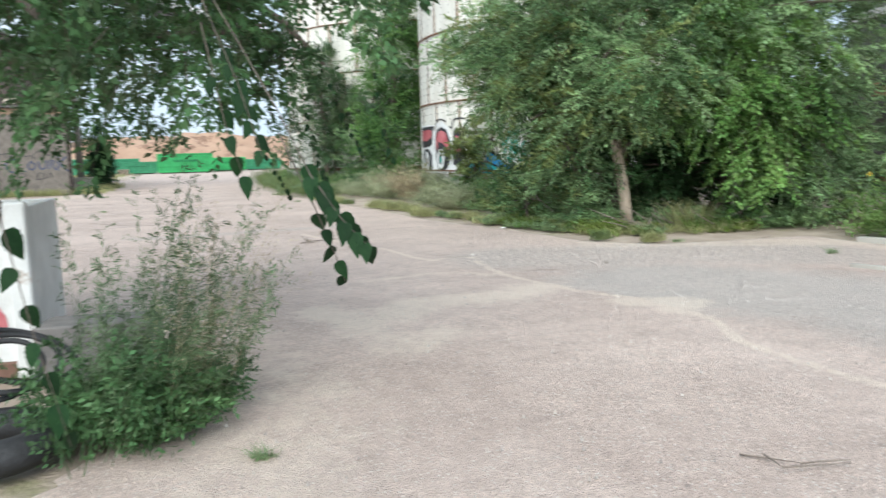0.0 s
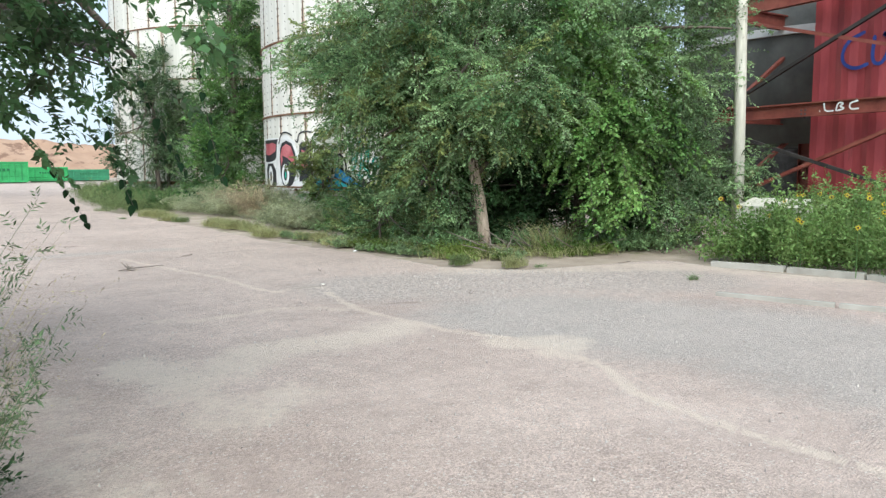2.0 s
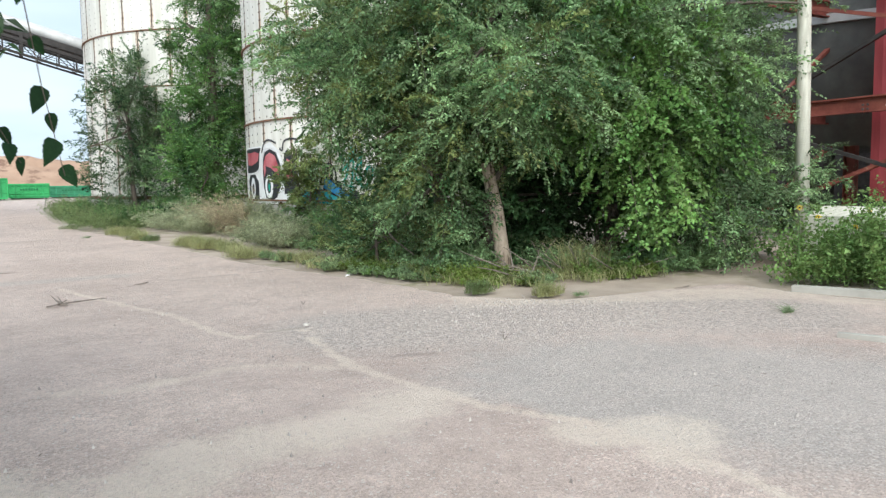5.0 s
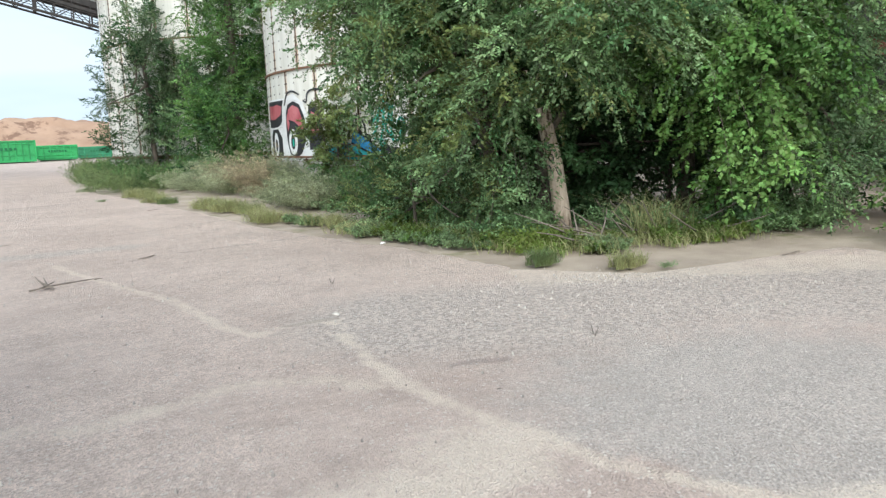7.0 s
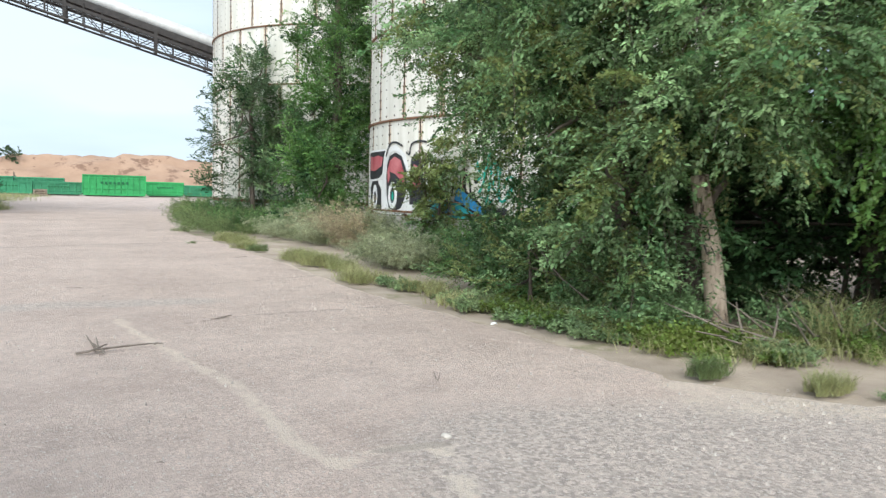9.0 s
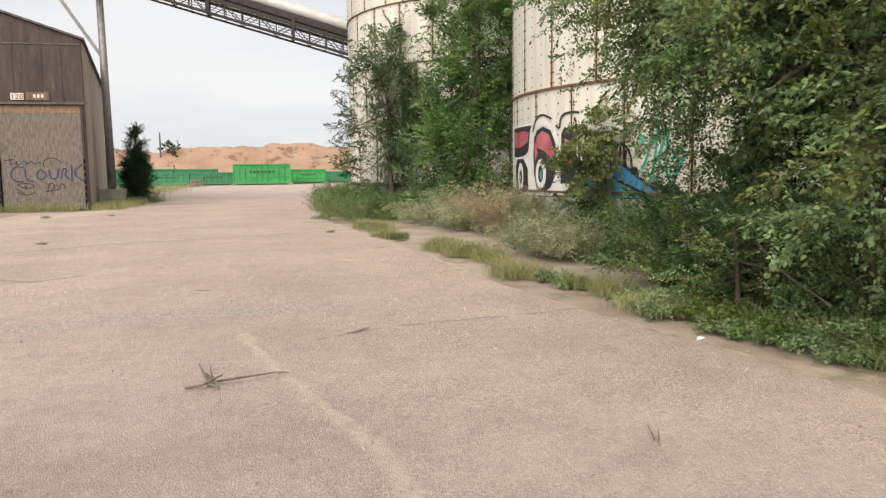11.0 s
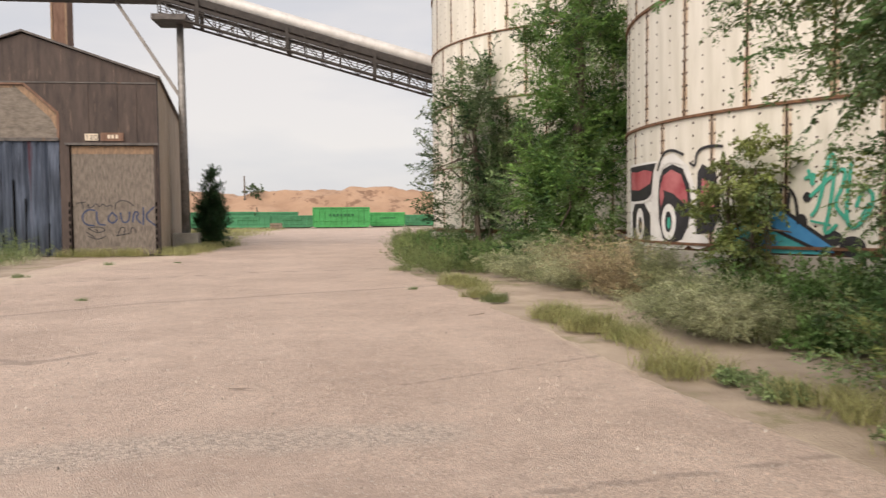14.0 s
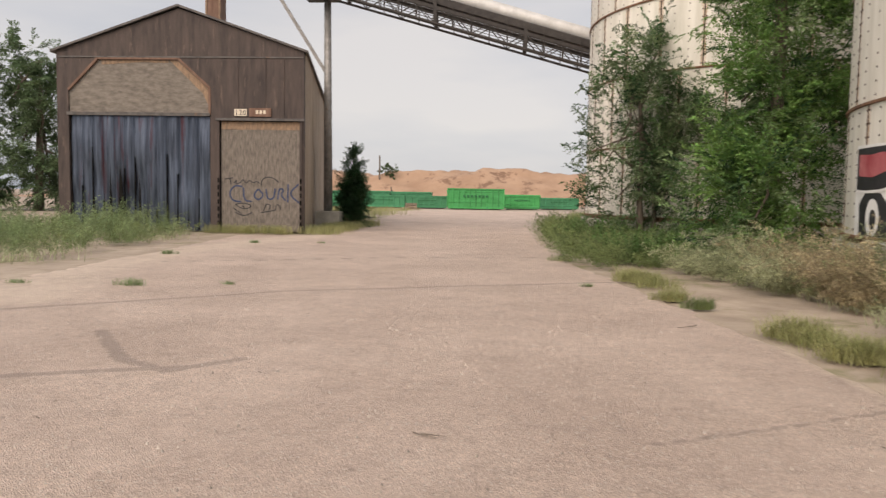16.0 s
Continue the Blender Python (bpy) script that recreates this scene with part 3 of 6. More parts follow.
# ---------------------------------------------------------------- ground and pavement
tagged(new("ground", Build().add([(-900, -900, -0.03), (900, -900, -0.03), (900, 1500, -0.03), (-900, 1500, -0.03)], [(0, 1, 2, 3)]).mesh("ground", M_DIRT)),
       "dry pale dirt ground with sparse dead weeds", "ground", kind="structure")

EDGE_R = [(4.6, -12.0), (11.5, -4.0), (11.45, 5.6), (10.9, 7.3), (10.9, 8.6), (8.3, 8.8), (7.45, 9.9), (7.15, 11.8), (6.75, 13.5), (6.3, 16.2), (6.1, 19.5), (5.75, 22.0), (5.3, 26.0),
          (4.7, 30.0), (4.6, 38.0), (5.0, 50.0), (6.0, 62.0), (9.5, 76.0), (12.0, 92.0)]
EDGE_L = [(-3.0, -12.0), (0.3, 1.0), (0.5, 4.5), (-2.0, 8.0), (-7.0, 14.0), (-7.5, 20.0), (-5.0, 23.8), (-5.3, 26.3), (-5.6, 31.0), (-6.0, 37.2), (-3.6, 38.0), (-3.4, 44.0), (-3.8, 50.0), (-4.7, 68.0), (-9.0, 80.0), (-14.0, 92.0)]


def edge_x(edge, y):
    e = np.array(edge)
    return np.interp(y, e[:, 1], e[:, 0])


def seg_dist(p, line):
    """Distance of points (n, 2) from a polyline."""
    best = np.full(len(p), 1e9)
    for a, b in zip(line[:-1], line[1:]):
        a, b = np.array(a, float), np.array(b, float)
        ab = b - a
        s = np.clip(((p - a) @ ab) / (ab @ ab), 0, 1)
        best = np.minimum(best, np.linalg.norm(p - a - s[:, None] * ab, axis=1))
    return best


ROAD_END = 92.0
ys = np.concatenate([np.arange(-12, 2, 0.35), np.arange(2, 27, 0.09), np.arange(27, 45, 0.3), np.arange(45, ROAD_END + 0.1, 1.2)])
NX = 130
xs01 = np.linspace(0, 1, NX)
fray = np.array([noise.fractal(Vector((y * 1.7, 3.1, 0)), 1.0, 2.0, 5) for y in ys])
fray2 = np.array([noise.fractal(Vector((y * 1.7, 9.1, 0)), 1.0, 2.0, 5) for y in ys])
xl = edge_x(EDGE_L, ys) + fray2 * 0.3
# the right edge bulges into a drive beside the red frame, so it is taken as the nearest crossing of a line that may turn back
xr = edge_x(EDGE_R, ys) + fray * 0.14
gx = xl[:, None] + (xr - xl)[:, None] * xs01[None]
gy = np.repeat(ys[:, None], NX, 1)
P2 = np.stack([gx.ravel(), gy.ravel()], 1)
gz = np.array([0.012 * noise.noise(Vector((x * 0.6, y * 0.6, 0))) for x, y in P2])
rim = np.minimum(np.abs(gx - xl[:, None]), np.abs(xr[:, None] - gx)).ravel()
gz -= np.clip(1 - rim / 0.12, 0, 1) * 0.045
rows, cols = len(ys), NX
idx = np.arange(rows * cols).reshape(rows, cols)
quad = np.stack([idx[:-1, :-1], idx[:-1, 1:], idx[1:, 1:], idx[1:, :-1]], -1).reshape(-1, 4)
road_me = mesh_from("road", np.concatenate([P2, gz[:, None]], 1).tolist(), quad.tolist(), M_ASPHALT, True)


def soft(d, near, far):
    return np.clip((far - d) / (far - near), 0, 1)


CRACK_MAIN = [(3.2, 13.6), (3.73, 11.55), (4.04, 10.67), (4.2, 9.31), (4.34, 8.87)]
CRACK_B = [(4.34, 8.87), (4.59, 9.05), (4.96, 9.0), (4.87, 8.6), (4.79, 7.84), (4.78, 7.3), (4.81, 6.88), (5.0, 6.0), (5.3, 5.39), (5.38, 4.22), (5.08, 3.57), (5.08, 2.97), (5.11, 2.45), (5.19, 2.0), (5.4, 0.5)]
SANDS = [(CRACK_MAIN, 0.015, 0.1, 1.1), (CRACK_B, 0.015, 0.1, 1.15), ([(5.2, 5.2), (5.7, 5.0), (5.4, 4.75)], 0.12, 0.4, 1.0), ([(2.78, 7.83), (3.14, 7.67), (3.56, 7.75), (3.9, 7.87), (4.33, 7.79), (4.78, 7.3)], 0.04, 0.22, 0.75),
         ([(2.3, 6.1), (2.55, 5.5), (2.86, 5.6), (3.25, 6.1), (4.0, 6.05), (4.7, 6.3)], 0.15, 0.55, 0.95), ([(2.5, 5.2), (2.6, 4.4), (3.1, 4.8)], 0.1, 0.5, 0.75), ([(7.4, 9.4), (9.5, 8.3), (10.6, 7.6), (11.2, 6.0)], 0.3, 0.9, 0.8),
         ([(0.8, -3), (1.2, 2), (1.6, 3.6), (1.3, 5.5)], 0.3, 1.2, 0.6), ([(7.2, 11.5), (6.6, 14.2), (6.2, 17), (6.0, 20)], 0.05, 0.3, 0.8), ([(-3.6, 21.5), (-4.8, 24.8), (-5.0, 29.7), (-3.8, 36.0), (-3.3, 37.5)], 0.4, 2.0, 0.75), ([(-7, 15), (-6.5, 20)], 0.5, 3.0, 0.7)]
sand = np.zeros(len(P2))
for line, near, far, top in SANDS:
    sand = np.maximum(sand, top * soft(seg_dist(P2, line), near, far))
sand = np.maximum(sand, 0.65 * soft(rim, 0.02, 0.3))
repair = soft(seg_dist(P2, [(6.3, 5.9), (7.3, 4.3), (7.4, 2.0), (7.5, -3)]), 0.9, 1.9) * (P2[:, 0] > np.interp(P2[:, 1], [p[1] for p in CRACK_B][::-1], [p[0] for p in CRACK_B][::-1]) + 0.05)
gravel = np.maximum(soft(seg_dist(P2, [(5.6, 8.6), (6.6, 8.3), (7.6, 8.2), (9.2, 7.0)]), 0.6, 1.5), 0.9 * soft(seg_dist(P2, [(0.2, 14.6), (1.3, 14.5), (2.5, 14.75), (4.1, 14.75)]), 0.12, 0.45))
CRACKS = [([(-3.1, 20.45), (-0.2, 22.85), (4.3, 24.8), (5.2, 25.2)], 0.055), ([(-0.96, 17.3), (-0.2, 17.6), (0.38, 17.8), (0.76, 18.2)], 0.05), ([(-1.2, 19.3), (-0.3, 18.0), (0.3, 17.65)], 0.06),
          ([(4.59, 9.02), (4.98, 9.03)], 0.03), ([(5.2, 7.5), (5.5, 7.4)], 0.03), ([(4.0, 16.2), (6.2, 17.3)], 0.005), ([(3.8, 13.2), (4.6, 13.6), (6.6, 14.0)], 0.005), ([(-4, 27), (1, 29.5), (4.6, 30.5)], 0.05)]
crack = np.zeros(len(P2))
for line, w in CRACKS:
    crack = np.maximum(crack, 0.85 * soft(seg_dist(P2, line), w * 0.6, w + 0.07))
for key, val in (("sand", sand * 1.08), ("repair", repair), ("gravel", gravel), ("crack", crack)):
    road_me.attributes.new(key, "FLOAT", "POINT").data.foreach_set("value", np.ascontiguousarray(val, dtype=np.float32))
tagged(new("road", road_me), "cracked pinkish grey asphalt yard with sand drifts", "road", kind="structure")

# concrete kerb strip beside the drive
kerb = Build()
for i in range(4):
    a, b = Vector((8.7 + i * 0.5, 5.85 - i * 1.2, 0.02)), Vector((8.7 + i * 0.5 + 0.48, 5.85 - i * 1.2 - 1.16, 0.02))
    kerb.beam(a, b, 0.07, 0.05)
for a, b in (((10.95, 7.75), (11.3, 6.75)), ((11.32, 6.7), (11.55, 5.7)), ((11.56, 5.66), (11.7, 4.5))):
    kerb.beam((*a, 0.0), (*b, 0.01), 0.13, 0.1)
tagged(new("kerb", kerb.mesh("kerb", M_CONCRETE)), "pale broken concrete edging strip sunk in the drive", "kerb", kind="structure")

# spoil heap on the skyline
mv, mf = [], []
MXN, MYN = 260, 34
for j in range(MYN):
    for i in range(MXN):
        x = -95 + 190 * i / (MXN - 1)
        v = j / (MYN - 1)
        crest = (6.0 + 0.9 * noise.fractal(Vector((x * 0.06, 1.3, 0)), 1.0, 2.0, 5)) * min(1.0, max(0.0, (x + 42 + 20 * (x < -20) * 0) / 24 + 0.55)) * (1 if x > -44 else 0.62)
        z = crest * min(1.0, v * 1.9) * (1 - 0.2 * max(0, v - 0.55)) + 1.0 * min(v * 2, 1) * noise.fractal(Vector((x * 0.16, v * 4, 2)), 1.0, 2.0, 6) - 0.55 * min(v * 2, 1) * (1 - v) * abs(noise.noise(Vector((x * 0.45, v * 1.5, 5))))
        mv.append((x, 140 + 26 * v, max(-0.1, z * (1 if j < MYN - 1 else 0))))
for j in range(MYN - 1):
    for i in range(MXN - 1):
        k = j * MXN + i
        mf.append((k, k + 1, k + 1 + MXN, k + MXN))
thing("earth_mound", 0, 0, 0, "long eroded heap of ochre earth on the skyline", "mound", data=mesh_from("earth_mound", mv, mf, M_MOUND, True))


# ---------------------------------------------------------------- silos
def on_wall(c, r, deg, z, off=0.0):
    a = radians(deg)
    return (c[0] + (r + off) * math.cos(a), c[1] + (r + off) * math.sin(a), z)


RING = 2.3


def silo(cx, cy, r, rings, count, first, label):
    s = thing("silo", cx, cy, 0, label, "silo")
    base = Build()
    n = 56
    for ra, z0, z1 in ((r + 0.16, -0.1, 0.8), (r - 0.03, 0.8, 0.92 + RING * rings)):
        k = [(ra * math.cos(2 * math.pi * i / n), ra * math.sin(2 * math.pi * i / n)) for i in range(n)]
        b = Build().add([(x, y, z0) for x, y in k] + [(x, y, z1) for x, y in k], [(i, (i + 1) % n, (i + 1) % n + n, i + n) for i in range(n)] + [tuple(range(n, 2 * n))])
        part("foundation" if z0 < 0 else "inner_shell", b.mesh("shell", M_CONCRETE if z0 < 0 else M_RUST, z0 > 0), s, "stained concrete ring footing" if z0 < 0 else "")
    step = 360.0 / count
    gap = 0.11
    pv, pf = [], []
    seg = 5
    for i in range(seg + 1):
        a = radians(-step / 2 + gap + (step - 2 * gap) * i / seg)
        bulge = 0.004 * math.sin(math.pi * i / seg)
        for z in (0.02, RING * 0.5, RING - 0.02):
            rr = r + bulge + (0.006 if z == RING * 0.5 else 0)
            pv.append((rr * math.cos(a), rr * math.sin(a), z))
    for i in range(seg):
        for k in range(2):
            q = i * 3 + k
            pf.append((q, q + 3, q + 4, q + 1))
    panel = mesh_from("panel", pv, pf, M_SILO, True)
    rows = [(0.0, RING, 0.10)]
    bolt = Build()
    for off in (-step * 0.5 - 0.55, -step * 0.5 + 0.55, -step * 0.17, step * 0.17):
        for k in range(10):
            z = 0.12 + k * (RING - 0.24) / 9
            x, y, _ = on_wall((0, 0), r, off, 0, 0.0)
            d = Vector((math.cos(radians(off)), math.sin(radians(off)), 0))
            t = Vector((-d.y, d.x, 0)) * 0.033
            p = Vector((x, y, z))
            u = Vector((0, 0, 0.033))
            bolt.add([p + t, p + u, p - t, p - u, p + d * 0.022], [(0, 1, 4), (1, 2, 4), (2, 3, 4), (3, 0, 4)])
    bolts = bolt.mesh("bolts", M_BOLT)
    seam = Build()
    for k in range(4):
        z0, z1 = RING * k / 4, RING * (k + 1) / 4
        w = 0.2
        a0, a1 = radians(-step / 2 - w), radians(-step / 2 + w)
        seam.add([((r + o) * math.cos(a), (r + o) * math.sin(a), z) for z in (z0, z1) for a, o in ((a0, 0.003), (a0, 0.012), (a1, 0.012), (a1, 0.003))],
                 [(0, 4, 5, 1), (1, 5, 6, 2), (2, 6, 7, 3)])
    seams = seam.mesh("seam", M_BOLT)
    st = Build()
    for k in range(4):
        a0, a1 = radians(-step / 2 - 0.7), radians(-step / 2 + 0.7)
        z0, z1 = 0.03 + (RING - 0.06) * k / 4, 0.03 + (RING - 0.06) * (k + 1) / 4
        st.add([((r + o) * math.cos(a), (r + o) * math.sin(a), z) for z in (z0, z1) for a, o in ((a0, 0.002), ((a0 + a1) / 2, 0.0085), (a1, 0.002))], [(0, 3, 4, 1), (1, 4, 5, 2)])
    stains = st.mesh("stain", M_RUSTSTAIN)
    for j in range(rings):
        for i in range(count):
            a = first + step * (i + 0.5 + 0.5 * (j % 2))
            p = part("panel", panel, s, m=pose(0, 0, 0.92 + RING * j, 0, 0, a))
            facing = math.cos(radians(a - 205)) > -0.35
            if facing:
                part("seam", seams, s, "rusted lap seam", m=pose(0, 0, 0.92 + RING * j, 0, 0, a))
                part("stain", stains, s, "rust-stained paint", m=pose(0, 0, 0.92 + RING * j, 0, 0, a))
                b = part("bolts", bolts, s, "rows of rusty bolt heads", m=pose(0, 0, 0.92 + RING * j, 0, 0, a))
                b["kind"] = "stuff"
    for j in range(rings + 1):
        z = 0.92 + RING * j
        n = 96
        vs, fs = [], []
        for i in range(n):
            a = 2 * math.pi * i / n
            for o, dz in ((0.0, -0.028), (0.05, -0.024), (0.05, 0.024), (0.0, 0.028)):
                vs.append(((r + o) * math.cos(a), (r + o) * math.sin(a), z + dz))
        for i in range(n):
            for k in range(3):
                q, q2 = i * 4 + k, ((i + 1) % n) * 4 + k
                fs.append((q, q2, q2 + 1, q + 1))
        part("band", mesh_from("band", vs, fs, M_RUST, False), s, "rusty stiffening band")
    return s


A_C, A_R = (15.36, 24.29), 6.0
B_C, B_R = (13.05, 39.97), 6.5
silo(*A_C, A_R, 5, 27, 173.8, "white bolted steel silo with rusty seams and graffiti")
silo(*B_C, B_R, 5, 28, 182.4, "white bolted steel silo with rust streaks behind the trees")


def spray_fill(poly, mat, label, off, c=A_C, r=A_R):
    """A sprayed area on the curved wall: polygon of (degrees, height), cut fine enough to follow the curve."""
    bm = bmesh.new()
    bm.faces.new([bm.verts.new((a / 9.5, z, 0)) for a, z in poly])
    bmesh.ops.triangulate(bm, faces=bm.faces[:])
    for _ in range(4):
        long = [e for e in bm.edges if e.calc_length() > 0.2]
        if not long:
            break
        bmesh.ops.subdivide_edges(bm, edges=long, cuts=1)
        bmesh.ops.triangulate(bm, faces=bm.faces[:])
    for v in bm.verts:
        v.co = on_wall(c, r, v.co.x * 9.5, v.co.y, off)
    me = bpy.data.meshes.new("spray")
    bm.to_mesh(me)
    bm.free()
    me.materials.append(mat)
    return me


def ellipse(a, z, ra, rz, n=28):
    return [(a + ra * math.cos(2 * math.pi * k / n), z + rz * math.sin(2 * math.pi * k / n)) for k in range(n)]


def stroke(pts, width, place):
    """A sprayed line along points (u, v), rounded by subdividing; place turns (u, v) into the world."""
    p = [Vector(x) for x in pts]
    for _ in range(2):
        p = [p[0]] + [v for a, b in zip(p[:-1], p[1:]) for v in (a * 0.75 + b * 0.25, a * 0.25 + b * 0.75)] + [p[-1]]
    v = []
    for i, a in enumerate(p):
        d = (p[min(i + 1, len(p) - 1)] - p[max(i - 1, 0)])
        d = d.normalized() if d.length > 1e-6 else Vector((1, 0))
        w = Vector((-d.y, d.x)) * (width / 2) * (0.55 if i in (0, len(p) - 1) else 1.0)
        v += [place(*(a - w)), place(*(a + w))]
    return v


def line_mesh(name, v, mat):
    return mesh_from(name, v, [(2 * i, 2 * i + 2, 2 * i + 3, 2 * i + 1) for i in range(len(v) // 2 - 1)], mat)


def wall_a(off):
    k = 180 / math.pi / A_R
    return lambda u, v: on_wall(A_C, A_R, u * k + 170, v, off)


def arc(deg):
    return radians(deg - 170) * A_R


graf = thing("graffiti_mural", *on_wall(A_C, A_R, 195, 0)[:2], 0.95, "sprayed black, red and blue graffiti lettering on the silo wall", "graffiti")
G_AT = Matrix.Translation(-Vector((*on_wall(A_C, A_R, 195, 0)[:2], 0.95)))


def fill(poly, mat, off, label=""):
    part("paint_area", spray_fill(poly, mat, label, off), graf, label, m=G_AT)


fill([(170.2, 0.95), (169.8, 2.52), (185.5, 2.5), (184.6, 2.2), (187, 2.55), (191, 2.6), (195, 2.35), (197, 1.9), (197, 1.0), (194, 0.82), (180, 0.82)], M_WHITE, 0.014, "white outline wash")
fill([(170.6, 1.75), (170.4, 2.46), (185.0, 2.46), (184, 2.3), (183.2, 1.8), (180, 1.72), (174, 1.72)], M_BLACK, 0.018)
fill([(171.6, 1.98), (171.4, 2.36), (176.0, 2.33), (180.0, 2.36), (183.6, 2.3), (182.8, 2.08), (180.5, 2.02), (177.0, 1.95)], M_RED, 0.022, "red letter fill")
fill([(172.6, 0.95), (172.3, 1.5), (174.5, 1.68), (180, 1.68), (182.8, 1.45), (183, 0.95)], M_BLACK, 0.018)
fill(ellipse(177.6, 1.26, 2.3, 0.33), M_WHITE, 0.022)
fill(ellipse(177.9, 1.24, 1.1, 0.17), M_BLACK, 0.026)
fill([(186.0, 1.75), (186.3, 2.1), (187.6, 2.32), (190.5, 2.4), (193.6, 2.3), (195.4, 2.0), (195.9, 1.6), (195.2, 1.25), (193.6, 1.0), (190.5, 0.9), (187.6, 1.0), (186.4, 1.3)], M_BLACK, 0.018)
fill([(186.8, 1.95), (187.8, 2.2), (190.4, 2.3), (193.2, 2.2), (194.9, 1.85), (195.1, 1.6), (191, 1.85)], M_RED, 0.022, "red letter fill")
fill([(186.5, 1.9), (187.2, 2.1), (188.2, 1.8), (187, 1.6)], M_RED, 0.022, "red letter fill")
fill(ellipse(189.6, 1.32, 2.3, 0.34), M_WHITE, 0.022)
fill(ellipse(189.6, 1.32, 1.1, 0.2), M_BLACK, 0.026)
fill(ellipse(189.8, 1.30, 0.5, 0.11), M_TEAL, 0.030)
fill(ellipse(197.5, 0.97, 2.6, 0.13), M_WHITE, 0.018)
fill([(197.2, 1.1), (197.4, 2.2), (198.5, 2.35), (201.5, 2.2), (202.5, 1.5), (201, 1.15)], M_BLACK, 0.018)
fill([(198.2, 1.5), (198.5, 2.1), (200.8, 2.0), (201.2, 1.55)], M_RED, 0.022, "red letter fill")
fill([(204.0, 1.25), (208.0, 1.35), (211.5, 1.22), (219.6, 0.83), (204.5, 0.83)], M_CYAN, 0.018, "turquoise spray")
fill([(206, 0.95), (210, 1.12), (213, 1.02), (212, 0.9)], M_BLUE, 0.022, "blue spray")
fill([(211.4, 1.24), (212.0, 1.56), (213.6, 1.5), (220.6, 0.98), (220.8, 0.86), (218.5, 0.88)], M_BLUE, 0.022, "blue spray")
fill([(211.4, 1.22), (211.5, 1.27), (218.8, 0.92), (218.6, 0.87)], M_BLACK, 0.026)
fill([(211.9, 1.55), (212.1, 1.60), (213.8, 1.54), (220.9, 1.0), (220.5, 0.96), (213.5, 1.49)], M_BLACK, 0.026)
fill(ellipse(220.6, 1.08, 1.3, 0.12), M_BLACK, 0.018)
fill(ellipse(223.2, 0.96, 1.7, 0.16), M_BLACK, 0.018)
fill(ellipse(216.2, 1.32, 0.9, 0.14), M_BLACK, 0.018)
fill(ellipse(217.0, 1.72, 0.6, 0.08), M_BLACK, 0.018)
LINES = [
    (M_BLACK, 0.05, [[(arc(185.8), 2.3), (arc(187.4), 2.62), (arc(190.5), 2.68), (arc(194), 2.55)], [(arc(195.5), 2.4), (arc(197), 2.3), (arc(197.2), 2.6), (arc(200.5), 2.66), (arc(203), 2.62)], [(arc(198.6), 1.3), (arc(201), 1.9), (arc(203), 1.2), (arc(206), 1.5)],
                     [(arc(210.8), 1.35), (arc(211.5), 1.85), (arc(213.5), 1.95), (arc(215.4), 1.75), (arc(215.8), 1.3)], [(arc(211.9), 1.5), (arc(212.2), 1.82)], [(arc(213.0), 1.5), (arc(213.2), 1.88)], [(arc(214.2), 1.45), (arc(214.4), 1.8)]]),
    (M_TEAL, 0.055, [[(arc(217.6), 1.42), (arc(218.8), 1.6), (arc(220.0), 2.42), (arc(220.9), 2.3), (arc(220.2), 1.5), (arc(219.4), 1.2), (arc(219.9), 1.15), (arc(221.2), 1.3)], [(arc(217.4), 1.72), (arc(219.5), 1.95), (arc(222.2), 2.2), (arc(222.0), 1.9), (arc(220.6), 1.6), (arc(222.6), 1.35)],
                     [(arc(222.9), 2.25), (arc(222.2), 1.4), (arc(223.2), 1.2), (arc(225.2), 1.45), (arc(225.9), 1.75), (arc(224.4), 1.85), (arc(223.6), 1.55)], [(arc(216.6), 2.0), (arc(218.2), 2.1), (arc(217.6), 1.92)], [(arc(217.1), 2.15), (arc(217.9), 1.9)]]),
    (M_TEAL, 0.035, [[(arc(217.5), 1.35), (arc(219.0), 1.32), (arc(220.4), 1.28)], [(arc(224.2), 1.4), (arc(225.2), 1.62)]]),
    (M_WHITE, 0.045, [[(arc(170.6), 1.72), (arc(176), 1.7), (arc(182.8), 1.74), (arc(184.6), 2.0), (arc(185.6), 2.3)], [(arc(185.9), 1.3), (arc(185.6), 1.8), (arc(186.0), 2.15), (arc(187.6), 2.4), (arc(190.5), 2.47), (arc(193.8), 2.38)]]),
    (M_RED, 0.03, [[(arc(174), 2.1), (arc(174.6), 2.24), (arc(175.4), 2.1)]]),
]
for mat, w, curves in LINES:
    for cv in curves:
        part("paint_line", line_mesh("paint_line", stroke(cv, w, wall_a(0.032 if mat is not M_BLACK else 0.030)), mat), graf, m=G_AT)

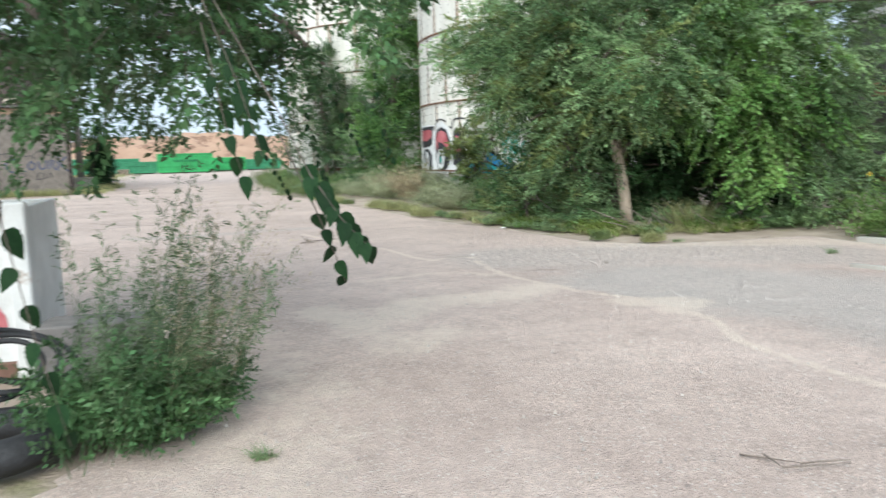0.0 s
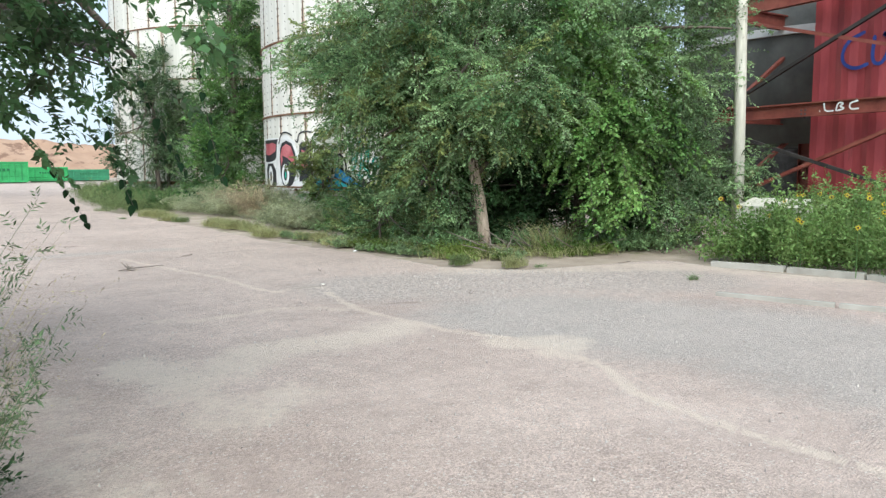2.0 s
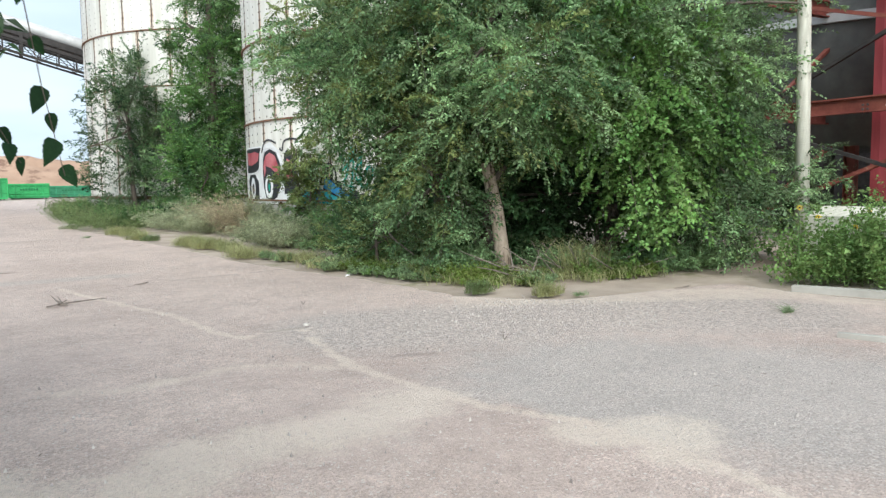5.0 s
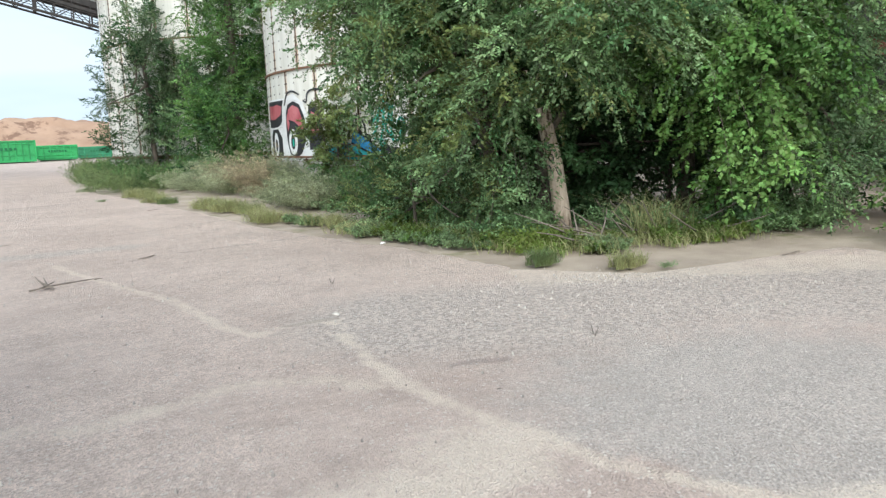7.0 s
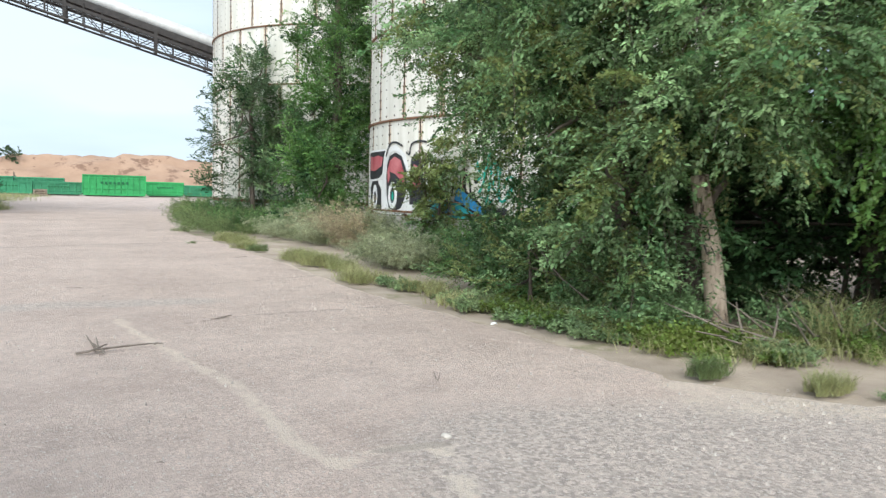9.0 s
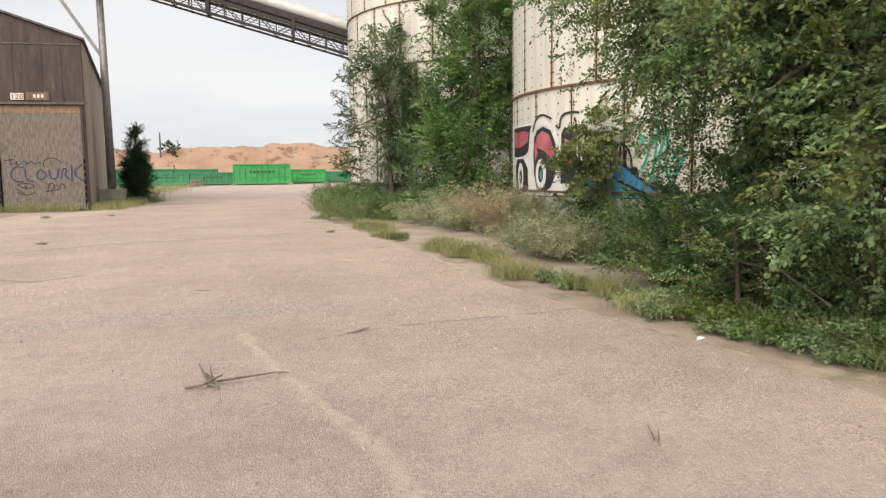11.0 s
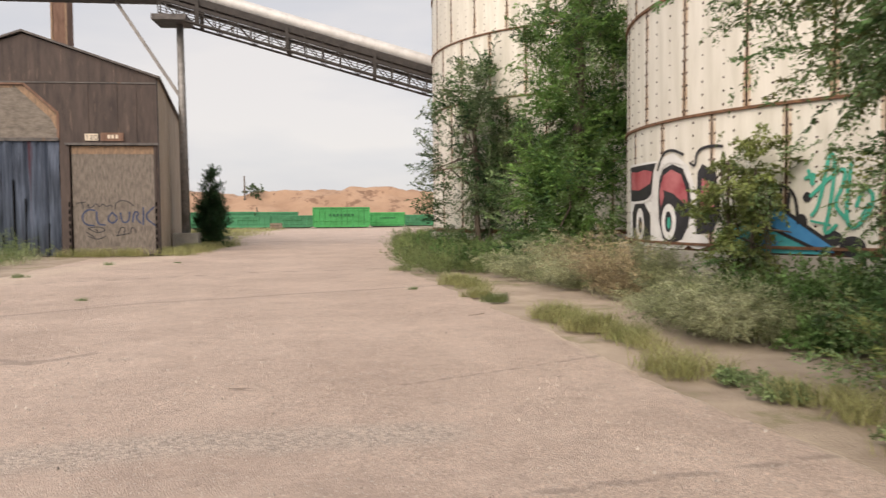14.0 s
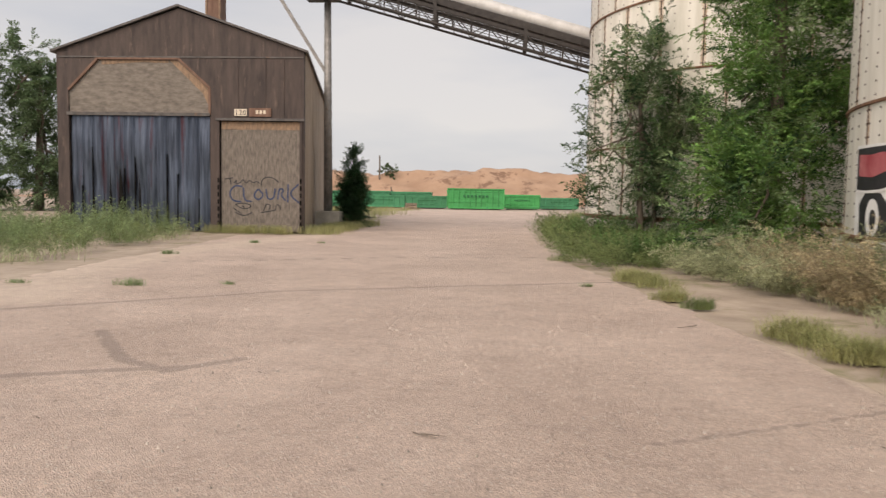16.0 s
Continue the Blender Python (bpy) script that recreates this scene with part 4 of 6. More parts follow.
# ---------------------------------------------------------------- shed
SX0, SX1, SY, EAVE, APEX = -13.65, -4.1, 39.16, 6.75, 8.32
SKEW, SLEN = -3.3, 18.0
shed = thing("shed", -8.87, SY, 0, "long derelict shed of rusty brown sheet metal with a gabled roof", "building")
S_AT = Matrix.Translation((8.87, -SY, 0))
RIDGE = (SX0 + SX1) / 2
WALL = [
    [(SX0, 0), (-13.2, 0), (-13.2, EAVE - 0.02), (SX0, EAVE - 0.02)],
    [(-7.68, 0), (-7.33, 0), (-7.33, 4.23), (-7.68, 4.23)],
    [(-4.2, 0), (SX1, 0), (SX1, 4.23), (-4.2, 4.23)],
    [(-7.68, 4.23), (SX1, 4.23), (SX1, EAVE), (-7.68, EAVE)],
    [(-13.2, 5.35), (-12.03, 6.5), (-13.2, 6.5)],
    [(-8.9, 6.5), (-7.68, 5.4), (-7.68, 6.5)],
    [(-13.2, 6.5), (-7.68, 6.5), (-7.68, EAVE), (-13.2, EAVE)],
    [(SX0, EAVE), (SX1, EAVE), (RIDGE, APEX)],
]
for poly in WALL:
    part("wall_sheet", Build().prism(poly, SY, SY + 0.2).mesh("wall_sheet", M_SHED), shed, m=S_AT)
lines = Build()
lines.beam((-13.6, SY - 0.012, 6.53), (SX1, SY - 0.012, 6.53), 0.03, 0.05)
part("sheet_lap", lines.mesh("sheet_lap", M_DARKSTEEL), shed, m=S_AT)
for x in (-6.6, -5.55, -4.85):
    part("sheet_lap", Build().beam((x, SY - 0.008, 4.4), (x, SY - 0.008, 6.5), 0.02, 0.02).mesh("sheet_lap", M_SHED), shed, m=S_AT)
# side walls of ribbed sheet
for sx, name in ((SX1, "side_wall"), (SX0, "side_wall")):
    ribs = Build()
    n = 60
    vs = []
    for i in range(n + 1):
        s = i / n
        o = 0.03 if i % 2 else 0.0
        if i < n:
            for k in (s, s + 0.5 / n):
                vs.append((sx + SKEW * k + (o if sx == SX1 else -o), SY + 0.2 + SLEN * k))
    m = len(vs)
    ribs.add([(x, y, 0) for x, y in vs] + [(x, y, EAVE) for x, y in vs], [(i, i + 1, i + 1 + m, i + m) for i in range(m - 1)])
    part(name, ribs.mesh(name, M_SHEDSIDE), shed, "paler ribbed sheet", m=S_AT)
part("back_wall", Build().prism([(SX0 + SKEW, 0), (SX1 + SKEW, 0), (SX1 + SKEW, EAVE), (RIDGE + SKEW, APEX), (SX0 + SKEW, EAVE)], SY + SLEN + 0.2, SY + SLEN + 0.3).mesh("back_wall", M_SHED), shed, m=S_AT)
for sx in (SX0, SX1):
    o = 0.18 if sx == SX1 else -0.18
    dz = -0.06
    roof = Build().add([(RIDGE, SY - 0.12, APEX + 0.06), (sx + o, SY - 0.12, EAVE + dz), (sx + o + SKEW, SY + SLEN + 0.4, EAVE + dz), (RIDGE + SKEW, SY + SLEN + 0.4, APEX + 0.06),
                        (RIDGE, SY - 0.12, APEX + 0.14), (sx + o, SY - 0.12, EAVE + dz + 0.08), (sx + o + SKEW, SY + SLEN + 0.4, EAVE + dz + 0.08), (RIDGE + SKEW, SY + SLEN + 0.4, APEX + 0.14)],
                       [(0, 1, 2, 3), (7, 6, 5, 4), (0, 4, 5, 1), (1, 5, 6, 2), (2, 6, 7, 3)])
    part("roof", roof.mesh("roof", M_DARKSTEEL), shed, "grey sheet roof", m=S_AT)
# upper board panel with clipped corners and its rusty frame
part("board_panel", Build().prism([(-13.2, 4.42), (-7.72, 4.42), (-7.72, 5.38), (-8.92, 6.46), (-12.02, 6.46), (-13.2, 5.33)], SY + 0.06, SY + 0.12).mesh("board_panel", M_BOARD), shed, "grey weathered boarding", m=S_AT)
for poly in ([(-9.25, 6.42), (-8.95, 6.42), (-7.76, 5.36), (-7.76, 4.75), (-7.98, 5.2)], [(-11.9, 6.43), (-9.3, 6.43), (-9.3, 6.32), (-10.4, 6.34), (-11.9, 6.25)]):
    part("board_stain", Build().prism(poly, SY + 0.05, SY + 0.06).mesh("board_stain", M_ORANGE), shed, "orange rust-stained boarding", m=S_AT)
for a, b in (((-13.2, 5.3), (-12.03, 6.48)), ((-12.03, 6.48), (-8.9, 6.48)), ((-8.9, 6.48), (-7.7, 5.4)), ((-7.7, 5.4), (-7.7, 4.4))):
    part("door_frame", Build().beam((a[0], SY + 0.02, a[1]), (b[0], SY + 0.02, b[1]), 0.09, 0.09).mesh("door_frame", M_CHIMNEY), shed, "rust-stained frame", m=S_AT)
part("lintel", Build().beam((-13.25, SY + 0.02, 4.4), (-7.68, SY + 0.02, 4.4), 0.18, 0.12).mesh("lintel", M_DARKSTEEL), shed, m=S_AT)
# buckled blue sheets of the big door
nd = 13
for i in range(nd):
    x0, x1 = -13.15 + 5.42 * i / nd, -13.15 + 5.42 * (i + 1) / nd
    vs, fs = [], []
    nxp, nzp = 6, 40
    for k in range(nzp + 1):
        z = 0.02 + 4.34 * k / nzp
        for j in range(nxp + 1):
            u = j / nxp
            x = x0 + (x1 - x0) * u
            y = SY + 0.1 - (0.025 + 0.02 * (i % 3)) * math.sin(math.pi * u) - 0.09 * noise.noise(Vector((x * 0.9, z * 0.45, 4))) * (1.2 - z / 5) - 0.04 * noise.noise(Vector((i * 3.3, z * 0.8, 0)))
            vs.append((x, y, z))
    for k in range(nzp):
        for j in range(nxp):
            q = k * (nxp + 1) + j
            fs.append((q, q + 1, q + nxp + 2, q + nxp + 1))
    part("door_sheet", mesh_from("door_sheet", vs, fs, M_BLUEDOOR, True), shed, "buckled dark blue metal sheet", m=S_AT)
# near-black slivers and backing paint the shade between and behind the sheets
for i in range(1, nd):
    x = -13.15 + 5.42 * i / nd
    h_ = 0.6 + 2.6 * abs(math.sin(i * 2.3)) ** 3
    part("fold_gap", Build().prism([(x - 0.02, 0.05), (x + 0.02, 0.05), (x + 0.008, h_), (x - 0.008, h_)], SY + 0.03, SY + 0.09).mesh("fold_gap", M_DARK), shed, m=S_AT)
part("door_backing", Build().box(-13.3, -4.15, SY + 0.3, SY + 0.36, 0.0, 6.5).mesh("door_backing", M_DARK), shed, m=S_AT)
# torn gaps are solid dark slivers before the sheets, painted as shaded openings
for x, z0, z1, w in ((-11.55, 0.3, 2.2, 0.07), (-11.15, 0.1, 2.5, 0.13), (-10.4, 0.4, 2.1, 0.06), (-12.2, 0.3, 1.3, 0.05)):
    part("torn_gap", Build().prism([(x - w, z0), (x + w, z0), (x + w * 0.5, z1 * 0.7), (x - w * 0.3, z1)], SY - 0.07, SY - 0.06).mesh("torn_gap", M_DARK), shed, "near-black sliver painted as the dark inside a torn gap", m=S_AT)
# small grey door
part("small_door", Build().box(-7.28, -4.24, SY + 0.05, SY + 0.13, 0.03, 4.16).mesh("small_door", M_BOARDV), shed, "grey scuffed door sheet", m=S_AT)
part("door_stain", Build().box(-7.26, -4.26, SY + 0.04, SY + 0.06, 3.86, 4.16).mesh("door_stain", M_ORANGE), shed, "orange rust-stained strip", m=S_AT)
part("door_rail", Build().beam((-7.45, SY - 0.04, 4.23), (-4.05, SY - 0.04, 4.23), 0.14, 0.09).mesh("door_rail", M_DARKSTEEL), shed, m=S_AT)
for x in (-7.36, -4.2):
    part("door_track", Build().box(x - 0.05, x + 0.05, SY - 0.05, SY + 0.02, 0.0, 4.2).mesh("door_track", M_SHED), shed, m=S_AT)
    for k in range(7):
        part("track_slot", Build().box(x - 0.035, x + 0.035, SY - 0.06, SY - 0.045, 0.25 + k * 0.27, 0.42 + k * 0.27).mesh("track_slot", M_DARK), shed, m=S_AT)
sign = thing("number_sign", -6.5, SY - 0.03, 4.48, "small cream plate with dark numerals above the grey door", "sign", data=Build().box(-0.24, 0.24, -0.015, 0.015, -0.12, 0.14).mesh("plate", M_SIGN))
for k, ch in enumerate("120"):
    cu = bpy.data.curves.new("numeral", "FONT")
    cu.body, cu.size, cu.extrude = ch, 0.26, 0.003
    ob = new("numeral", cu)
    me = bpy.data.meshes.new_from_object(ob)
    bpy.data.objects.remove(ob)
    me.materials.append(M_BLACK)
    part("numeral", me, sign, m=pose(-0.22 + k * 0.155, -0.02, -0.08, 90))
plate = thing("number_sign", -5.75, SY - 0.03, 4.5, "rust-brown plate with faded marks above the grey door", "sign", data=Build().box(-0.42, 0.42, -0.015, 0.015, -0.16, 0.16).mesh("plate", M_CHIMNEY))
for k in range(3):
    part("mark", Build().box(-0.16 + k * 0.14, -0.07 + k * 0.14, -0.02, -0.014, -0.06, 0.08).mesh("mark", M_SIGN), plate)

tagwork = thing("graffiti_tag", -5.8, SY, 0.3, "scrawled blue and black spray tags on the grey door", "graffiti")
T_AT = Matrix.Translation((5.8, -SY, -0.3))


def door_wall(u, v):
    return (u, SY + 0.04, v)


def tag_lines(mat, w, curves, place, parent, at):
    for cv in curves:
        part("paint_line", line_mesh("paint_line", stroke(cv, w, place), mat), parent, m=at)


tag_lines(M_INKBLUE, 0.058, [[(-6.45, 1.72), (-6.75, 1.78), (-6.98, 1.5), (-6.85, 1.18), (-6.5, 1.15)], [(-6.42, 1.7), (-6.4, 1.2), (-6.1, 1.17)], [(-5.85, 1.65), (-6.05, 1.4), (-5.85, 1.2), (-5.62, 1.42), (-5.85, 1.65)], [(-5.55, 1.65), (-5.5, 1.25), (-5.25, 1.28), (-5.2, 1.68)],
                             [(-5.1, 1.25), (-5.05, 1.7), (-4.85, 1.62), (-5.0, 1.45), (-4.8, 1.22)], [(-4.7, 1.85), (-4.72, 1.15)], [(-4.3, 1.85), (-4.7, 1.48), (-4.25, 1.12)]], door_wall, tagwork, T_AT)
tag_lines(M_BLACK, 0.034, [[(-7.15, 2.0), (-6.8, 2.05)], [(-6.95, 2.05), (-6.9, 1.8)], [(-6.8, 1.85), (-6.65, 2.0), (-6.75, 1.8), (-6.5, 1.88), (-6.45, 2.02), (-6.3, 1.82), (-6.2, 2.0), (-6.05, 1.85), (-5.9, 1.95), (-5.8, 1.85)], [(-5.75, 1.75), (-5.7, 2.05), (-5.35, 2.12), (-5.05, 1.9)],
                          [(-6.75, 1.05), (-6.4, 1.12), (-6.05, 1.0), (-6.4, 0.85), (-6.75, 1.05)], [(-6.75, 0.75), (-6.4, 0.6), (-6.1, 0.75)], [(-6.8, 0.9), (-6.5, 0.7)], [(-5.75, 0.75), (-5.2, 0.85)], [(-5.65, 0.8), (-5.55, 1.1), (-5.35, 1.05), (-5.45, 0.85)], [(-5.2, 0.85), (-5.15, 1.1), (-5.0, 1.0), (-5.0, 0.85)], [(-6.5, 1.0), (-6.35, 0.92), (-6.45, 0.98)]], door_wall, tagwork, T_AT)

# ---------------------------------------------------------------- conveyor
CY = 44.8
conv = thing("conveyor", -4.5, CY, 0, "inclined covered belt conveyor with steel truss and walkway", "conveyor")
C_AT = Matrix.Translation((4.5, -CY, 0))


def conv_z(x):
    return 10.02 + (x + 3.7) * (7.06 - 10.02) / (7.02 + 3.7)


CX0, CX1 = -5.2, 9.0
steps = 18
cover = Build()
n = steps
pts = [(CX0 + (CX1 - CX0) * i / n, CY, conv_z(CX0 + (CX1 - CX0) * i / n) + 1.5) for i in range(n + 1)]
part("cover", Build().tube(pts, 0.33, 16).mesh("cover", M_GALV, True), conv, "pale half-round belt cover", m=C_AT)
for i in range(n + 1):
    x = pts[i][0]
    part("cover_hoop", Build().tube([(x - 0.03, CY, conv_z(x - 0.03) + 1.5), (x + 0.03, CY, conv_z(x + 0.03) + 1.5)], 0.337, 16).mesh("cover_hoop", M_GALV), conv, m=C_AT)
part("belt_bed", Build().beam((CX0, CY, conv_z(CX0) + 1.08), (CX1, CY, conv_z(CX1) + 1.08), 0.9, 0.3).mesh("belt_bed", M_TRUSS), conv, m=C_AT)
for yy in (-0.5, 0.5):
    for dz, w in ((0.03, 0.09), (0.72, 0.15)):
        part("chord", Build().beam((CX0, CY + yy, conv_z(CX0) + dz), (CX1, CY + yy, conv_z(CX1) + dz), w).mesh("chord", M_TRUSS), conv, m=C_AT)
    for i in range(n):
        x0, x1 = pts[i][0], pts[i + 1][0]
        lo, hi = (x0, x1) if i % 2 else (x1, x0)
        part("diagonal", Build().beam((lo, CY + yy, conv_z(lo) + 0.05), (hi, CY + yy, conv_z(hi) + 0.72), 0.04).mesh("diagonal", M_TRUSS), conv, m=C_AT)
        part("upright", Build().beam((x0, CY + yy, conv_z(x0) + 0.05), (x0, CY + yy, conv_z(x0) + 1.1), 0.16 if i % 5 == 2 else 0.045).mesh("upright", M_TRUSS), conv, m=C_AT)
for yy in (-0.95,):
    for dz, w in ((0.0, 0.07), (0.14, 0.025), (0.26, 0.025), (0.38, 0.025), (0.5, 0.035)):
        part("handrail" if dz else "walkway_edge", Build().beam((CX0, CY + yy, conv_z(CX0) + dz), (CX1, CY + yy, conv_z(CX1) + dz), w).mesh("rail", M_TRUSS), conv, m=C_AT)
    for i in range(0, n + 1):
        x = pts[i][0]
        part("rail_post", Build().beam((x, CY + yy, conv_z(x)), (x, CY + yy, conv_z(x) + 0.5), 0.035).mesh("rail_post", M_TRUSS), conv, m=C_AT)
part("walkway", Build().beam((CX0, CY - 0.72, conv_z(CX0)), (CX1, CY - 0.72, conv_z(CX1)), 0.45, 0.03).mesh("walkway", M_TRUSS), conv, m=C_AT)
part("head_frame", Build().box(-5.5, -4.0, CY - 1.0, CY + 0.6, conv_z(-4.8) - 0.2, conv_z(-4.8) + 0.05).mesh("head_frame", M_DARKSTEEL), conv, m=C_AT)
part("top_gallery", Build().beam((-14, CY, 11.3), (-5.0, CY, 11.3), 1.0, 0.3).mesh("top_gallery", M_DARKSTEEL), conv, m=C_AT)
part("top_cover", Build().tube([(-14, CY, 12.0), (-5.1, CY, 12.0)], 0.4, 12).mesh("top_cover", M_GALV, True), conv, m=C_AT)
part("post", Build().tube([(-4.42, CY, 0.6), (-4.5, CY, conv_z(-4.5))], [0.2, 0.15], 10).mesh("post", M_STEEL, True), conv, "grey steel pipe column", m=C_AT)
part("brace", Build().beam((-4.55, CY, 6.9), (-7.3, CY, 11.2), 0.14).mesh("brace", M_STEEL), conv, m=C_AT)
foot = thing("concrete_footing", -4.35, CY - 0.05, 0, "block footing of worn pale concrete under the column", "footing", data=Build().box(-0.55, 0.55, -0.5, 0.5, -0.1, 0.72).mesh("footing", M_CONCRETE))
leg = thing("elevator_leg", -11.55, 50.0, 0, "tall rust-brown rectangular casing rising behind the shed roof", "chimney")
part("casing", Build().box(-0.4, 0.4, -0.4, 0.4, 0, 17.0).mesh("casing", M_CHIMNEY), leg)
for x in (-0.4, 0.3):
    part("corner_angle", Build().box(x, x + 0.1, -0.44, -0.4, 0, 17.0).mesh("corner_angle", M_ORANGE), leg)

# ---------------------------------------------------------------- roll-off bins


def bin_(x0, x1, y, h, mat, label, marks=True):
    w = x1 - x0
    b = thing("rolloff_bin", (x0 + x1) / 2, y, 0, label, "dumpster", "bins in a row at the end of the yard")
    body = Build().box(-w / 2, w / 2, 0, 2.3, 0.18, h)
    part("body", body.mesh("body", mat), b)
    part("top_rail", Build().box(-w / 2 - 0.05, w / 2 + 0.05, -0.09, 0.06, h - 0.14, h + 0.02).mesh("top_rail", mat), b)
    part("sill", Build().box(-w / 2, w / 2, -0.06, 0.06, 0.1, 0.32).mesh("sill", mat), b)
    for z in (h * 0.36, h * 0.86):
        part("side_rail", Build().box(-w / 2, w / 2, -0.06, 0.03, z - 0.05, z + 0.05).mesh("side_rail", mat), b)
    part("skid", Build().box(-w / 2 + 0.25, w / 2 - 0.6, 0.05, 2.2, 0.0, 0.2).mesh("skid", M_DARKSTEEL), b)
    k = max(4, int(w / 0.6))
    for i in range(k + 1):
        x = -w / 2 + w * i / k
        part("rib", Build().box(x - 0.06, x + 0.06, -0.085, 0.02, 0.3, h - 0.12).mesh("rib", mat), b)
    for x in (-w / 2 + 0.4, w / 2 - 0.4):
        part("roller", Build().tube([(x, 0.1, 0.1), (x, 0.35, 0.1)], 0.12, 10).mesh("roller", M_DARKSTEEL), b)
    if marks:
        for i in range(7):
            x = -w * 0.2 + i * w * 0.4 / 6
            part("lettering", Build().box(x - w * 0.02, x + w * 0.02, -0.1, -0.08, h * 0.58, h * 0.69).mesh("lettering", M_BINMARK), b)


bin_(-2.05, 4.3, 95.0, 2.35, M_BIN, "tall bright green roll-off bin with dark lettering")
bin_(4.45, 8.6, 100.0, 1.75, M_BIN, "lower bright green roll-off bin behind the tall one")
bin_(-6.9, -2.2, 96.5, 1.45, M_BINTEAL, "low teal green roll-off bin in the row")
bin_(-12.0, -7.1, 96.5, 1.45, M_BINTEAL, "low teal green roll-off bin in the row")
bin_(-17.3, -12.3, 97.5, 1.45, M_BINTEAL, "low teal green roll-off bin in the row")
bin_(-22.5, -17.5, 98.0, 1.5, M_BINTEAL, "low teal green roll-off bin in the row")
bin_(-28.5, -23.0, 99.0, 1.6, M_BIN, "long bright green roll-off bin at the row's end")
bin_(8.9, 13.6, 104.0, 1.45, M_BINTEAL, "low teal green roll-off bin in the row")
bin_(-26.0, -20.5, 104.5, 2.6, M_BINTEAL, "tall teal green roll-off bin behind the low ones", False)
bin_(-20.2, -15.2, 103.0, 1.9, M_BINTEAL, "teal green roll-off bin standing in the second row", False)
bin_(-15.0, -9.8, 103.0, 1.95, M_BINTEAL, "teal green roll-off bin standing in the second row", False)
bin_(-9.6, -4.6, 103.4, 1.9, M_BINTEAL, "teal green roll-off bin standing in the second row", False)
pal = thing("pallet_stack", -5.6, 90.0, 0, "small stack of weathered wooden pallets by the bins", "pallet")
for k in range(4):
    part("pallet", Build().box(-0.6, 0.6, -0.5, 0.5, k * 0.17, k * 0.17 + 0.03).box(-0.6, 0.6, -0.5, 0.5, k * 0.17 + 0.12, k * 0.17 + 0.15).box(-0.6, 0.6, -0.06, 0.06, k * 0.17 + 0.02, k * 0.17 + 0.13).mesh("pallet", M_DEADWOOD), pal)
for x, y, h, arm in ((-18.2, 150.0, 8.8, False), (-24.0, 128.0, 9.2, True), (-26.4, 136.0, 8.6, False)):
    p = thing("utility_pole", x, y, 0, "thin dark wooden utility pole on the skyline", "pole", "skyline poles")
    part("shaft", Build().tube([(0, 0, -0.1), (0, 0, h)], [0.2, 0.14], 8).mesh("shaft", M_POLEFAR), p)
    if arm:
        part("crossarm", Build().beam((-1.0, 0, h - 0.5), (1.0, 0, h - 0.5), 0.14).mesh("crossarm", M_POLEFAR), p)

# ---------------------------------------------------------------- red frame and tank beside the drive
RX = 16.5
frame_ob = thing("steel_frame", RX, 9.0, 0, "red oxide painted steel frame with crossed braces", "frame")
F_AT = Matrix.Translation((-RX, -9.0, 0))


def ibeam(a, b, h, up):
    """An I-shaped bar: web and two flanges."""
    a, b, u = Vector(a), Vector(b), Vector(up)
    w = Build().beam(a, b, 0.03, h, up)
    for s in (-1, 1):
        o = u * s * (h / 2 - 0.015)
        w.beam(a + o, b + o, 0.17, 0.03, up)
    return w


for z, h in ((2.72, 0.3), (5.15, 0.36), (7.6, 0.3)):
    part("beam", ibeam((RX, 2.5, z), (RX, 12.4, z), h, (0, 0, 1)).mesh("beam", M_REDSTEEL), frame_ob, m=F_AT)
    part("beam", ibeam((RX + 3.6, 2.5, z), (RX + 3.6, 12.4, z), h, (0, 0, 1)).mesh("beam", M_REDSTEEL), frame_ob, m=F_AT)
    part("beam", ibeam((RX, 12.3, z), (RX + 3.6, 12.3, z), h, (0, 0, 1)).mesh("beam", M_REDSTEEL), frame_ob, m=F_AT)
for y in (2.6, 12.3):
    for x in ((RX, RX + 3.6) if y < 5 else (RX + 3.6,)):
        part("column", ibeam((x, y, 0), (x, y, 8.0), 0.28, (0, 1, 0)).mesh("column", M_REDSTEEL), frame_ob, m=F_AT)
for a, b in (((RX - 0.08, 12.2, 0.6), (RX - 0.08, 7.4, 2.5)), ((RX - 0.1, 12.2, 2.4), (RX - 0.1, 7.4, 0.9)), ((RX - 0.08, 12.2, 5.0), (RX - 0.08, 7.4, 3.6)), ((RX - 0.1, 12.2, 2.8), (RX - 0.1, 7.4, 5.0)),
             ((RX + 3.6, 12.2, 0.5), (RX + 3.6, 7.4, 2.5)), ((RX + 3.6, 12.2, 2.5), (RX + 3.6, 7.4, 0.5)), ((RX + 3.6, 12.2, 5.0), (RX + 3.6, 7.4, 2.7)), ((RX, 12.3, 0.5), (RX + 3.6, 12.3, 2.6)), ((RX, 12.3, 2.6), (RX + 3.6, 12.3, 5.0))):
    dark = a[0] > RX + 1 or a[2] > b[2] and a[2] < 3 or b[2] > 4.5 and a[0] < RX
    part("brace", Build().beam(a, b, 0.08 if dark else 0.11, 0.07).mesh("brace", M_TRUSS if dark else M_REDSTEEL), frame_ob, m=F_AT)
for k in range(3):
    for j in range(2):
        part("rivet", Build().tube([(RX - 0.02, 9.95 + j * 0.09, 2.55 + k * 0.08), (RX - 0.04, 9.95 + j * 0.09, 2.55 + k * 0.08)], 0.022, 6).mesh("rivet", M_DARKSTEEL), frame_ob, m=F_AT)
bin_red = thing("hopper_box", RX + 0.6, 6.4, 0, "dark red ribbed sheet-metal hopper inside the steel frame", "hopper")
rb = Build()
n = 44
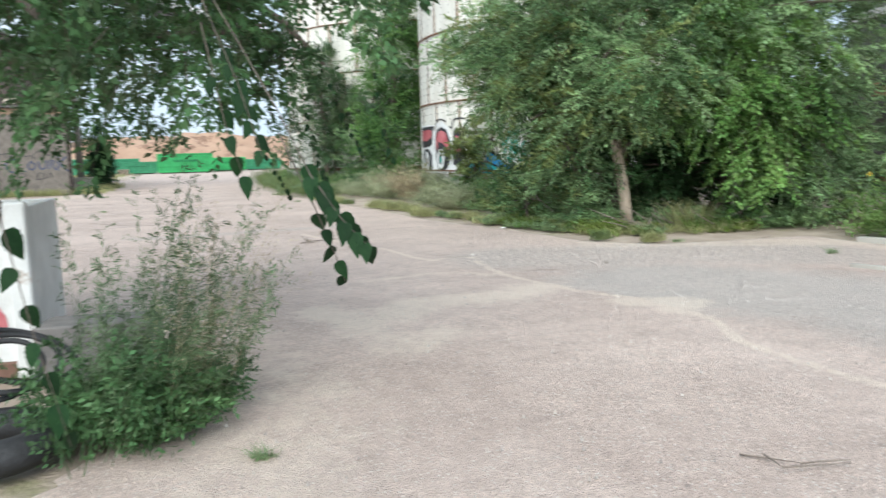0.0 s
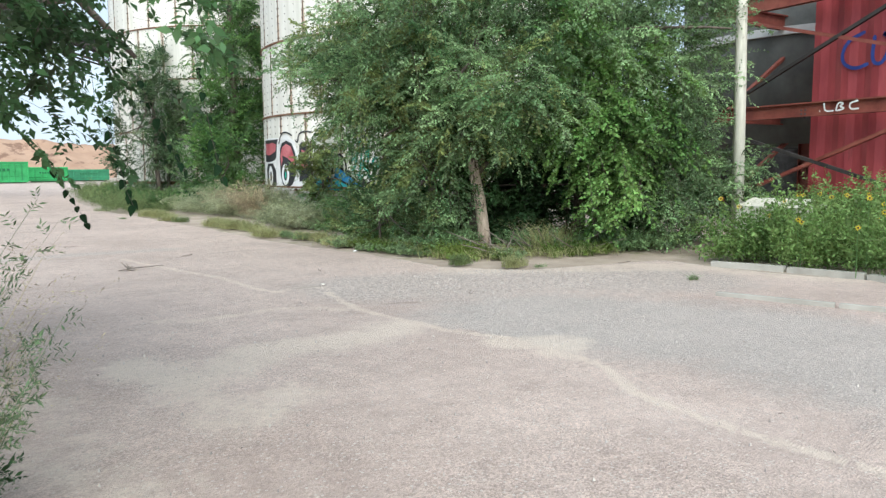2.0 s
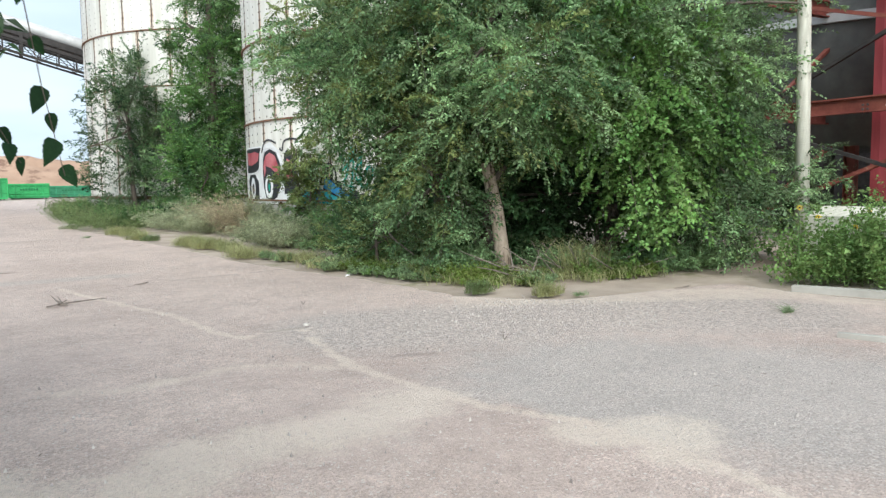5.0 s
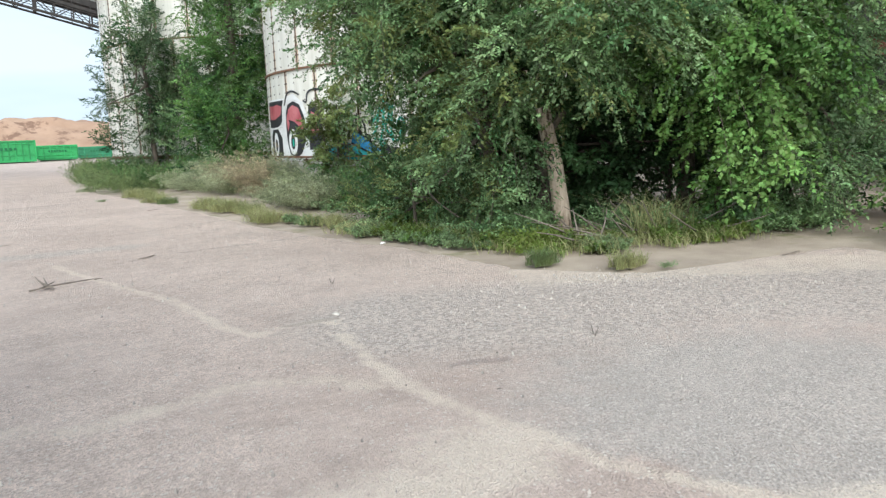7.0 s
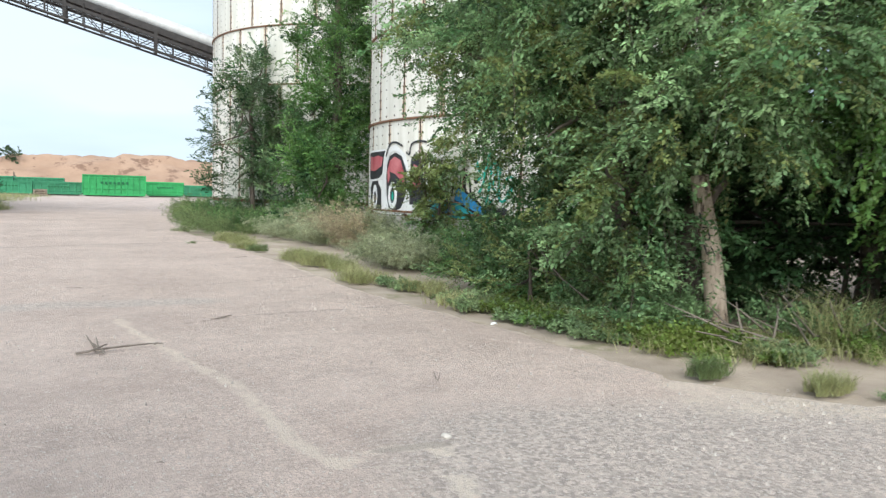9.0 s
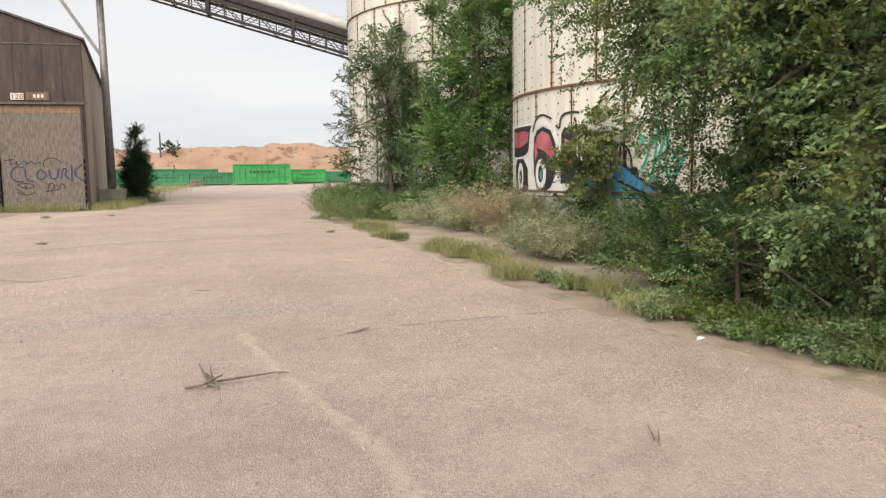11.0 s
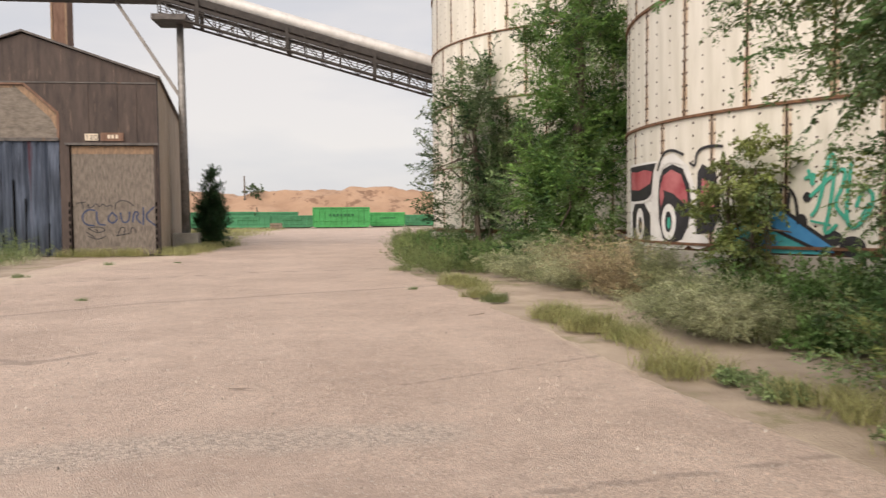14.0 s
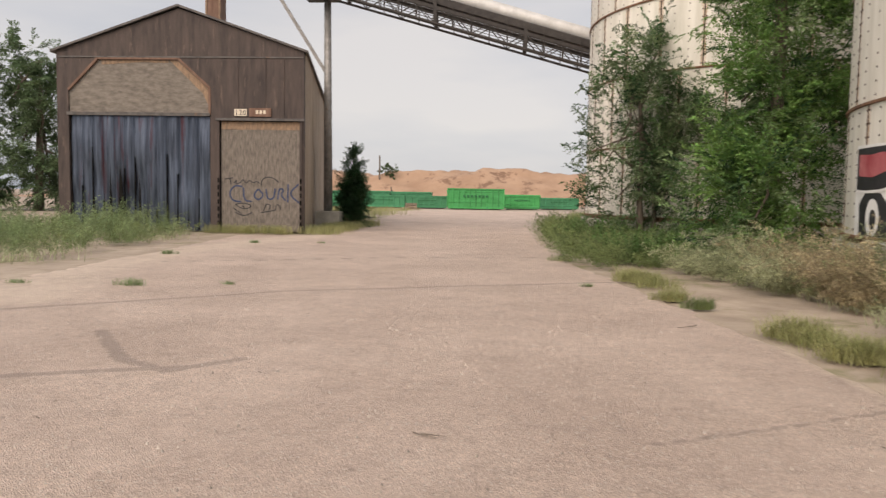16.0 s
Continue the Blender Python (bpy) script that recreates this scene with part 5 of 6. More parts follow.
prof = [(RX + 0.45 + (0.05 if (i // 2) % 2 else 0.0), 10.12 - 7.0 * i / n) for i in range(n + 1)]
rb.add([(x, y, 0.9) for x, y in prof] + [(x, y, 7.5) for x, y in prof], [(i, i + n + 1, i + n + 2, i + 1) for i in range(n)])
H_AT = Matrix.Translation((-RX - 0.6, -6.4, 0))
part("front_sheet", rb.mesh("front_sheet", M_REDSHEET), bin_red, m=H_AT)
part("shell", Build().box(RX + 0.55, RX + 3.2, 3.1, 10.1, 0.9, 7.5).mesh("shell", M_REDSHEET), bin_red, m=H_AT)
for y in (3.4, 9.4):
    part("leg", Build().box(RX + 0.7, RX + 0.9, y - 0.1, y + 0.1, 0, 0.95).mesh("leg", M_REDSTEEL), bin_red, m=H_AT)
tank = thing("tank", 23.0, 13.5, 0, "pale grey cylindrical tank behind the red frame", "tank")
part("shell", Build().tube([(0, 0, 2.1), (0, 0, 4.9), (0, 0, 9.0)], 4.2, 40).mesh("shell", M_TANK, True), tank)
part("rim", Build().tube([(0, 0, 4.85), (0, 0, 5.05)], 4.3, 40).mesh("rim", M_GALV), tank)
for k in range(8):
    a = k * math.pi / 4
    part("leg", Build().beam((3.8 * math.cos(a), 3.8 * math.sin(a), 0), (3.8 * math.cos(a), 3.8 * math.sin(a), 2.15), 0.22).mesh("leg", M_DARKSTEEL), tank)
# added backing: closes the sky hole, its dark colour paints the shaded interior
back = thing("shade_backing", 27, 13, 0, "added dark backing that stands for the dim interior behind the frame", "wall", kind="structure", data=Build().box(0.4, 0.7, -14.0, 20.0, 0, 4.2).mesh("wall", M_DARKSTEEL))


def beam_wall(u, v):
    return (RX - 0.105, u, v)


tg = thing("graffiti_tag", RX - 0.1, 9.2, 2.55, "white spray letters on the red beam", "graffiti")
tag_lines(M_WHITE, 0.035, [[(9.48, 2.82), (9.46, 2.64), (9.26, 2.65)], [(9.22, 2.64), (9.18, 2.82), (9.04, 2.78), (9.16, 2.73), (9.01, 2.68), (9.21, 2.64)], [(8.76, 2.82), (8.94, 2.78), (8.92, 2.65), (8.74, 2.66)], [(9.58, 2.65), (9.56, 2.67)]], beam_wall, tg, Matrix.Translation((-RX + 0.1, -9.2, -2.55)))
tg2 = thing("graffiti_tag", RX + 0.4, 8.6, 3.6, "royal blue spray scrawl on the red sheet", "graffiti")
tag_lines(M_ROYAL, 0.075, [[(9.0, 4.25), (9.4, 4.1), (9.5, 3.7), (9.2, 3.5), (8.9, 3.6)], [(8.8, 4.15), (8.85, 3.6), (8.6, 3.55), (8.45, 4.05), (8.7, 4.2), (8.4, 4.0)], [(7.9, 4.3), (8.3, 4.1), (7.9, 3.85), (8.3, 3.5)], [(7.6, 4.2), (7.5, 3.6), (7.2, 4.2)]],
          lambda u, v: (RX + 0.43, u, v), tg2, Matrix.Translation((-RX - 0.4, -8.6, -3.6)))
wp = thing("wooden_pole", 13.55, 9.33, 0, "whitewashed bare wooden pole beside the shrubs", "pole")
part("shaft", Build().tube([(0.02, 0, -0.1), (0, 0.03, 3), (-0.15, 0.05, 8.5)], [0.115, 0.105, 0.092], 10, 0.08).mesh("shaft", M_POLE, True), wp)
slab = thing("concrete_slab", 13.2, 8.3, 0, "tilted broken slab of pale concrete lying among sunflowers", "slab", data=Build().prism([(-0.4, 0), (0.4, 0), (0.36, 0.86), (0.1, 0.95), (-0.36, 0.82)], -0.75, 0.5).mesh("slab", M_POLE))

# ---------------------------------------------------------------- trees
elm = tree("elm_tree", 9.15, 11.45, "broad green elm with a bare leaning trunk at the yard's edge",
           [((8.75, 12.5, 0), (8.7, 12.9, 4.6), 0.115), ((9.5, 12.3, 0), (10.4, 13.2, 5.2), 0.16)],
           [((9.0, 11.9, 4.3), (2.3, 2.3, 2.2)), ((8.9, 14.2, 4.2), (1.6, 2.1, 1.7)), ((10.6, 13.4, 5.6), (2.8, 2.8, 1.9)), ((9.0, 10.9, 2.9), (1.3, 1.2, 1.1)), ((8.0, 16.2, 3.3), (0.9, 1.2, 1.0)), ((8.8, 12.9, 2.1), (0.9, 1.0, 0.8)), ((8.4, 13.3, 3.0), (1.0, 1.3, 1.2)), ((9.1, 15.2, 3.2), (1.2, 1.5, 1.2)), ((9.6, 13.6, 1.6), (1.1, 1.0, 1.0)), ((9.1, 14.2, 2.5), (0.7, 0.9, 0.7)), ((8.35, 11.75, 1.75), (0.55, 0.5, 0.8)), ((8.2, 12.0, 0.9), (0.5, 0.5, 0.6)), ((8.0, 14.8, 4.3), (0.9, 1.2, 1.0)), ((9.4, 16.0, 2.1), (0.7, 0.7, 1.0)), ((9.2, 15.4, 3.4), (0.7, 0.8, 0.8)), ((7.9, 14.6, 3.4), (0.7, 0.9, 0.8)), ((8.3, 13.9, 3.2), (0.8, 0.9, 0.9)), ((9.2, 14.0, 3.2), (1.2, 1.2, 1.2))],
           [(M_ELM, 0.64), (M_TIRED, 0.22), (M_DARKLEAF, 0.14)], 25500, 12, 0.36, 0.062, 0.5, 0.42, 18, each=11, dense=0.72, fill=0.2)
part("dead_trunk", Build().tube([(9.18, 11.42, -0.1), (9.17, 11.48, 0.35), (9.13, 11.55, 0.9), (9.08, 11.66, 1.4), (9.06, 11.7, 1.68)], [0.13, 0.112, 0.104, 0.1, 0.094], 12, 0.2).mesh("dead_trunk", M_DEADWOOD, True),
     elm, "pale bare snapped trunk with black scrawl", m=Matrix.Translation((-9.15, -11.45, 0)))
MARKS = [[(-0.03, 0.33), (-0.03, 0.27), (0.02, 0.27)], [(-0.03, 0.22), (0.03, 0.22)], [(-0.03, 0.17), (0.03, 0.17)], [(-0.02, 0.12), (0.02, 0.12), (0.03, 0.08), (0.02, 0.04), (-0.02, 0.04), (-0.03, 0.08), (-0.02, 0.12)], [(-0.045, -0.02), (-0.03, -0.12), (0.02, -0.03), (0.05, -0.13)]]
for mk in MARKS:
    pts = []
    for u, v in mk:
        z = 0.95 + v
        cx, cy = 9.13 - 0.1 * (z - 0.9), 11.55 + 0.22 * (z - 0.9)
        a = radians(-140) + u / 0.104
        pts.append((cx + 0.106 * math.cos(a), cy + 0.106 * math.sin(a), z))
    part("scrawl", Build().tube(pts, 0.009, 6).mesh("scrawl", M_BLACK), elm, "black painted mark", m=Matrix.Translation((-9.15, -11.45, 0)))
part("stub_limb", Build().tube([(9.09, 11.64, 1.3), (9.22, 11.62, 1.5), (9.33, 11.58, 1.62)], [0.06, 0.05, 0.035], 8, 0.2).mesh("stub_limb", M_BARK, True), elm, m=Matrix.Translation((-9.15, -11.45, 0)))
tree("elm_tree", 11.6, 11.2, "dense green elm with many low branches beside the drive",
     [((11.4, 11.4, 0), (11.3, 11.6, 4.8), 0.13), ((12.4, 10.6, 0), (12.9, 10.8, 4.2), 0.14)],
     [((11.5, 10.9, 3.6), (1.9, 1.6, 2.2)), ((13.0, 10.5, 3.4), (1.5, 1.3, 2.3)), ((12.3, 11.8, 5.4), (2.2, 1.8, 1.8)), ((12.6, 10.2, 1.9), (0.9, 0.8, 0.9)), ((14.0, 11.3, 3.6), (1.1, 0.9, 2.6)), ((12.0, 10.2, 1.7), (1.3, 0.7, 1.1)), ((13.3, 9.95, 1.5), (1.0, 0.6, 1.4)), ((12.3, 9.9, 0.9), (1.0, 0.5, 0.8))],
     [(M_ELM, 0.75), (M_OLIVE, 0.25)], 17500, 12, 0.36, 0.062, 0.5, 0.45, 14, each=11, dense=0.68, fill=0.2)
tree("vine_shrub", 11.0, 10.2, "bright green climbing vine hanging over the elm branches", [((11.0, 10.4, 0), (11.1, 10.5, 3.2), 0.05)],
     [((10.7, 10.1, 2.6), (0.75, 0.6, 1.5)), ((11.1, 9.95, 1.6), (0.6, 0.5, 1.1)), ((11.8, 9.8, 2.9), (0.7, 0.5, 1.0)), ((10.3, 10.4, 3.7), (0.8, 0.6, 0.8))],
     [(M_VINE, 1.0)], 2600, 10, 0.3, 0.07, 1.1, 0.5, 4, ratio=0.75)
# leafy backdrop whose dark leaf colour paints the shade below the crowns
tree("understory_shrub", 9.8, 12.4, "tangled undergrowth below the elms, its leaves coloured as in deep shade", [((9.9, 12.6, 0), (9.9, 12.6, 1.6), 0.04), ((11.2, 11.6, 0), (11.3, 11.7, 1.5), 0.04)],
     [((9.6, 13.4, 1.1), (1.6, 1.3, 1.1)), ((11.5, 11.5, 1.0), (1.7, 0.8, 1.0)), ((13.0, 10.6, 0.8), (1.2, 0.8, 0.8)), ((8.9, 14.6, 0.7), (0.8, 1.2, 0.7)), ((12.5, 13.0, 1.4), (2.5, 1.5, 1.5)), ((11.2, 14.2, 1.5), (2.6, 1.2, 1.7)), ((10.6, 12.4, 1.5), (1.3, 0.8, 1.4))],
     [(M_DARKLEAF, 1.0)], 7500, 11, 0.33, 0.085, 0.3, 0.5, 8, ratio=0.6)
tree("broad_shrub", 7.9, 13.3, "leafy green bush at the foot of the elm", [((7.9, 13.3, 0), (7.9, 13.4, 0.9), 0.03)],
     [((8.3, 13.3, 0.45), (0.45, 0.8, 0.42)), ((8.3, 12.0, 0.4), (0.4, 0.5, 0.4)), ((8.2, 15.0, 0.3), (0.5, 0.8, 0.3))], [(M_ELM, 0.35), (M_TIRED, 0.4), (M_DARKLEAF, 0.25)], 2600, 10, 0.3, 0.048, -0.2, 0.55, 6, ratio=0.42)
tree("poplar_tree", 9.4, 29.3, "tall bright green poplar between the two silos", [((9.5, 29.4, 0), (9.6, 29.6, 9.5), 0.2)],
     [((9.2, 29.0, 1.8), (1.5, 1.5, 1.6)), ((9.5, 29.4, 4.3), (1.25, 1.3, 1.6)), ((9.4, 29.3, 6.5), (0.9, 0.9, 1.2)), ((9.9, 29.9, 8.4), (1.1, 1.2, 1.6)), ((10.6, 30.8, 5.2), (1.2, 1.2, 2.6)),
      ((8.7, 28.0, 1.2), (0.9, 0.9, 1.1)), ((8.6, 28.9, 3.3), (0.6, 0.6, 0.6)), ((8.8, 29.3, 5.6), (0.5, 0.5, 0.5)), ((10.4, 29.6, 2.6), (0.9, 1.0, 1.6)), ((8.9, 29.5, 8.0), (0.6, 0.6, 0.6))],
     [(M_POPLAR, 0.66), (M_DARKLEAF, 0.16), (M_JUNIPER, 0.06), (M_ELM, 0.12)], 9500, 12, 0.48, 0.095, 0.1, 0.45, 6, ratio=0.42, fill=0.12, each=10, rise=0.5, dense=0.9)
tree("elm_tree", 7.6, 35.2, "grey-green young elm in front of the white silo", [((7.6, 35.2, 0), (7.5, 35.2, 5.4), 0.11), ((8.0, 35.4, 0), (8.5, 35.5, 4.2), 0.08)],
     [((7.6, 35.2, 1.8), (1.5, 1.4, 1.7)), ((7.4, 35.1, 3.8), (1.3, 1.3, 1.4)), ((7.9, 35.2, 5.5), (0.7, 0.7, 1.3)), ((8.9, 34.6, 2.6), (1.3, 1.2, 2.2)), ((6.5, 35.0, 2.8), (0.6, 0.7, 0.7)), ((7.1, 35.1, 5.0), (0.4, 0.4, 0.8))],
     [(M_OLIVE, 0.6), (M_DARKLEAF, 0.25), (M_JUNIPER, 0.15)], 5400, 12, 0.48, 0.085, 0.05, 0.5, 16, fill=0.1, each=10, rise=0.45, dense=0.85)
tree("yellowing_shrub", 9.42, 20.98, "small olive and yellowing shrub against the graffiti wall", [((9.42, 20.98, 0), (9.42, 20.98, 2.3), 0.045), ((9.52, 20.78, 0), (9.67, 20.58, 2.2), 0.035)],
     [((9.42, 21.08, 2.0), (0.45, 0.5, 0.55)), ((9.42, 20.98, 1.2), (0.5, 0.55, 0.7)), ((9.67, 20.68, 2.2), (0.45, 0.45, 0.4)), ((9.52, 20.68, 0.6), (0.45, 0.5, 0.5))],
     [(M_TIRED, 0.8), (M_ELM, 0.2)], 1000, 11, 0.22, 0.065, 0.3, 0.6, 8, each=14, dense=1.2)
tree("juniper_shrub", -3.45, 45.6, "dark upright juniper bush beside the column footing", [((-3.45, 45.6, 0), (-3.4, 45.6, 3.0), 0.07)],
     [((-3.45, 45.6, 0.9), (0.6, 0.6, 0.9)), ((-3.45, 45.6, 1.9), (0.42, 0.42, 0.8)), ((-3.4, 45.6, 2.8), (0.15, 0.15, 0.6))], [(M_JUNIPER, 1.0)], 3600, 12, 0.24, 0.065, 0.05, 0.5, 4, ratio=0.35, each=26, rise=0.9, dense=1.5, fill=0.6)
for x, y, h in ((-29.0, 62.0, 13.0), (-24.5, 66.0, 11.0), (-34.0, 60.0, 12.0)):
    tree("cottonwood_tree", x, y, "tall airy green cottonwood beyond the shed", [((x, y, 0), (x + 0.4, y, h * 0.8), 0.3)],
         [((x, y, h * 0.3), (2.6, 2.5, h * 0.2)), ((x + 0.8, y, h * 0.6), (2.4, 2.2, h * 0.2)), ((x - 1.0, y, h * 0.78), (1.8, 1.8, h * 0.17)), ((x + 1.2, y, h * 0.15), (2.2, 2.0, h * 0.14))],
         [(M_FARLEAF, 1.0)], 4200, 10, 0.6, 0.15, 0.3, 0.55, 10, dense=1.5, group="cottonwoods beyond the shed")
for x, y, s in ((-16.5, 152, 2.6), (-13.5, 132, 0.8), (-52, 150, 3.5), (-44, 132, 1.6)):
    tree("skyline_tree", x, y, "small far tree near the spoil heap", [((x, y, 0), (x, y, s + 2), 0.2)], [((x, y, s * 0.6 + (4.5 if y > 145 else 0)), (s * 0.7, s * 0.6, s * 0.55))], [(M_FARLEAF, 1.0)], 420, 9, 0.3, 0.22, 0.2, 0.5, 4, group="skyline trees", each=12)

# the tree that overhangs the start of the walk
over = tree("overhanging_tree", 0.2, 5.6, "dark leafy elm whose branches hang over the yard", [((-2.0, 6.4, 0), (-0.6, 6.0, 5.2), 0.17)],
            [((1.6, 5.2, 2.5), (0.95, 1.2, 0.95)), ((1.9, 4.4, 3.0), (0.8, 1.0, 0.7)), ((0.5, 5.1, 2.5), (1.1, 1.2, 1.0)), ((-0.6, 5.7, 2.4), (1.2, 1.3, 1.1)), ((0.6, 4.0, 3.2), (1.1, 1.0, 0.6)), ((0.6, 6.6, 3.2), (1.4, 1.0, 1.1)), ((0.4, 2.6, 3.0), (1.0, 0.9, 0.6)), ((1.1, 3.9, 2.25), (0.7, 0.6, 0.5))],
            [(M_DARKLEAF, 0.8), (M_OLIVE, 0.2)], 4200, 11, 0.26, 0.062, 0.25, 0.5, 12, each=16, rise=0.1)


def near_leaf(length):
    """A pointed leaf with a folded rib and toothed rim."""
    n = 12
    v, f = [], []
    for i in range(n + 1):
        s = i / n
        w = 0.78 * length * s ** 0.45 * max(0.0, 1 - s) ** 1.15 * (1 + (0.05 if i % 2 else -0.04))
        droop = -0.16 * length * s * s
        v += [(-w, s * length, droop + abs(w) * 0.22), (0, s * length, droop), (w, s * length, droop + abs(w) * 0.22)]
    for i in range(n):
        k = i * 3
        f += [(k, k + 1, k + 4, k + 3), (k + 1, k + 2, k + 5, k + 4)]
    return mesh_from("leaf", v, f, M_NEARLEAF, True)


# leaf colour cut far down to paint in the backlit shade below the canopy
M_NEARLEAF = material("near_elm_leaf", (0.009, 0.031, 0.011), (0.021, 0.057, 0.018), scale=25, rough=0.7, bump=0.25, bump_scale=160, piece=0.3, translucent=0.25)
M_NEARLEAF.node_tree.nodes["Principled BSDF"].inputs["Specular IOR Level"].default_value = 0.2
LEAF = near_leaf(0.075)


def hanging(pts, leaves, size, seed, start=0.0):
    """A thin drooping twig with large leaves, part of the overhanging tree."""
    r = random.Random(seed)
    o_at = Matrix.Translation((-0.2, -5.6, 0))
    tw = part("hanging_twig", Build().tube(pts, [0.002 - 0.001 * i / (len(pts) - 1) for i in range(len(pts))], 6).mesh("hanging_twig", M_BARK, True), over, m=o_at)
    p = [Vector(q) for q in pts]
    for k in range(leaves):
        s = (start + (1 - start) * (k + 0.6) / leaves) * (len(p) - 1)
        i = min(int(s), len(p) - 2)
        q = p[i].lerp(p[i + 1], s - i)
        d = (p[i + 1] - p[i]).normalized()
        side = d.cross(Vector((0, 0, 1))).normalized() * (1 if k % 2 else -1)
        way = (d * 0.5 + side * 0.6 + Vector((0, 0, -0.75)) + Vector((r.uniform(-.3, .3), r.uniform(-.3, .3), r.uniform(-.2, .2)))).normalized()
        up = Vector((r.uniform(-.5, .5), -0.9, r.uniform(0.1, 0.7)))
        x = way.cross(up).normalized()
        z = x.cross(way)
        m = Matrix((x, way, z)).transposed().to_4x4()
        sc = size * r.uniform(0.75, 1.2)
        part("leaf", LEAF, tw, m=Matrix.Translation(q) @ m @ Matrix.Diagonal((sc, sc, sc, 1)))


hanging([(1.12, 1.25, 2.15), (1.26, 0.95, 1.8), (1.33, 0.72, 1.6), (1.37, 0.56, 1.46), (1.42, 0.5, 1.37), (1.47, 0.47, 1.31)], 13, 0.8, 1, 0.55)
hanging([(1.33, 0.72, 1.55), (1.37, 0.6, 1.42), (1.41, 0.6, 1.32), (1.45, 0.64, 1.22)], 5, 0.7, 2, 0.4)
hanging([(1.2, 1.4, 1.9), (1.25, 1.36, 1.6), (1.3, 1.36, 1.42)], 6, 0.85, 3)
hanging([(1.05, 1.5, 2.3), (1.2, 1.1, 1.9), (1.26, 0.9, 1.68), (1.3, 0.8, 1.5)], 8, 0.75, 4, 0.5)
hanging([(0.72, 0.95, 1.4), (0.78, 0.9, 1.1), (0.84, 0.86, 0.85)], 7, 1.05, 5)
hanging([(2.05, 5.1, 1.9), (2.1, 4.95, 1.6), (2.13, 4.85, 1.4), (2.16, 4.8, 1.3)], 10, 0.9, 6)
hanging([(1.7, 5.5, 1.7), (1.85, 5.55, 1.4), (1.98, 5.58, 1.15)], 9, 0.9, 7)
hanging([(2.2, 5.2, 2.3), (2.35, 5.15, 1.9), (2.45, 5.1, 1.65), (2.52, 5.05, 1.5)], 9, 1.0, 8)
hanging([(2.5, 4.6, 2.2), (2.56, 4.5, 1.7), (2.6, 4.45, 1.45)], 7, 1.0, 9)

# ---------------------------------------------------------------- weeds and grass
stuff("green_weeds", both(weeds(scatter([(5.0, 28.5), (4.9, 38), (5.3, 50), (7.6, 50), (7.2, 38), (7.4, 29)], 90), 18, 0.95, (-0.05, 0), 10, 0.2, 7, 0.05, 0.3, 0.6, 0.2, 0.22),
                          weeds(scatter([(5.3, 27.4), (5.0, 33), (6.9, 33), (6.6, 27.6)], 22), 22, 0.85, (-0.15, -0.1), 11, 0.18, 7, 0.04, 0.3, 0.6, 0.25, 0.2)), M_GRASS, "tall green weeds along the yard's edge", "weeds")
stuff("lush_weeds", weeds(scatter([(5.6, 28.5), (5.6, 45), (8.2, 45), (8.4, 27.5)], 46), 16, 0.85, (0, 0), 9, 0.2, 7, 0.07, 0.42, 0.6, 0.2, 0.2), M_LUSH, "leafy green weeds along the yard's edge", "weeds")
stuff("feathery_weeds", both(weeds(scatter([(7.1, 27.6), (7.5, 24.8), (8.0, 23.4), (8.8, 24.2), (8.7, 28.4)], 12), 30, 1.6, (-0.45, -0.15), 16, 0.22, 9, 0.05, 0.2, 0.6, 0.42, 0.1),
                             weeds(scatter([(7.7, 18.9), (8.1, 17.6), (9.1, 18.6), (9.0, 21.4), (8.0, 21.6)], 12), 26, 1.45, (-0.6, -0.35), 16, 0.2, 9, 0.045, 0.2, 0.6, 0.4, 0.12)), M_FEATHER, "grey-green feathery weeds bent over", "weeds")
stuff("dry_weeds", weeds(scatter([(8.2, 22.0), (8.2, 25.5), (9.1, 27.0), (9.2, 22.4)], 9), 32, 1.8, (-0.45, -0.12), 16, 0.22, 9, 0.05, 0.2, 0.55, 0.4, 0.14), M_DRY, "dry straw-coloured weeds bent over", "weeds")
stuff("dull_weeds", both(weeds(scatter([(7.5, 18.6), (8.0, 17.2), (9.3, 18.2), (9.0, 22.0), (7.9, 22.4)], 15), 20, 1.0, (-0.3, -0.15), 13, 0.2, 8, 0.045, 0.28, 0.7, 0.4, 0.14),
                         weeds(scatter([(7.9, 23.0), (7.4, 25.0), (7.0, 27.6), (8.9, 28.4), (9.0, 23.0)], 12), 20, 1.0, (-0.25, -0.1), 13, 0.2, 8, 0.045, 0.28, 0.7, 0.4, 0.14)), M_HAZEL, "dull olive feathery weeds arching in mounds", "weeds")
stuff("wall_weeds", weeds(scatter([(8.7, 22.3), (8.6, 25.5), (9.25, 25.8), (9.35, 22.4)], 12), 24, 1.5, (-0.3, -0.15), 14, 0.2, 8, 0.048, 0.24, 0.55, 0.36, 0.14), M_HAZEL, "dull green weeds tangled against the silo footing", "weeds")
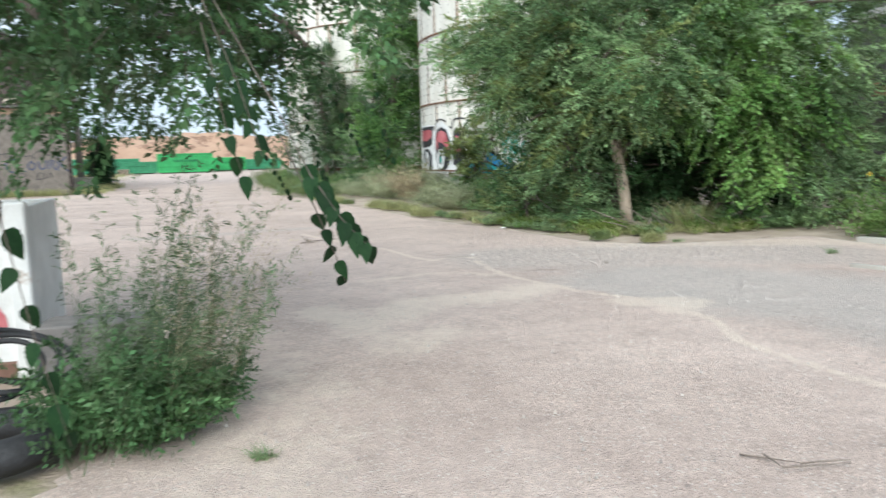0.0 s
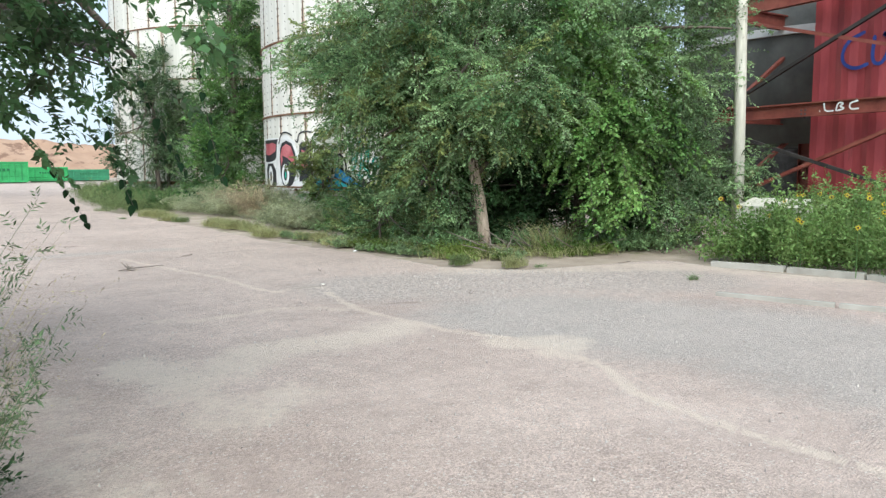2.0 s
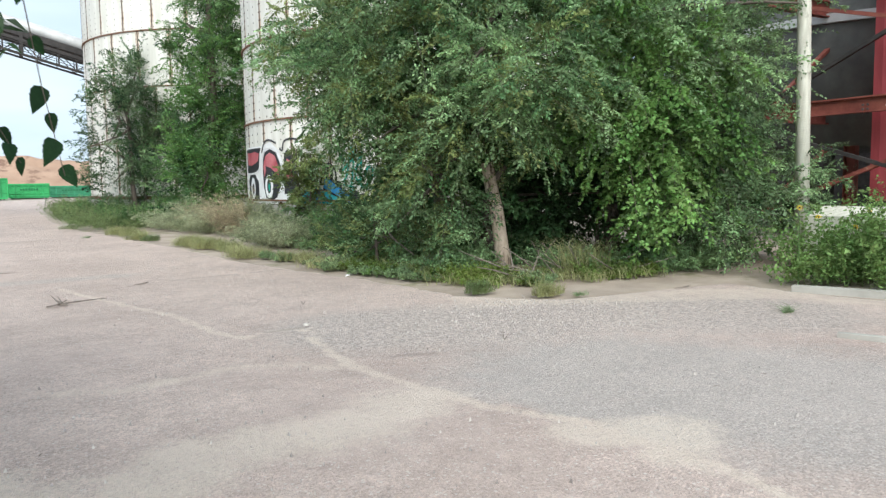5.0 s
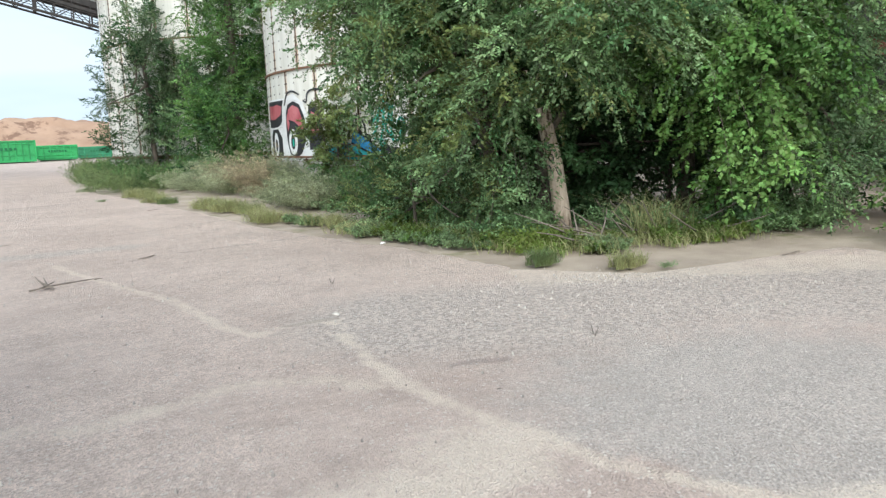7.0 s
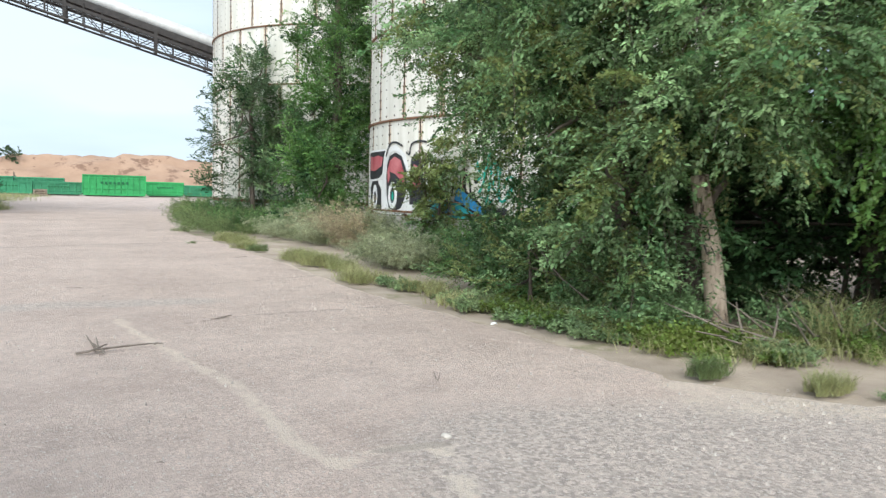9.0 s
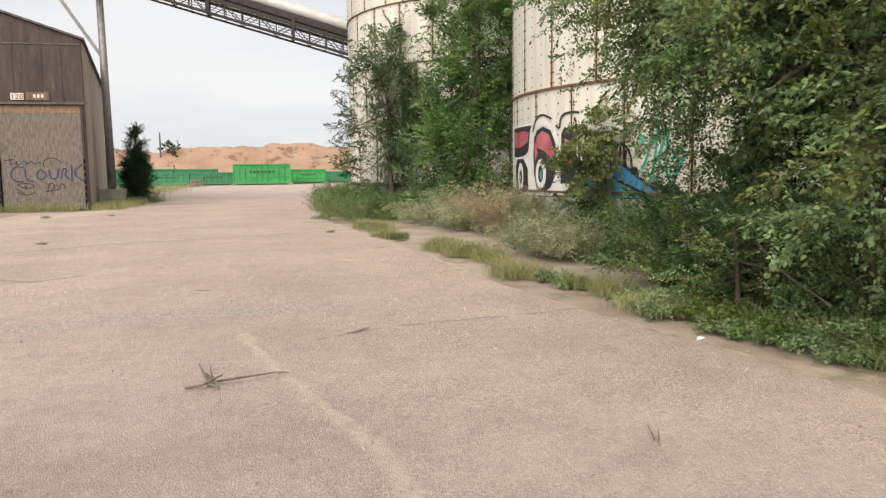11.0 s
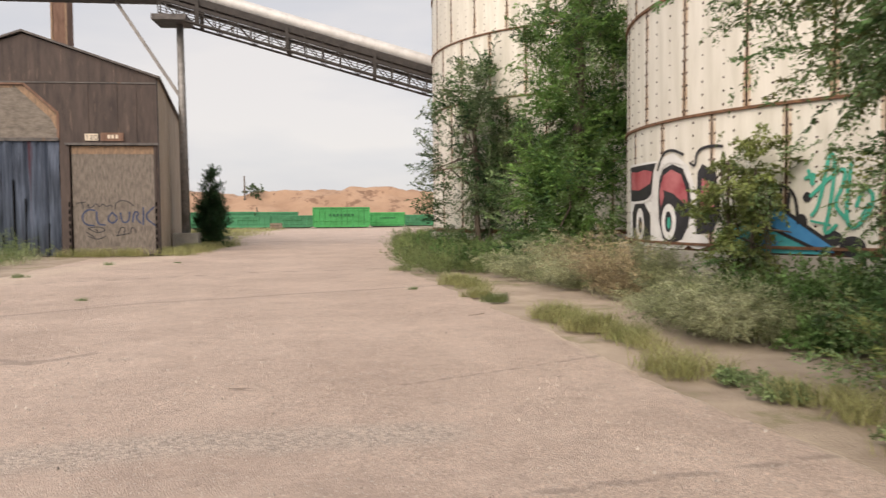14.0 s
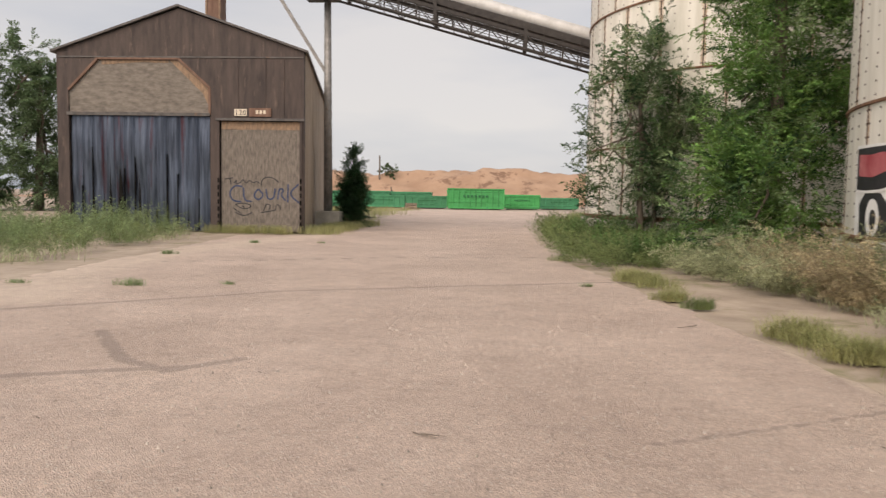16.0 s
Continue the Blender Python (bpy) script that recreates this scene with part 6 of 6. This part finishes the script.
stuff("brambles", both(weeds(scatter([(8.2, 13.6), (8.3, 14.9), (9.1, 16.2), (8.4, 17.0), (9.0, 18.4), (10.2, 18.4), (10.0, 13.6)], 74), 15, 0.62, (-0.1, -0.1), 8, 0.19, 6, 0.066, 0.62, 0.9, 0.3, 0.16),
                       weeds(scatter([(9.2, 18.0), (8.9, 20.6), (9.9, 20.8), (11.0, 19.4), (12.4, 18.4), (10.5, 16.8)], 44), 14, 0.95, (-0.1, -0.1), 9, 0.2, 6, 0.07, 0.5, 0.6, 0.25, 0.18),
                       weeds(scatter([(8.6, 16.7), (8.2, 18.0), (8.9, 21.0), (9.3, 19.0)], 20), 12, 0.45, (-0.1, -0.1), 8, 0.16, 6, 0.055, 0.6, 0.9, 0.3, 0.16)), M_LUSH, "dark green brambles before the silo", "weeds")
stuff("shaded_weeds", both(weeds(scatter([(8.4, 11.3), (8.1, 13.4), (9.0, 13.8), (9.3, 12.2), (9.0, 11.6)], 30), 14, 0.55, (-0.1, -0.2), 8, 0.18, 6, 0.05, 0.5, 0.9, 0.3, 0.14),
                           weeds(scatter([(9.4, 10.7), (9.6, 11.4), (12.6, 10.2), (12.4, 9.7)], 30), 13, 0.48, (0, -0.2), 8, 0.17, 6, 0.05, 0.5, 0.9, 0.3, 0.14)), M_ELM, "green leafy weeds crowding under the elms", "weeds")
stuff("creeper", weeds(np.concatenate([scatter([(7.5, 12.0), (7.35, 13.4), (8.1, 13.6), (8.3, 11.6)], 24), scatter([(7.9, 10.4), (8.2, 11.2), (11.0, 10.1), (10.6, 9.7), (9.2, 9.9)], 16), scatter([(8.0, 14.2), (8.3, 14.9), (8.9, 15.2), (8.8, 14.0)], 8)]),
                       11, 0.2, (-0.1, -0.1), 6, 0.1, 6, 0.045, 0.6, 1.3, 0.3, 0.12), M_SHRUB, "low broad-leaved creeper over the verge", "weeds")
stuff("blue_herbs", weeds(np.concatenate([scatter([(6.85, 15.95), (6.85, 15.3), (7.15, 15.2), (7.15, 15.8)], 5), scatter([(6.95, 13.6), (7.3, 13.2), (7.75, 13.8), (7.5, 14.6), (7.1, 14.3)], 13), scatter([(7.5, 11.2), (7.3, 12.8), (7.7, 12.9), (8.0, 11.2)], 9), scatter([(8.3, 10.1), (8.9, 9.8), (9.0, 10.4)], 6)]),
                          14, 0.2, (0, 0), 7, 0.08, 6, 0.036, 0.55, 1.0, 0.2, 0.1), M_SAGE, "small blue-green leafy herbs on the verge", "weeds")
tuft_at = np.concatenate([clumpy([(6.15, 20.3), (6.35, 18.7), (6.75, 18.7), (6.6, 20.3)], 1500, 9, 0.1), clumpy([(6.5, 18.5), (6.65, 17.4), (7.0, 17.4), (6.9, 18.5)], 1100, 7, 0.09), clumpy([(6.3, 16.5), (6.5, 15.95), (7.0, 16.1), (6.85, 16.7)], 1200, 8, 0.09),
                          clumpy([(7.0, 15.4), (7.1, 14.4), (7.4, 14.5), (7.35, 15.5)], 900, 7, 0.08), clumpy([(7.6, 12.9), (7.5, 11.8), (7.9, 11.0), (8.1, 11.4), (7.8, 12.9)], 900, 12, 0.09), clumpy([(5.75, 22.9), (5.5, 26.2), (6.0, 26.3), (6.2, 23.2)], 1300, 10, 0.12)])
stuff("edge_grass", blades(tuft_at, 0.24, 0.003, spread=1.15), M_YELLOWGRASS, "short yellowing grass along the asphalt's edge", "grass")
SAGE_AT = [(-6.4, 24.5), (-6.8, 30), (-7.4, 38.0), (-13.5, 38.6), (-20, 37.0), (-22, 27), (-12, 22.5), (-7.6, 21.5)]
stuff("sage_weeds", weeds(scatter(SAGE_AT, 110), 26, 1.5, (0.05, 0), 12, 0.26, 7, 0.05, 0.26, 0.55, 0.3, 0.22), M_SAGE, "grey-green sage weeds before the shed", "weeds")
stuff("green_ground_weeds", weeds(scatter(SAGE_AT, 110), 16, 0.75, (0, 0), 8, 0.16, 6, 0.05, 0.3, 0.7, 0.25, 0.25), M_GRASS, "green weeds between the sage clumps", "weeds")
stuff("shed_grass", blades(np.concatenate([clumpy([(-8.0, 38.2), (-8.0, 38.9), (-4.4, 38.9), (-4.4, 38.4)], 1800, 30, 0.12), clumpy([(-3.9, 38.4), (-3.9, 48), (-2.8, 48), (-3.0, 38.6)], 5000, 60, 0.25)]), 0.38, 0.005, spread=0.6), M_YELLOWGRASS, "yellowing grass at the foot of the shed", "grass")
stuff("far_grass", blades(np.concatenate([clumpy([(-5, 52), (-5.5, 88), (-16, 88), (-18, 60)], 9000, 160, 0.9), clumpy([(6.5, 54), (10, 76), (16, 90), (22, 80), (14, 50)], 9000, 160, 0.8)]), 0.4, 0.012, spread=0.6), M_YELLOWGRASS, "patchy pale grass beside the far yard", "grass")
for x, y, r, h, mat, lab in ((7.63, 9.85, 0.22, 0.22, M_GRASS, "green"), (8.18, 9.2, 0.24, 0.2, M_YELLOWGRASS, "yellowing"), (8.5, 8.95, 0.12, 0.1, M_SAGE, "small green"), (5.9, 22.1, 0.24, 0.22, M_GRASS, "green"), (5.7, 22.9, 0.3, 0.2, M_YELLOWGRASS, "yellowing"), (4.68, 29.5, 0.3, 0.18, M_FEATHER, "grey-green"),
                            (4.64, 24.4, 0.12, 0.14, M_SAGE, "small green"), (6.4, 20.0, 0.34, 0.32, M_YELLOWGRASS, "yellowing"), (6.6, 18.9, 0.34, 0.32, M_YELLOWGRASS, "yellowing"), (5.65, 25.3, 0.4, 0.3, M_YELLOWGRASS, "yellowing"), (-2.76, 23.1, 0.28, 0.15, M_SAGE, "grey-green"),
                            (-1.31, 23.5, 0.12, 0.1, M_SAGE, "small green"), (-4.1, 33.4, 0.2, 0.14, M_SAGE, "small green"), (-4.6, 23.0, 0.2, 0.1, M_SAGE, "grey-green"), (-4.8, 29.0, 0.25, 0.14, M_SAGE, "small green"), (-2.2, 34.0, 0.15, 0.1, M_SAGE, "small green"), (9.4, 6.8, 0.1, 0.16, M_SAGE, "small green"), (1.4, 2.7, 0.07, 0.1, M_SAGE, "grey-green")):
    h = h * 0.9
    k = int((600 if mat != M_SAGE else 240) * (r / 0.3) ** 1.5) + (150 if mat != M_SAGE else 60)
    a, d = rng.uniform(0, 2 * math.pi, k), r * np.sqrt(rng.random(k)) * 0.8
    thing("grass_tuft", x, y, 0, lab + " tuft of grass in a crack of the asphalt", "grass", "grass tufts in the asphalt", data=quads_mesh("grass_tuft", blades(np.stack([np.cos(a) * d * (1.0 + 0.5 * np.sin(3 * a + x)), np.sin(a) * d * 0.6], 1), h * (1 if r > 0.18 else 0.7), 0.0028, spread=0.85 if r > 0.18 else 1.7), 4, mat))
stuff("tall_grass", blades(clumpy([(9.3, 10.4), (10.1, 10.2), (10.4, 10.8), (9.5, 11.0)], 330, 5, 0.09), 0.7, 0.005, spread=0.8, curl=0.9), M_YELLOWGRASS, "long arching yellow-green grass under the elm", "grass")
stuff("verge_grass", blades(np.concatenate([clumpy([(7.5, 10.2), (10.5, 9.6), (11.0, 9.9), (10.5, 10.8), (7.8, 11.8)], 2000, 50, 0.12), clumpy([(7.0, 13.3), (6.95, 14.2), (7.5, 14.4), (7.7, 13.4)], 500, 14, 0.1)]), 0.19, 0.004, spread=0.9), M_YELLOWGRASS, "patchy green grass on the verge below the elm", "grass")
stuff("low_herbs", sprays([((x, y, 0.04), (0.28, 0.22, 0.09)) for x, y in clumpy([(7.8, 10.2), (9.0, 9.8), (10.9, 9.7), (10.8, 10.1), (9.2, 10.5), (7.9, 11.6)], 15, 15, 0.1)], 800, 7, 0.14, 0.045, -0.5, 0.7, 0.7), M_SHRUB, "low pale green herbs at the foot of the elm", "weeds")
stuff("matted_grass", np.concatenate([blades(clumpy([(8.2, 17.4), (8.0, 20.0), (8.0, 23.0), (7.0, 27.6), (9.2, 28.5), (9.3, 24), (9.6, 17.8)], 4200, 90, 0.2), 0.24, 0.005, (-0.25, -0.05), 0.9, spread=0.8), blades(clumpy([(-6.0, 24.5), (-6.4, 30), (-8.0, 37.4), (-14, 38.2), (-22, 36), (-22, 27), (-7.4, 21.5)], 9000, 160, 0.4), 0.4, 0.007, spread=0.8)]), M_FEATHER, "matted grey-green grass under the taller weeds", "grass")
# sunflowers and green mass beside the drive
stuff("sunflower_leaves", np.concatenate([sprays([((11.9, 8.0, 0.4), (0.7, 0.9, 0.45)), ((12.6, 7.0, 0.5), (1.0, 1.3, 0.55)), ((13.2, 5.6, 0.55), (1.3, 1.6, 0.6)), ((14.5, 7.0, 0.7), (1.6, 2.0, 0.7)), ((14.2, 4.0, 0.6), (2.0, 2.0, 0.7))], 3600, 8, 0.3, 0.062, -0.2, 0.6, 0.6),
                                         weeds(scatter([(11.4, 8.5), (11.7, 4.5), (13.5, 3), (14.5, 8.6)], 90), 11, 1.05, (-0.05, 0), 9, 0.2, 6, 0.06, 0.5, 0.4, 0.15, 0.16)[0]]), M_SUNLEAF, "dense green sunflower foliage beside the drive", "weeds")
PET = []
for k in range(10):
    a0, a1, a2 = (2 * math.pi * (k + o) / 10 for o in (0.1, 0.5, 0.9))
    PET.append([(0.018 * math.cos(a1), 0.018 * math.sin(a1), 0), (0.035 * math.cos(a0), 0.035 * math.sin(a0), 0.006), (0.078 * math.cos(a1), 0.078 * math.sin(a1), 0.0), (0.035 * math.cos(a2), 0.035 * math.sin(a2), 0.006)])
petals, seeds = quads_mesh("petals", np.array(PET), 4, M_PETAL), Build().tube([(0, 0, -0.012), (0, 0, 0.012)], [0.024, 0.018], 10).mesh("seed_head", M_SEED)
flower_at = scatter([(11.2, 8.3), (11.5, 4.5), (12.8, 3.4), (13.2, 8.3)], 34)
for k, (x, y) in enumerate(flower_at):
    z = 0.68 + 0.4 * rng.random()
    s = thing("sunflower", x, y, 0, "yellow wild sunflower on a thin green stem", "flower", "wild sunflowers")
    part("stem", Build().tube([(0, 0, 0), (0.03, 0.02, z * 0.6), (-0.01, 0, z)], [0.008, 0.006, 0.004], 5).mesh("stem", M_LUSH), s)
    hd = part("seed_head", seeds, s, m=pose(-0.012, 0, z, rng.uniform(55, 85), 0, rng.uniform(-80, -40)))
    part("petals", petals, hd)
    hd.scale = (0.6, 0.6, 0.6)
# weed bush at the start of the walk
bush = thing("weed_bush", 1.02, 3.55, 0, "tall wispy green weed bush with dry seed stems", "weeds")
BUSH_AT = np.array(((-0.35, -0.45), (-0.1, -0.3), (0.1, 0.0), (-0.2, 0.2), (-0.45, -0.1)))
# the low foliage takes the dark leaf colour as painted shade
for name, mat, made in (("stalk", M_OLIVE, weeds(BUSH_AT, 19, 1.3, (0.3, -0.02), 18, 0.15, 8, 0.034, 0.24, 0.36, 0.12, 0.08)),
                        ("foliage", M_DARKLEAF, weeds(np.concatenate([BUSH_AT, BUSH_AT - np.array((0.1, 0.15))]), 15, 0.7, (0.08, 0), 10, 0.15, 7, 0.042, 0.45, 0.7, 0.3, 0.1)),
                        ("seed_stalk", M_DRY, weeds(BUSH_AT[1:4], 16, 1.45, (0.4, 0), 16, 0.12, 5, 0.02, 0.25, 0.3, 0.15, 0.06))):
    part(name, quads_mesh(name, made[0], 4, mat, made[1]), bush)

# ---------------------------------------------------------------- junk at the start of the walk
box = thing("wooden_bin", -0.52, 5.4, 0, "peeling white painted plywood bin with red graffiti", "crate")
part("panel", Build().box(-0.75, 0.5, -0.55, -0.5, 0.1, 1.2).mesh("panel", M_WHITEBOX), box)
part("side_panel", Build().box(0.5, 0.55, -0.55, 0.9, 0.1, 1.2).mesh("side_panel", M_WHITEBOX), box)
part("back_panel", Build().box(-0.75, 0.5, 0.85, 0.9, 0.1, 1.2).mesh("back_panel", M_WHITEBOX), box)
part("side_panel", Build().box(-0.8, -0.75, -0.55, 0.9, 0.1, 1.2).mesh("side_panel", M_WHITEBOX), box)
part("post", Build().box(0.44, 0.58, -0.6, -0.48, 0.0, 1.24).mesh("post", M_WHITEBOX), box)
part("cap", Build().box(-0.8, 0.42, -0.62, -0.46, 1.12, 1.26).mesh("cap", M_ORANGE), box, "bare orange timber")
part("skid", Build().box(-0.8, 0.55, -0.58, 0.9, 0.0, 0.12).mesh("skid", M_CHIMNEY), box)
part("paint", line_mesh("paint", stroke([(0.1, 0.9), (0.32, 0.8), (0.25, 0.55), (0.38, 0.35), (0.1, 0.3)], 0.13, lambda u, v: (u, -0.556, v)), M_RED), box, "red spray scrawl")


def ring(r, w, mat):
    v, f = [], []
    for i in range(32):
        a = 2 * math.pi * i / 32
        for k in range(10):
            b = 2 * math.pi * k / 10
            v.append(((r + w * math.cos(b)) * math.cos(a), (r + w * math.cos(b)) * math.sin(a), w * 0.9 * math.sin(b)))
    for i in range(32):
        for k in range(10):
            f.append((i * 10 + k, ((i + 1) % 32) * 10 + k, ((i + 1) % 32) * 10 + (k + 1) % 10, i * 10 + (k + 1) % 10))
    return mesh_from("ring", v, f, mat, True)


ty = thing("tyre", 0.1, 3.2, 0.1, "old black tyre lying flat in the dirt", "tyre", data=ring(0.28, 0.1, M_RUBBER))
hz = thing("hose_coil", 0.05, 3.75, 0.24, "tangled coil of black hose by the white bin", "hose")
for k in range(3):
    part("loop", ring(0.22 + 0.05 * k, 0.018, M_RUBBER), hz, m=pose(0.04 * k, 0.03 * k, -0.2 + 0.03 * k + 0.3, 35 - 12 * k, 10 * k, 0))
blk = thing("concrete_block", 0.85, 4.65, 0, "low dark grey block of broken concrete behind the weeds", "slab", rz=-8, data=Build().box(-0.75, 0.02, -0.2, 0.2, 0, 0.4).mesh("block", M_TAR))

# ---------------------------------------------------------------- sticks, stones, litter
st = thing("dry_stick", 3.08, 12.0, 0.02, "forked dry stick lying on the asphalt", "stick")
K = 0.62
for a, b in (((-0.25, -0.12, 0), (0.12, 0.0, 0.03)), ((0.0, 0.2, 0.02), (0.1, -0.22, 0.01)), ((-0.06, 0.22, 0.05), (0.08, -0.1, 0.02)), ((0.08, 0.0, 0.02), (0.75, 0.22, 0.01)), ((0.72, 0.2, 0.01), (0.82, 0.12, 0.02)), ((-0.12, -0.18, 0.02), (0.12, 0.1, 0.06)), ((-0.02, 0.02, 0.02), (-0.14, 0.28, 0.16)), ((0.02, 0.0, 0.02), (-0.02, 0.3, 0.12)), ((-0.05, 0.0, 0.01), (0.06, -0.2, 0.03))):
    part("twig", Build().tube(rough_line(Vector(a) * K, Vector(b) * K, 5, 0.03), [0.01, 0.009, 0.008, 0.007, 0.006, 0.004], 6).mesh("twig", M_TWIG, True), st)
st2 = thing("dry_stick", 3.61, 1.58, 0.01, "thin dry twigs lying on the dirt, one bent upright", "stick")
for a, b in (((-0.03, 0.25, 0.0), (0.12, 0.02, 0.02)), ((0.12, 0.02, 0.02), (0.33, -0.06, 0.03)), ((0.06, 0.19, 0.01), (0.00, 0.00, 0.03)), ((0.00, 0.00, 0.03), (0.33, -0.06, 0.015)),
             ((0.37, -0.26, 0.0), (0.34, -0.26, 0.16)), ((0.34, -0.26, 0.16), (0.31, -0.24, 0.3))):
    part("twig", Build().tube(rough_line(a, b, 5, 0.03), [0.005, 0.005, 0.004, 0.004, 0.003, 0.002], 5).mesh("twig", M_TWIG, True), st2)
br = thing("brush_pile", 10.1, 10.55, 0.0, "fallen grey branches heaped under the elm", "branches")
for k in range(44):
    a = Vector((rng.uniform(-1.3, 1.4), rng.uniform(-0.4, 0.6), 0.03))
    b = a + Vector((rng.uniform(-1.0, 1.0), rng.uniform(-0.5, 0.5), rng.uniform(0.05, 0.5)))
    part("branch", Build().tube(rough_line(a, b, 6, 0.18), [0.016, 0.015, 0.013, 0.011, 0.009, 0.007, 0.004], 5).mesh("branch", M_TWIG, True), br)
rock = thing("stone", 5.04, 9.12, 0.012, "small pale stone in a crack of the asphalt", "stone")
bm = bmesh.new()
bmesh.ops.create_icosphere(bm, subdivisions=2, radius=0.032)
for v in bm.verts:
    v.co *= 1 + 0.35 * noise.noise(v.co * 25)
    v.co.z *= 0.55
me = bpy.data.meshes.new("stone")
bm.to_mesh(me)
bm.free()
me.materials.append(M_PEBBLE)
part("lump", me, rock)
gp = np.concatenate([scatter([(1.0, 1.0), (6.5, 1.0), (8.0, 8.5), (6.2, 16), (4.5, 24), (-3.0, 24), (-2.5, 16), (1.5, 8)], 2600), clumpy([(5.2, 8.0), (7.5, 9.2), (9.5, 7.2), (6.5, 7.2)], 700, 200, 0.2)])
pv = []
for x, y in gp:
    r = 0.004 + 0.009 * rng.random() ** 3
    a = rng.uniform(0, 2 * math.pi)
    foot_ = [(x + r * math.cos(a + k * 2.1), y + r * math.sin(a + k * 2.1), 0.0) for k in range(3)]
    pv += [[foot_[k], foot_[(k + 1) % 3], (x, y, 0.012 + r)] for k in range(3)]
pebbles = tagged(new("pebbles", quads_mesh("pebbles", np.array(pv), 3, M_PEBBLE)), "loose pale pebbles strewn on the asphalt", "gravel", kind="stuff")

# dry leaf flakes and bits of twig strewn over the yard
fl = scatter([(1.2, 1.5), (6.5, 1.2), (8.5, 8.3), (7.2, 11.0), (6.2, 17), (5.2, 28), (-3.0, 28), (-3.5, 18), (1.5, 8)], 620)
fa = rng.uniform(0, 2 * math.pi, len(fl))
fw = np.stack([np.cos(fa), np.sin(fa), rng.uniform(0.0, 0.5, len(fl))], 1)
flakes = leaf_quads(np.concatenate([fl, np.full((len(fl), 1), 0.014)], 1), unit(fw), 0.014 + 0.035 * rng.random(len(fl)) ** 3, 0.4, 0.9)
stuff("leaf_litter", flakes, M_TWIG, "small dry brown leaf flakes strewn on the asphalt", "litter")
for x, y, a, n_ in ((4.2, 13.4, 20, 3), (5.5, 10.4, 70, 2), (2.6, 16.2, -30, 2), (5.3, 20.5, 10, 3), (6.3, 7.5, 50, 2), (9.9, 8.6, -15, 3)):
    s = thing("twig_scrap", x, y, 0.012, "short broken twig lying on the asphalt", "stick", "twig scraps on the asphalt", rz=a)
    for k in range(n_):
        part("twig", Build().tube(rough_line((-0.1 + 0.05 * k, 0.01 * k, 0), (0.1 + 0.04 * k, 0.05 * k - 0.03, 0.01), 4, 0.03), [0.005, 0.005, 0.004, 0.003, 0.002], 5).mesh("twig", M_TWIG), s)
sc = thing("paper_scrap", 6.95, 12.35, 0.01, "small crumpled white paper scrap at the asphalt's edge", "litter")
v = [(0.035 * math.cos(k * 1.05) * (1 + 0.3 * (k % 2)), 0.03 * math.sin(k * 1.05), 0.012 * ((k * 7) % 3)) for k in range(6)] + [(0, 0, 0.03)]
part("sheet", mesh_from("sheet", v, [(k, (k + 1) % 6, 6) for k in range(6)], M_WHITE), sc)
